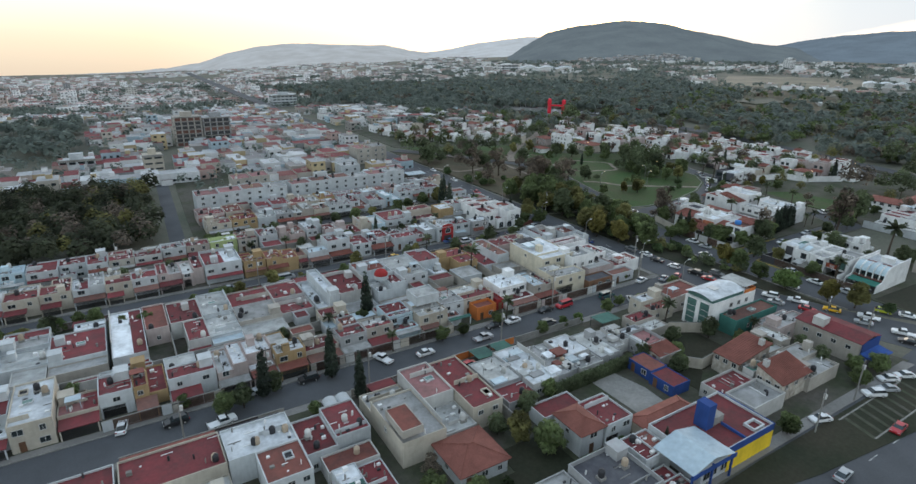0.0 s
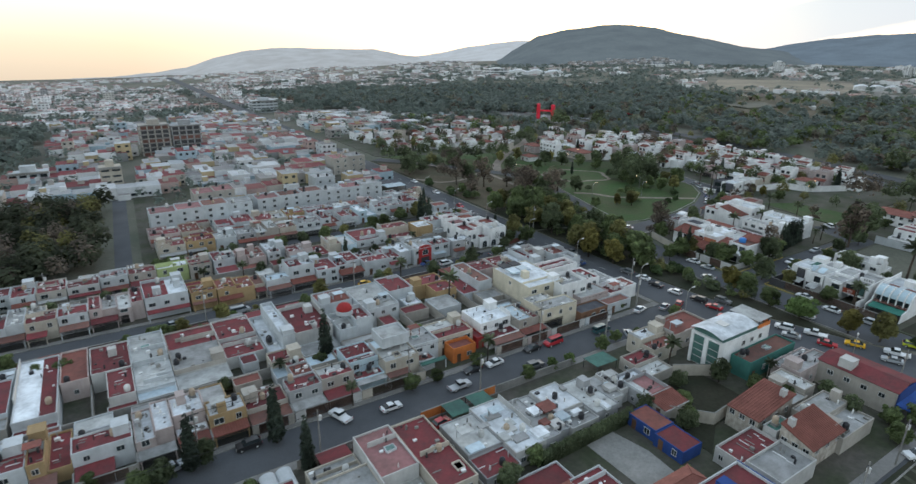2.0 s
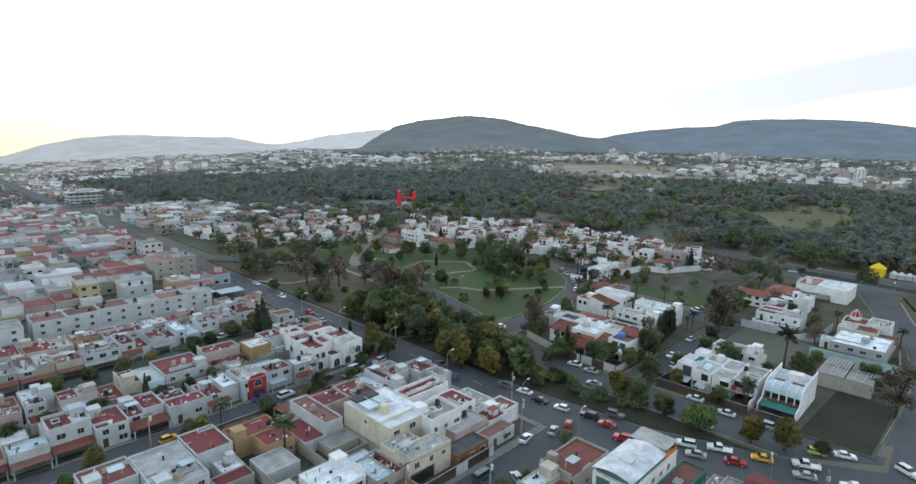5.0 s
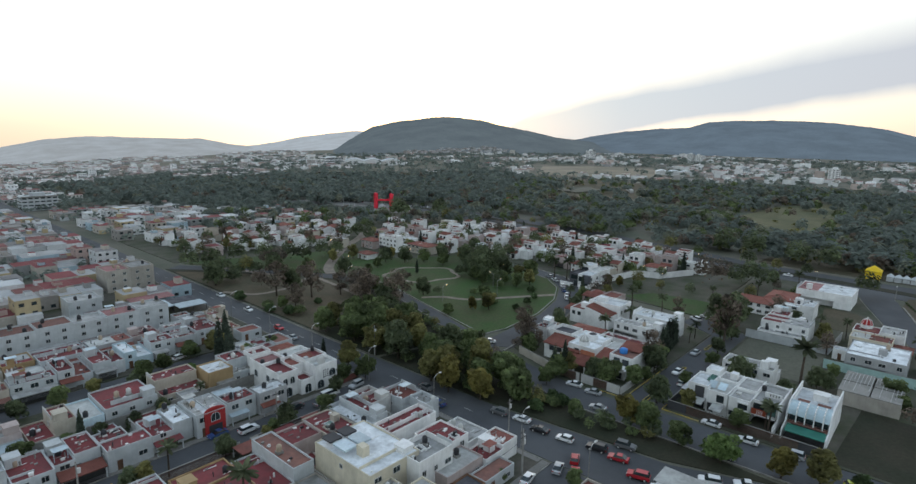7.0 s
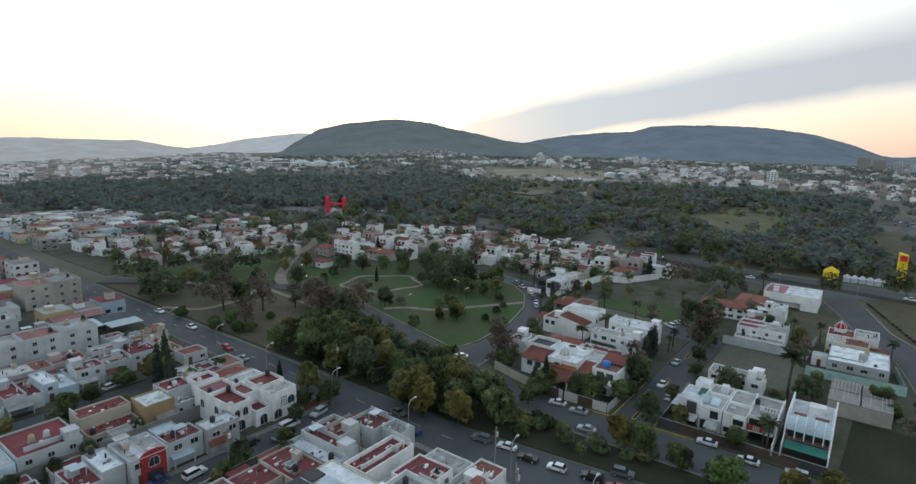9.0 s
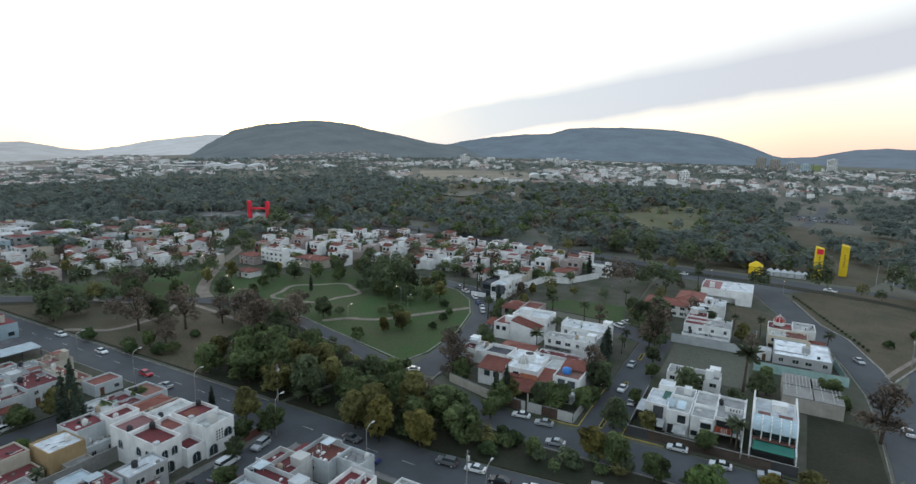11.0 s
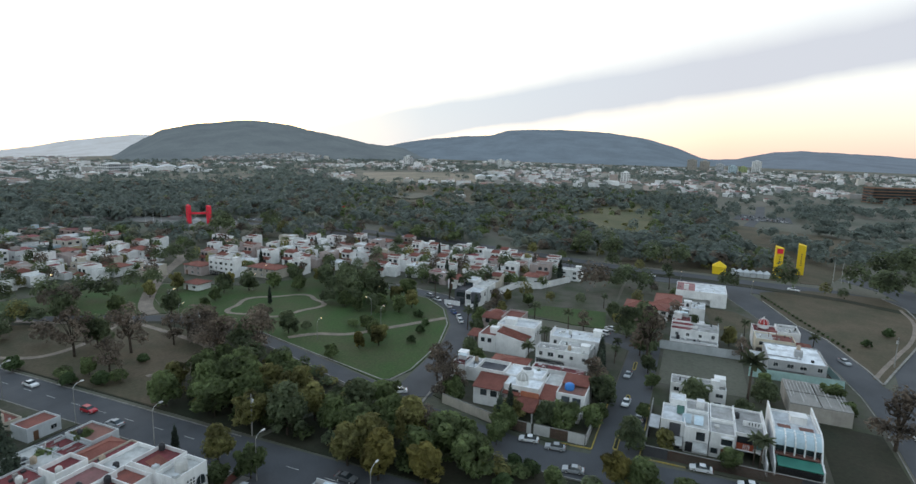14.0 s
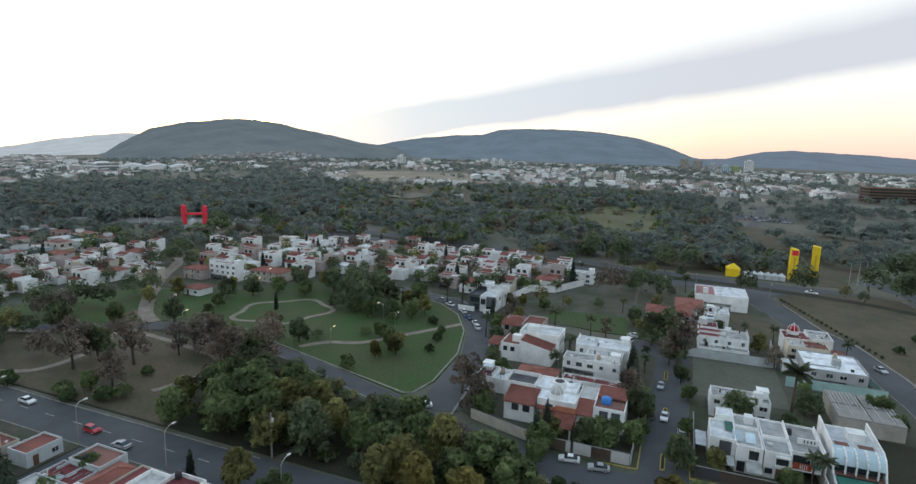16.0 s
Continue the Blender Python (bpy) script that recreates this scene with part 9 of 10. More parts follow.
woods("left_wood_olive", scatter(60, (-170, 24, 203, 292), left_wood, 8, (2.4, 3.6), (7, 10)), "leaf_olive", "olive-green trees within the dark wood", 240, 7, 0.19)
woods("left_far_wood", scatter(330, (-260, -18, 400, 560), left_wood, 6, (2.8, 4.6), (7, 11)), "leaf_wood_hazy", "dark wood within the distant town", 46)

# ---------------------------------------------------------------- distant town
M["far_wall"] = palette_material("far_walls", [(0.82, 0.82, 0.82), (0.55, 0.53, 0.49), (0.84, 0.84, 0.84), (0.42, 0.40, 0.38), (0.74, 0.74, 0.74), (0.50, 0.42, 0.38), (0.80, 0.80, 0.80), (0.36, 0.36, 0.36)])
M["far_roof"] = palette_material("far_roofs", [(0.66, 0.66, 0.66), (0.24, 0.10, 0.09), (0.56, 0.39, 0.38), (0.26, 0.25, 0.24), (0.24, 0.11, 0.09), (0.34, 0.32, 0.30), (0.22, 0.06, 0.055)])


M["hill_wall"] = palette_material("hill_walls", [(0.46, 0.46, 0.46), (0.30, 0.28, 0.26), (0.52, 0.52, 0.52), (0.24, 0.24, 0.23), (0.38, 0.36, 0.34)])
M["town_wall"] = palette_material("town_walls", [(0.66, 0.67, 0.68), (0.46, 0.42, 0.37), (0.72, 0.72, 0.72), (0.33, 0.31, 0.29), (0.56, 0.57, 0.58), (0.42, 0.31, 0.28), (0.66, 0.66, 0.66), (0.45, 0.36, 0.22), (0.36, 0.46, 0.52), (0.28, 0.28, 0.28)])
M["town_roof"] = palette_material("town_roofs", [(0.40, 0.41, 0.42), (0.20, 0.050, 0.054), (0.28, 0.26, 0.25), (0.22, 0.21, 0.21), (0.19, 0.07, 0.065), (0.52, 0.53, 0.54), (0.34, 0.34, 0.34), (0.19, 0.045, 0.048)])


def town(name, spots, label, windows=True, seed=0, walls="far_wall", roofs="far_roof"):
    """Many small flat-roofed buildings (x, y, width, depth, height) in one mesh: walls, roofs with a hut, and dark windows."""
    rng = random.Random(seed)
    f = Form()
    for x, y, w, d, h in spots:
        z = land_z(x, y)
        f.box(x, y, z - 2, x + w, y + d, z + h, 0, 1)
        if rng.random() < 0.6:
            a, b = x + rng.uniform(0.1, 0.6) * w, y + rng.uniform(0.2, 0.6) * d
            f.box(a, b, z + h - 0.2, a + w * 0.3, b + d * 0.3, z + h + rng.uniform(1.2, 2.4), 0, 1)
        if rng.random() < 0.5:
            f.box(x - 0.05, y - rng.uniform(1.5, 4), z - 2, x + w * rng.uniform(0.4, 1), y, z + h * 0.5, 0, 1)
        if windows:
            n, fl = max(1, int(w / 3)), max(1, int(h / 2.8))
            for k in range(fl):
                for i in range(n):
                    a, b = x + w * (i + 0.28) / n, z + k * h / fl + 1.0
                    f.add([(a, y - 0.06, b), (a + w * 0.42 / n, y - 0.06, b), (a + w * 0.42 / n, y - 0.06, b + 1.2), (a, y - 0.06, b + 1.2)], [(0, 1, 2, 3)], 2)
                for i in range(max(1, int(d / 4))):
                    a, b = y + d * (i + 0.3) / max(1, int(d / 4)), z + k * h / fl + 1.0
                    f.add([(x - 0.06, a + 1.2, b), (x - 0.06, a, b), (x - 0.06, a, b + 1.2), (x - 0.06, a + 1.2, b + 1.2)], [(0, 1, 2, 3)], 2)
    return tagged(solid(name, f, [M[walls], M[roofs], M["glass"]], label, "houses"), "", "", "", "stuff")


FAR = random.Random(31)


def town_grid():
    near, mid, far, trees = [], [], [], []
    area_gate = [(262, 470), (345, 440), (345, 620), (250, 620)]
    y, j = 250.0, 0
    while y < 620:
        x = -230.0
        while x < 137:
            w = FAR.uniform(6, 9.5)
            n1 = noise.noise(Vector((x * .014, y * .014, 5)))
            wood = (x < 18 + (y - 205) * 0.05 and y < 299) or (x < -14 and 395 < y < 565)
            busy = (x > 57 and y < 270) or (110 < x < 137 and 291 < y < 317) or (18 < x < 66 and y < 276) or (88 < x < 109 and 259 < y < 284) or (34 < x < 76 and 402 < y < 424)
            road = abs((x - 20) - (y - 330) * 0.18) < 6 and y > 318
            if not (wood or busy or road):
                if n1 > 0.34 or FAR.random() < 0.19:
                    trees.append((x + 3, y + 4, FAR.uniform(1.8, 3.6), FAR.uniform(4, 9)))
                else:
                    near.append((x, y + FAR.uniform(-1, 1), w - 0.1, FAR.uniform(9, 12.5), FAR.choice([2.8, 4.2, 5, 5.2, 5.4, 5]) if FAR.random() < 0.96 else FAR.uniform(7, 10)))
            x += w
        y += 11.6 if j % 2 else 15.5
        j += 1
    while len(mid) < 2000:
        a, r = FAR.uniform(-14, 29), 620 * math.sqrt(FAR.uniform(1, 6.2))
        x, y = r * math.sin(radians(a)), r * math.cos(radians(a))
        if 132 < x < 156 or (x > 215 and r < 990):
            continue
        if noise.fractal(Vector((x * .007, y * .007, 9)), 1.0, 2.0, 3) > 0.12 or FAR.random() < 0.34:
            trees.append((x, y, FAR.uniform(2.5, 5), FAR.uniform(5, 9)))
        else:
            mid.append((x, y, FAR.uniform(7, 15), FAR.uniform(7, 14), FAR.uniform(3.5, 7.5) if FAR.random() < 0.96 else FAR.uniform(9, 18)))
    # across the avenue, beyond the dry lawn
    y = 402.0
    while y < 560:
        x = 160.0
        while x < 285 + (y - 400) * 0.10:
            if FAR.random() < 0.72 and not in_poly(x, y, area_gate):
                near.append((x, y, FAR.uniform(8, 11), FAR.uniform(9, 12), FAR.uniform(4.5, 6.5)))
            else:
                trees.append((x, y, 3, 8))
            x += 12.5
        y += 17
    # beyond the woods
    while len(far) < 1500:
        a, r = FAR.uniform(27, 116), 900 * math.sqrt(FAR.uniform(1, 6.5))
        x, y = r * math.sin(radians(a)), r * math.cos(radians(a))
        n2 = noise.fractal(Vector((x * .004, y * .004, 4)), 1.0, 2.0, 3)
        if n2 < 0.02 - (0.12 if a > 70 else 0) or (a < 60 and r < 1040) or (55 < a < 67 and 1050 < r < 1380) or FAR.random() < 0.4:
            if len(trees) < 6400 and not (55 < a < 67 and 1050 < r < 1380 and FAR.random() < 0.9):
                trees.append((x, y, FAR.uniform(3.5, 7.5), FAR.uniform(6, 11)))
            continue
        far.append((x, y, FAR.uniform(8, 26), FAR.uniform(8, 20), FAR.uniform(3.5, 8) if FAR.random() < 0.97 else FAR.uniform(10, 16)))
    # the plain to the horizon
    while len(far) < 2400:
        a, r = FAR.uniform(-20, 34), FAR.uniform(1450, 3400)
        x, y = r * math.sin(radians(a)), r * math.cos(radians(a))
        if noise.noise(Vector((x * .003, y * .003, 8))) < -0.1:
            continue
        far.append((x, y, FAR.uniform(10, 34), FAR.uniform(10, 24), FAR.uniform(4, 9)))
    town("town_houses", near, "crowded pale flat-roofed town houses in rows", True, 1, "town_wall", "town_roof")
    town("distant_houses", mid, "distant pale flat-roofed houses of the plain", True, 2)
    town("far_houses", far, "scattered white buildings at the hills' foot", False, 3)
    woods("town_trees", trees, "leaf_wood_hazy", "dark trees scattered through the distant town", 17, 9)


town_grid()


from mathutils.bvhtree import BVHTree


def hill_village():
    """Pale houses that climb the foot of the big hill."""
    top = BVHTree.FromPolygons(HILL.v, HILL.f)
    rng = random.Random(3)
    f = Form()
    n = 0
    while n < 300:
        a, r = rng.uniform(42.5, 57), rng.uniform(1960, 2110)
        x, y = 60 + r * math.sin(radians(a)), 80 + r * math.cos(radians(a))
        if noise.noise(Vector((x * .006, y * .006, 2))) < -0.15 or r > 2030 + 70 * noise.noise(Vector((a * 0.3, 5, 1))) + (40 if 47 < a < 54 else 0):
            n += 0.2
            continue
        hit = top.ray_cast(Vector((x, y, 900)), Vector((0, 0, -1)))[0]
        z = hit.z if hit else land_z(x, y)
        w, d, h = rng.uniform(6, 13), rng.uniform(7, 12), rng.uniform(3.5, 6.5)
        f.box(x, y, z - 6, x + w, y + d, z + h, 0, 1)
        n += 1
    tagged(solid("hill_houses", f, [M["hill_wall"], M["far_roof"]], "pale houses climbing the foot of the hill", "houses"), "", "", "", "stuff")


hill_village()


def tower_block(x, y, w, d, h, floors, wall, label, skeleton=False):
    """A tall building with its rows of openings; the near, unfinished ones have open floors with piers of their own."""
    z = land_z(x, y)
    ob = thing("tower_block", pose(x, y, z), label, "building", "far towers")
    n = max(2, int(w / 4))
    part("wall", Form().box(0, 0.5, -4, w, d, h), M["w_" + wall], ob)
    part("roof_house", Form().box(w * 0.3, d * 0.3, h, w * 0.7, d * 0.7, h + 3), M["w_" + wall], ob)
    if not skeleton:
        f = Form()
        for k in range(floors):
            za, zb = k * h / floors + 1.1, (k + 1) * h / floors - 0.8
            for i in range(n):
                f.box(i * w / n + 0.6, 0.35, za, (i + 1) * w / n - 0.6, 0.55, zb)
            for i in range(max(2, int(d / 5))):
                m = max(2, int(d / 5))
                f.box(-0.12, 0.5 + (d - 0.5) * (i + 0.2) / m, za, 0.05, 0.5 + (d - 0.5) * (i + 0.75) / m, zb)
        tagged(part("window_grid", f, M["glass"], ob, "rows of dark windows"), kind="stuff")
        part("cornice", Form().box(-0.3, -0.4, h - 0.5, w + 0.3, 0.48, h + 0.5), M["concrete"], ob)
        return
    for i in range(n + 1):
        part("pier", Form().box(i * (w - 0.8) / n, 0, 0, i * (w - 0.8) / n + 0.8, 0.5, h), M["w_" + wall], ob)
    for k in range(floors + 1):
        part("floor_slab", Form().box(-0.2, -0.3, k * h / floors - 0.4, w + 0.2, 0.02, k * h / floors + 0.3), M["concrete"], ob)
    for k in range(floors):
        part("open_floor", Form().box(0.8, 0.3, k * h / floors + 0.3, w - 0.8, 0.5, (k + 1) * h / floors - 0.4), M["r_brown" if k % 3 == 0 else "w_dark"], ob)
        part("side_window", Form().box(-0.05, d * 0.3, k * h / floors + 0.9, 0.0, d * 0.7, (k + 1) * h / floors - 0.7), M["glass"], ob)


tower_block(37, 407, 16.5, 13, 18.5, 7, "beige", "unfinished beige concrete apartment tower with open floors", True)
tower_block(54.5, 409, 17, 13, 17, 6, "grey", "unfinished grey concrete apartment tower with open floors", True)
tower_block(1454, 819, 22, 18, 29, 9, "bright", "solitary white residential tower in the distance")
tower_block(1637, 614, 13, 16, 25, 8, "bright", "slim white residential tower in the distance")
tower_block(1643, 595, 11, 16, 23, 8, "bright", "slim white residential tower in the distance")
tower_block(2068, 97, 19, 30, 38, 12, "beige", "broad brownish tower near the distant hill")
tower_block(2067, 59, 17, 30, 34, 11, "beige", "broad beige tower near the distant hill")
tower_block(2056, 17, 31, 24, 27, 8, "white", "white slab building near the distant hill")
tower_block(2014, -18, 20, 24, 23, 7, "sky", "pale blue slab building near the distant hill")
tower_block(2012, -46, 16, 24, 21, 6, "lime", "lime green block near the distant hill")
tower_block(2059, -88, 20, 26, 39, 12, "bright", "tall white tower near the distant hill")
tower_block(1193, 212, 22, 16, 20, 6, "bright", "white apartment tower behind the woods")
tower_block(1286, 385, 46, 14, 9, 3, "white", "long white apartment row behind the woods")
tower_block(1338, 328, 60, 14, 10, 3, "white", "long white apartment row behind the woods")
tower_block(1452, -105, 40, 16, 10, 3, "white", "long white apartment row behind the woods")
tower_block(158, 640, 26, 16, 12, 4, "white", "white slab building within the distant town")
tower_block(13, 322, 9, 10, 11, 4, "cream", "cream apartment building within the town")
tower_block(-24, 348, 16, 10, 7, 2, "white", "small white apartment building within the town")


def office_block():
    ob = thing("office_block", pose(1000, -130, land_z(1000, -130), 0, 0, -72), "long brown five-storey building with open parking floors", "building")
    for k in range(6):
        part("floor_slab", Form().box(0, 0, k * 4.0, 110, 24, k * 4.0 + 1.3), M["w_brown"], ob)
    for k in range(5):
        part("glazing", Form().box(1, 1, k * 4.0 + 1.3, 109, 23, k * 4.0 + 4.0), M["glass"], ob)


office_block()


def white_hall(x, y, w, d, h, turn, label):
    ob = thing("hall", pose(x, y, land_z(x, y), 0, 0, turn), label, "building", "far halls")
    part("wall", Form().box(0, 0, 0, w, d, h), M["w_bright"], ob)
    n = 8
    for k in range(3):
        arc = [(w / 3 * (k + i / n), h + h * 0.5 * math.sin(math.pi * i / n)) for i in range(n + 1)]
        part("vault", Form().vault(arc, -1, d + 1, 0.4), M["r_white"], ob)
    for k in range(3):
        g = Form()
        arc = [(w / 3 * (k + i / n), h + h * 0.5 * math.sin(math.pi * i / n)) for i in range(n + 1)]
        g.add([(x, -0.4, z) for x, z in arc], [tuple(range(n + 1))[::-1]])
        part("gable", g, M["w_bright"], ob)


white_hall(860, 1125, 130, 60, 10, -38, "large white hall with waving vaulted roofs far off")
tower_block(842, 1168, 46, 34, 17, 3, "bright", "tall white box hall far off")
white_hall(1062, 473, 64, 36, 6, -64, "low long white market hall beyond the woods")


# ---------------------------------------------------------------- park gates
def letter_bars(parent, x, y0, z0, n, w, h, gap, mat):
    for k in range(n):
        part("letter_bar", Form().box(x - 0.06, y0, z0 + k * gap, x, y0 + w, z0 + k * gap + h), M[mat], parent)


def slanted_pylon(x, y, w, d, h, cut, mat, name, label, turn=0.0, cap=None):
    ob = thing(name, pose(x, y, 0.1, 0, 0, turn), label, "gate tower", "gate towers")
    v = [(0, 0, 0), (d, 0, 0), (d, w, 0), (0, w, 0), (0, 0, h - cut), (d, 0, h - cut * 0.6), (d, w, h), (0, w, h - cut * 0.4)]
    part("shaft", Form().add(v, [(0, 3, 2, 1), (4, 5, 6, 7), (0, 1, 5, 4), (1, 2, 6, 5), (2, 3, 7, 6), (3, 0, 4, 7)]), M[mat], ob)
    if cap:
        part("cap", Form().box(-0.12, 0.4, h - cut - 2.4, -0.02, w - 0.4, h - cut + 0.2), M[cap], ob)
    letter_bars(ob, -0.02, w * 0.38, h * 0.3, 6, w * 0.2, h * 0.03, h * 0.07, "w_brown")
    return ob


M["w_signal"] = material("signal_yellow", (0.80, 0.55, 0.02), 0.6, stain=0.06, bump=0)
M["w_signalred"] = material("signal_red", (0.80, 0.03, 0.06), 0.6, stain=0.08, bump=0)
slanted_pylon(391, 48.8, 3.6, 2.4, 16.5, 1.6, "w_signal", "gate_tower", "tall yellow slanted gate tower with a red top", 8, "w_signalred")
slanted_pylon(404.5, 37.0, 3.6, 2.4, 16.5, 1.2, "w_signal", "gate_tower", "tall yellow slanted gate tower with dark lettering bars", -8)
slanted_pylon(372, 436.4, 2.8, 2.2, 14.0, 1.0, "w_signalred", "gate_tower", "tall red slanted gate tower at the wood", 0)
slanted_pylon(380, 425, 2.8, 2.2, 13.6, 0.8, "w_signalred", "gate_tower", "tall red slanted gate tower at the wood", 0)

solid("gate_beam", Form().add([(372.9, 436.4, 7.0), (380.9, 427.8, 7.0), (381.8, 428.6, 7.0), (373.8, 437.2, 7.0), (372.9, 436.4, 8.4), (380.9, 427.8, 8.4), (381.8, 428.6, 8.4), (373.8, 437.2, 8.4)], [(0, 3, 2, 1), (4, 5, 6, 7), (0, 1, 5, 4), (1, 2, 6, 5), (2, 3, 7, 6), (3, 0, 4, 7)]), M["w_signalred"], "red cross beam between the gate towers", "gate beam")


def tent(x, y, w, d, h, mat, label, group=""):
    ob = thing("tent", pose(x, y, 0.1), label, "tent", group)
    part("wall", Form().box(0, 0, 0, w, d, h * 0.6), M[mat], ob)
    part("top", Form().add([(-.2, -.2, h * .6), (w + .2, -.2, h * .6), (w + .2, d + .2, h * .6), (-.2, d + .2, h * .6), (w / 2, d / 2, h)], [(0, 1, 4), (1, 2, 4), (2, 3, 4), (3, 0, 4), (3, 2, 1, 0)]), M[mat], ob)


tent(384, 75, 6, 6.4, 6.6, "w_signal", "square yellow tent with a pointed top")
for k in range(6):
    tent(384.5, 47.5 + 11 + k * 3.1 - 4, 4, 2.8, 3.8, "w_white", "small white market tent in a row", "market tents")
tent(374, 431, 4, 4, 4.6, "w_white", "white pointed tent between red towers")
tent(478, 418, 5, 6, 4, "w_signalred", "small red tent by the wood")
tent(520, 400, 5, 5, 4, "w_signalred", "small red tent by the wood")
for x, y in ((392, 26), (394, 22), (396, 18.5), (356, 446), (353, 450), (350, 454)):
    solid("flagpole", Form().turned([(0.02, 0), (0.12, 0), (0.09, 6), (0.06, 11.5), (0.02, 11.6)], 8), M["frame"], "thin pale metal flagpole on the verge", "flagpole", at=pose(x, y, 0))

# ---------------------------------------------------------------- cars
C = car
for kind, paint, x, y, a in (("sedan", "white", 54.4, 101.7, 2), ("pickup", "silver", 69.8, 100.8, 2), ("sedan", "black", 75.6, 104.6, 182), ("sedan", "white", 81.4, 104.4, 182), ("suv", "grey", 88.4, 98.8, 2), ("van", "red", 99.0, 104.6, 182), ("sedan", "black", 92.8, 105.0, 182), ("van", "teal", 113.6, 103.2, 2),
                             ("pickup", "white", 44.8, 104.2, 110), ("pickup", "white", 9.4, 98.9, 8), ("suv", "black", 2.0, 103.4, 184), ("sedan", "white", -6.8, 106.6, 80), ("suv", "silver", 15.6, 105.4, 15), ("suv", "black", 27.8, 104.8, 180), ("hatch", "red", 60.4, 92.4, 10),
                             ("sedan", "silver", 118.0, 98.0, 60), ("sedan", "white", 131.2, 106.0, 12), ("sedan", "silver", 138.4, 103.6, 20), ("hatch", "red", 143.6, 102.8, 25), ("hatch", "red", 139.4, 100.4, 25)):
    C(kind, paint, x, y, a)
for kind, paint, x, y, a in (("sedan", "silver", 22.6, 161.2, 5), ("van", "silver", 38.8, 160.6, 3), ("hatch", "yellow", 74.4, 160.4, 5), ("sedan", "black", 116.4, 163.6, 185), ("suv", "white", 103.6, 162.0, 4), ("van", "white", 126.4, 163.4, 4), ("sedan", "grey", 122.2, 161.0, 8), ("suv", "silver", 134.4, 163.0, 190), ("sedan", "blue", 98.0, 165.0, 184), ("hatch", "white", 110.4, 214.6, 12), ("suv", "silver", -24.6, 203.4, 4)):
    C(kind, paint, x, y, a)
# along the avenue
for kind, paint, x, y, a in (("suv", "grey", 149.0, 126.6, 96), ("sedan", "white", 149.8, 120.6, 97), ("sedan", "black", 148.6, 114.8, 97), ("hatch", "white", 149.2, 108.6, 98), ("suv", "black", 150.6, 101.6, 100), ("sedan", "red", 150.2, 96.4, 102), ("suv", "grey", 155.6, 97.4, 282), ("suv", "red", 147.0, 90.6, 104),
                             ("suv", "white", 155.0, 79.6, 110), ("sedan", "silver", 152.4, 76.4, 110), ("pickup", "white", 158.4, 73.6, 112), ("sedan", "yellow", 161.2, 65.8, 113), ("sedan", "red", 155.6, 69.4, 292), ("pickup", "white", 165.0, 58.4, 113), ("sedan", "silver", 160.6, 57.6, 113), ("pickup", "white", 163.0, 49.4, 114), ("sedan", "black", 159.2, 46.8, 114),
                             ("hatch", "lime", 172.6, 58.2, 293), ("sedan", "white", 175.4, 53.4, 293), ("suv", "white", 177.6, 42.8, 240), ("sedan", "white", 147.2, 243.0, 268), ("sedan", "grey", 146.4, 148.8, 270), ("sedan", "blue", 142.0, 140.4, 90), ("sedan", "silver", 142.4, 206.0, 90), ("hatch", "red", 144.2, 217.0, 270), ("sedan", "white", 148.8, 268.0, 270)):
    C(kind, paint, x, y, a, where="driving or waiting on the avenue")
for kind, paint, x, y, a in (("sedan", "white", 175.4, 121.6, 99), ("sedan", "silver", 174.6, 115.6, 99), ("sedan", "silver", 167.6, 110.4, 98), ("sedan", "white", 203.4, 104.4, 176), ("hatch", "white", 196.6, 100.6, 2), ("sedan", "silver", 222.0, 106.0, 176), ("sedan", "white", 179.0, 87.2, 92), ("sedan", "white", 176.6, 78.6, 92), ("suv", "silver", 177.0, 69.8, 92), ("sedan", "white", 167.0, 80.4, 92),
                             ("sedan", "white", 184.6, 158.4, 120), ("sedan", "white", 246.4, 167.0, 30), ("sedan", "white", 250.6, 169.4, 30), ("sedan", "blue", 255.4, 173.6, 40), ("hatch", "white", 262.0, 178.4, 45), ("sedan", "white", 268.4, 186.4, 60), ("hatch", "silver", 272.6, 192.0, 70), ("sedan", "white", 262.4, 116.4, 60), ("suv", "white", 256.4, 118.0, 60), ("van", "blue", 188.6, 93.0, 92)):
    C(kind, paint, x, y, a, where="parked by the villas")
for kind, paint, x, y, a in (("sedan", "white", 214.4, 42.0, 5), ("sedan", "white", 203.0, 35.4, 185), ("sedan", "grey", 236.4, 34.8, 350), ("sedan", "silver", 262.6, 46.4, 200), ("pickup", "white", 362.4, 47.0, 75), ("sedan", "white", 360.8, 110.0, 85), ("sedan", "red", 119.0, 32.4, 185), ("sedan", "silver", 96.6, 31.4, 5), ("sedan", "white", 109.0, 41.6, 160), ("suv", "white", 127.4, 40.4, 150), ("sedan", "silver", 132.0, 39.8, 150), ("sedan", "white", 136.4, 41.6, 150), ("sedan", "white", 141.0, 40.4, 150)):
    C(kind, paint, x, y, a, where="by the boulevard")
rngc = random.Random(6)


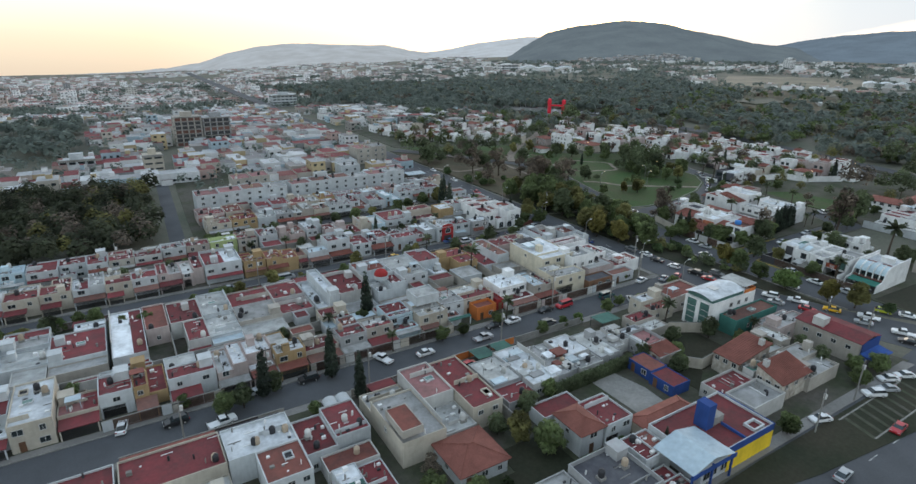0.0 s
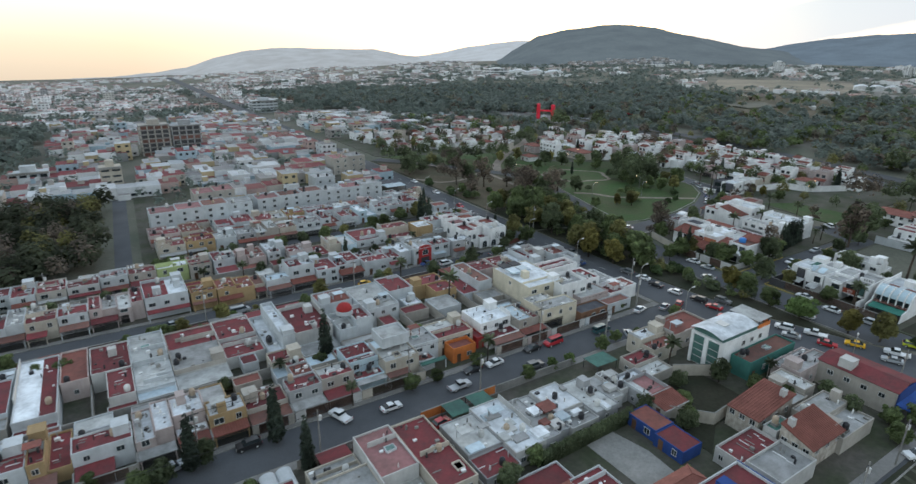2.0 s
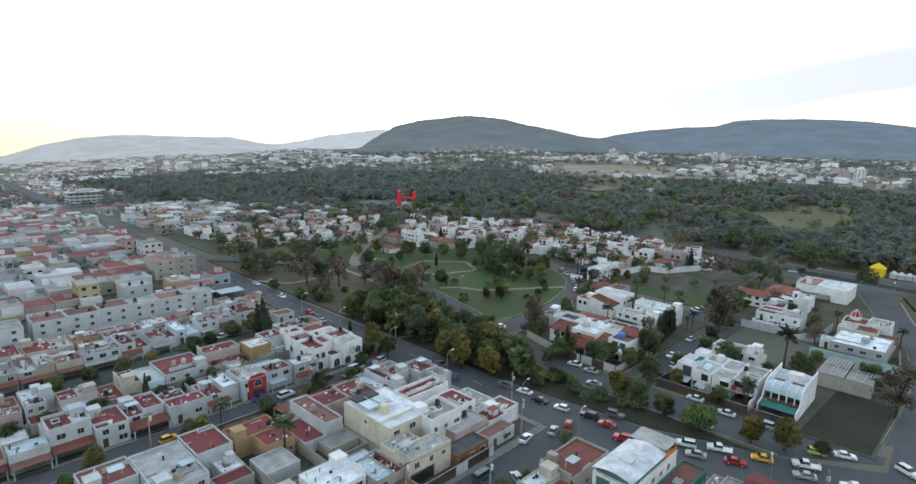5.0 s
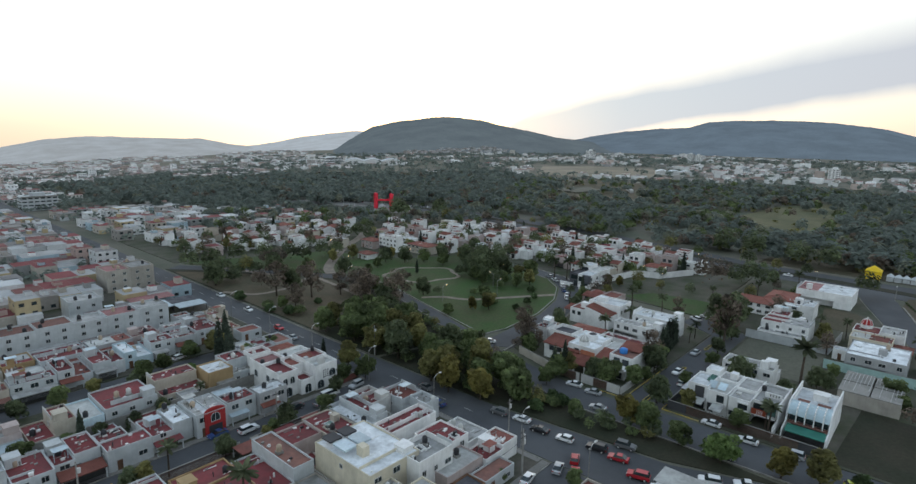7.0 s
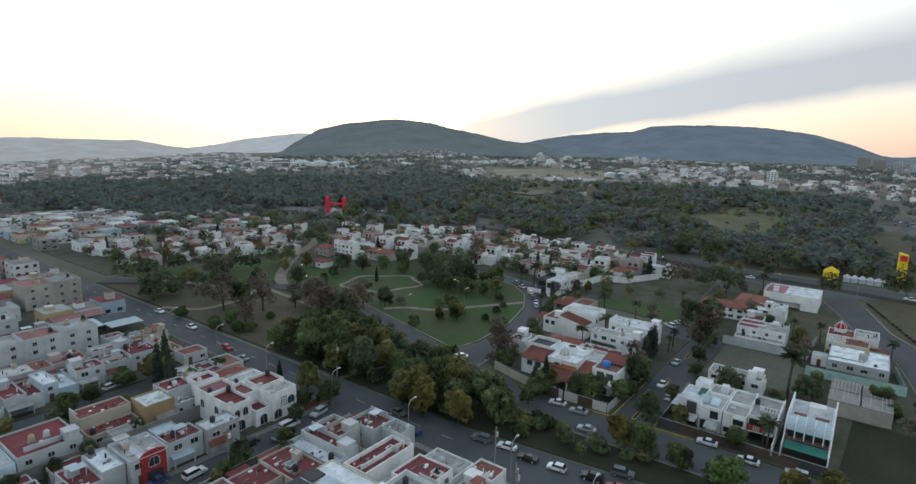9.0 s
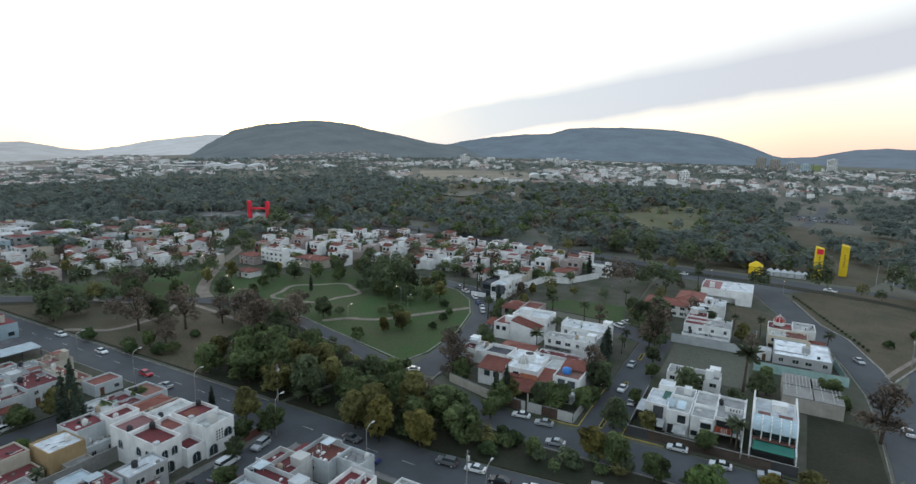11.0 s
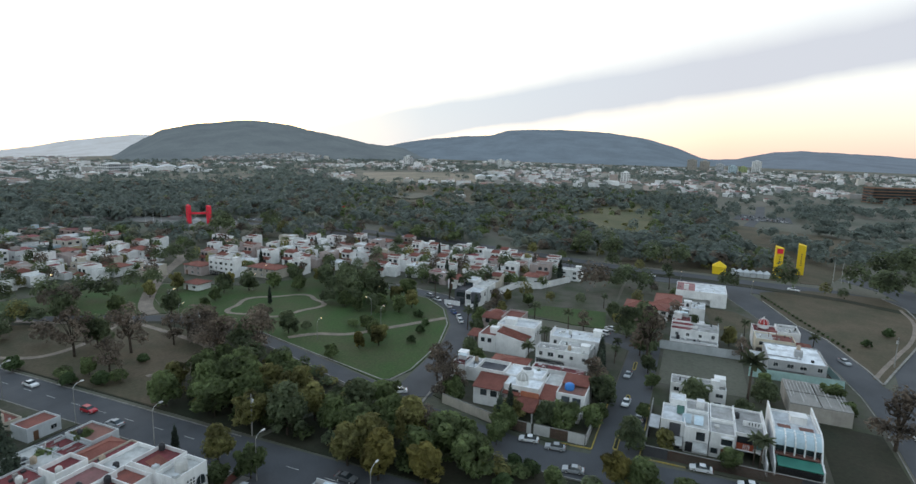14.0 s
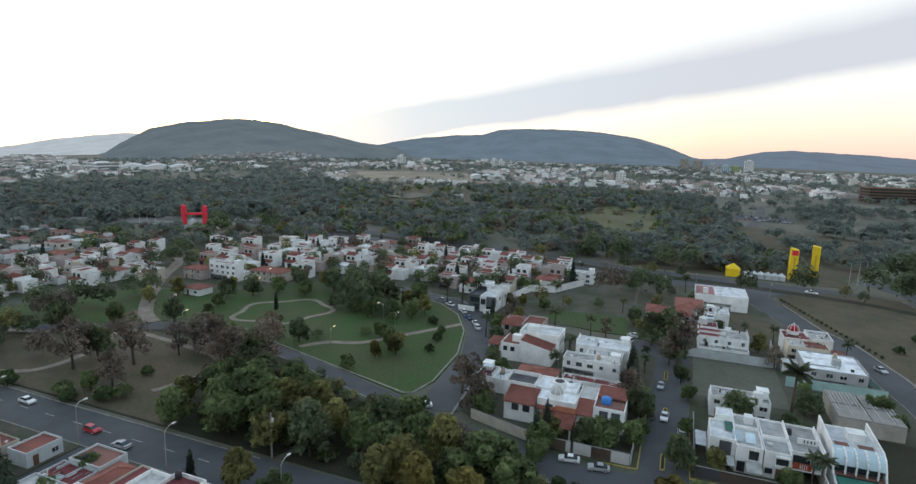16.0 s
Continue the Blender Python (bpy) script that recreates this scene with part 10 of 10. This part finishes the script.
def far_car(x, y, heading, where):
    """A parked car seen from very far: painted body and dark cabin."""
    kind, paint = rngc.choice(["sedan", "hatch", "suv"]), rngc.choice(["white", "white", "silver", "grey", "red", "black"])
    b = BODY[kind]
    ob = thing("car", pose(x, y, land_z(x, y) + 0.08, 0, 0, heading), "%s car %s" % (PAINTS[paint][1], where), "car", "parked cars")
    part("body", cached(("far_body", kind, paint), lambda: flank(Form(), b["low"], 0.88, 0.82, 0.7, 1.15).mesh("body", M["car_" + paint])), None, ob)
    part("cabin", cached(("far_cabin", kind), lambda: flank(Form(), b["cab"], 0.82, 0.66, 0.95, b["cab"][1][1]).mesh("cabin", M["glass"])), None, ob)


# the paved forecourt of the red gate, full of cars, and the car park in the woods
poly("gate_forecourt", [(352, 424), (366, 404), (380, 400), (404, 420), (408, 440), (396, 484), (356, 536), (342, 528), (362, 470)], -3, 0.05, "paving", "pale paved forecourt before the red gate", "forecourt")
for k in range(24):
    u = k % 12
    far_car(346 + u * 4.3 + (k // 12) * 9, 532 - u * 4.6 - (k // 12) * 2 + rngc.uniform(-0.6, 0.6), 42 + rngc.uniform(-6, 6), "parked by the red gate")
for k in range(10):
    far_car(404 + (k % 5) * 3.6, 424 - (k % 5) * 3.2 + (k // 5) * 9, 40 + rngc.uniform(-6, 6), "parked by the red gate")
for k in range(20):
    far_car(668 + (k // 10) * 26 + rngc.uniform(-0.6, 0.6), 12 + (k % 10) * 4.2, 4 + rngc.uniform(-4, 4), "in the car park among the trees")

# ---------------------------------------------------------------- lamps and poles
M["lamp_glow"] = material("lamp_glow", (0.9, 0.6, 0.25), 0.4, bump=0)
_b = M["lamp_glow"].node_tree.nodes["Principled BSDF"]
_b.inputs["Emission Color"].default_value, _b.inputs["Emission Strength"].default_value = (1.0, 0.62, 0.22, 1), 5.0


def street_lamp(x, y, turn, h=8.5, lit=False):
    ob = thing("street_lamp", pose(x, y, 0.1, 0, 0, turn), "tall grey street lamp with one curved arm", "street lamp", "street lamps")
    part("pole", Form().turned([(0.03, 0), (0.11, 0), (0.08, h * 0.5), (0.06, h), (0.03, h + 0.02)], 8), M["concrete"], ob)
    arm = Form()
    pts = [(0, 0, h - 0.4), (0.4, 0, h + 0.3), (1.1, 0, h + 0.65), (1.9, 0, h + 0.7)]
    for a, b in zip(pts, pts[1:]):
        limb(arm, a, b, 0.05, 0.045)
    part("arm", arm, M["frame"], ob)
    head = part("lamp_head", Form().box(1.7, -0.16, h + 0.62, 2.5, 0.16, h + 0.8), M["frame"], ob)
    part("lens", Form().box(1.8, -0.13, h + 0.54, 2.4, 0.13, h + 0.62), M["lamp_glow" if lit else "lamp_clear"], head)


for x, y, a in ((139.0, 113.2, 0), (139.0, 139.0, 0), (139.2, 163.6, 0), (139.2, 190.0, 0), (139.2, 214.0, 0), (139.2, 240, 0), (136.6, 96.0, 0), (146.0, 60.4, 20)):
    street_lamp(x, y, a)
for x, y, a in ((207.4, 200.4, 0), (238.6, 199.4, 90), (229.4, 190.0, 0), (252.0, 205.0, 0), (212, 270, 0), (200, 252, 0), (246, 262, 0), (298, 158, 0), (304, 150, 0), (352, 150, 180), (350, 96, 180), (344, 66, 180), (262, 270, 0), (232, 312, 0), (205, 330, 0), (300, 330, 0), (290, 146, 0)):
    street_lamp(x, y, a, 6.0, True)


def utility_pole(x, y, h=9.5, turn=0.0):
    ob = thing("utility_pole", pose(x, y, 0.1, 0, 0, turn), "weathered concrete utility pole with a short crossarm", "pole", "utility poles")
    part("pole", Form().turned([(0.03, 0), (0.17, 0), (0.11, h), (0.03, h + 0.02)], 8), M["concrete"], ob)
    part("crossarm", Form().box(-0.9, -0.06, h - 0.7, 0.9, 0.06, h - 0.55), M["iron"], ob)
    part("transformer", Form().turned([(0.05, h - 2.2), (0.3, h - 2.2), (0.3, h - 1.3), (0.05, h - 1.25)], 10, 0, 0.35, 0), M["frame"], ob)


for x, y in ((2.6, 96.0), (38.0, 96.0), (72.0, 96.4), (108.0, 96.6), (20, 106.4), (61.0, 106.6), (96.6, 106.8), (131, 107.2), (141.0, 118.0), (138.0, 78.0), (132.6, 108.4), (30, 157.4), (70, 157.6), (108, 157.4), (-4, 191), (151.6, 176.0), (204.6, 262, ), (122.0, 41.6), (104.6, 40.2), (148.8, 52), (266, 33), (190, 232)):
    utility_pole(x, y)


def wire(a, b, sag=0.7):
    cu = bpy.data.curves.new("wire", "CURVE")
    cu.dimensions, cu.bevel_depth, cu.bevel_resolution = "3D", 0.02, 0
    sp = cu.splines.new("POLY")
    n = 9
    sp.points.add(n - 1)
    for i in range(n):
        t = i / (n - 1)
        sp.points[i].co = (a[0] + (b[0] - a[0]) * t, a[1] + (b[1] - a[1]) * t, a[2] + (b[2] - a[2]) * t - sag * 4 * t * (1 - t), 1)
    cu.materials.append(M["iron"])
    tagged(new("wire", cu), "thin black overhead wire between poles", "wire", "overhead wires")


for xs, y, ys in (((2.6, 38.0, 72.0, 108.0), 96.2, 0), ((20, 61.0, 96.6, 131), 106.7, 0)):
    for xa, xb in zip(xs, xs[1:]):
        for k in (-0.7, 0.7):
            wire((xa + k, y, 9.0), (xb + k, y, 9.0))

# kerbs and paint
kerb = Form()
for xa, xb, y in ((-160, 139.5, 106.0), (-160, 136, 96.8), (-60, 139.5, 157.9), (-60, 139.5, 165.4)):
    kerb.box(xa, y - 0.1, -0.3, xb, y + 0.12, 0.17)
for x, ya, yb in ((139.4, 108, 156), (139.4, 168, 330), (150.5, 178, 330)):
    kerb.box(x - 0.1, ya, -0.3, x + 0.12, yb, 0.17)
solid("kerb", kerb, M["kerb"], "pale concrete kerb along the streets", "kerb", "structure")
yk = Form()
for (xa, ya), (xb, yb) in (((178, 108.6), (206, 108.6)), ((178, 108.6), (177.4, 116)), ((179, 98.9), (206, 98.9)), ((178.9, 98.9), (178.9, 90))):
    t = math.atan2(yb - ya, xb - xa)
    nx, ny = -math.sin(t) * 0.12, math.cos(t) * 0.12
    yk.prism([(xa + nx, ya + ny), (xa - nx, ya - ny), (xb - nx, yb - ny), (xb + nx, yb + ny)], -0.2, 0.18)
for x, y in ((183, 104.0), (206, 104.4), (231, 105.0)):
    poly("street_island", [(x - 3, y - 0.5), (x + 3, y - 0.5), (x + 3.4, y), (x + 3, y + 0.5), (x - 3, y + 0.5), (x - 3.4, y)], -0.2, 0.16, "kerb_yellow", "yellow-kerbed planting island in the street", "kerb")
    poly("island_bed", [(x - 2.8, y - 0.3), (x + 2.8, y - 0.3), (x + 2.8, y + 0.3), (x - 2.8, y + 0.3)], 0.0, 0.2, "rough_grass", "narrow planted bed in the street", "bed")
solid("kerb_painted", yk, M["kerb_yellow"], "yellow-painted kerb at the street corner", "kerb", "structure")
pt = Form()
for k in range(10):
    pt.box(158.6 + k * 1.05, 38.4, 0.0, 159.2 + k * 1.05, 41.6, 0.022)
for k in range(8):
    pt.box(181.0, 30 + k * 1.5, 0.0, 184.0, 30.7 + k * 1.5, 0.022)
for k in range(40):
    pt.box(145.4, 132 + k * 9, 0.0, 145.55, 135 + k * 9, 0.012)
    if k < 10:
        pt.box(60 + k * 9, 31.0, 0.0, 63 + k * 9, 31.15, 0.016)
solid("road_marking", pt, M["paint"], "worn white road markings and crossings", "marking", "structure")
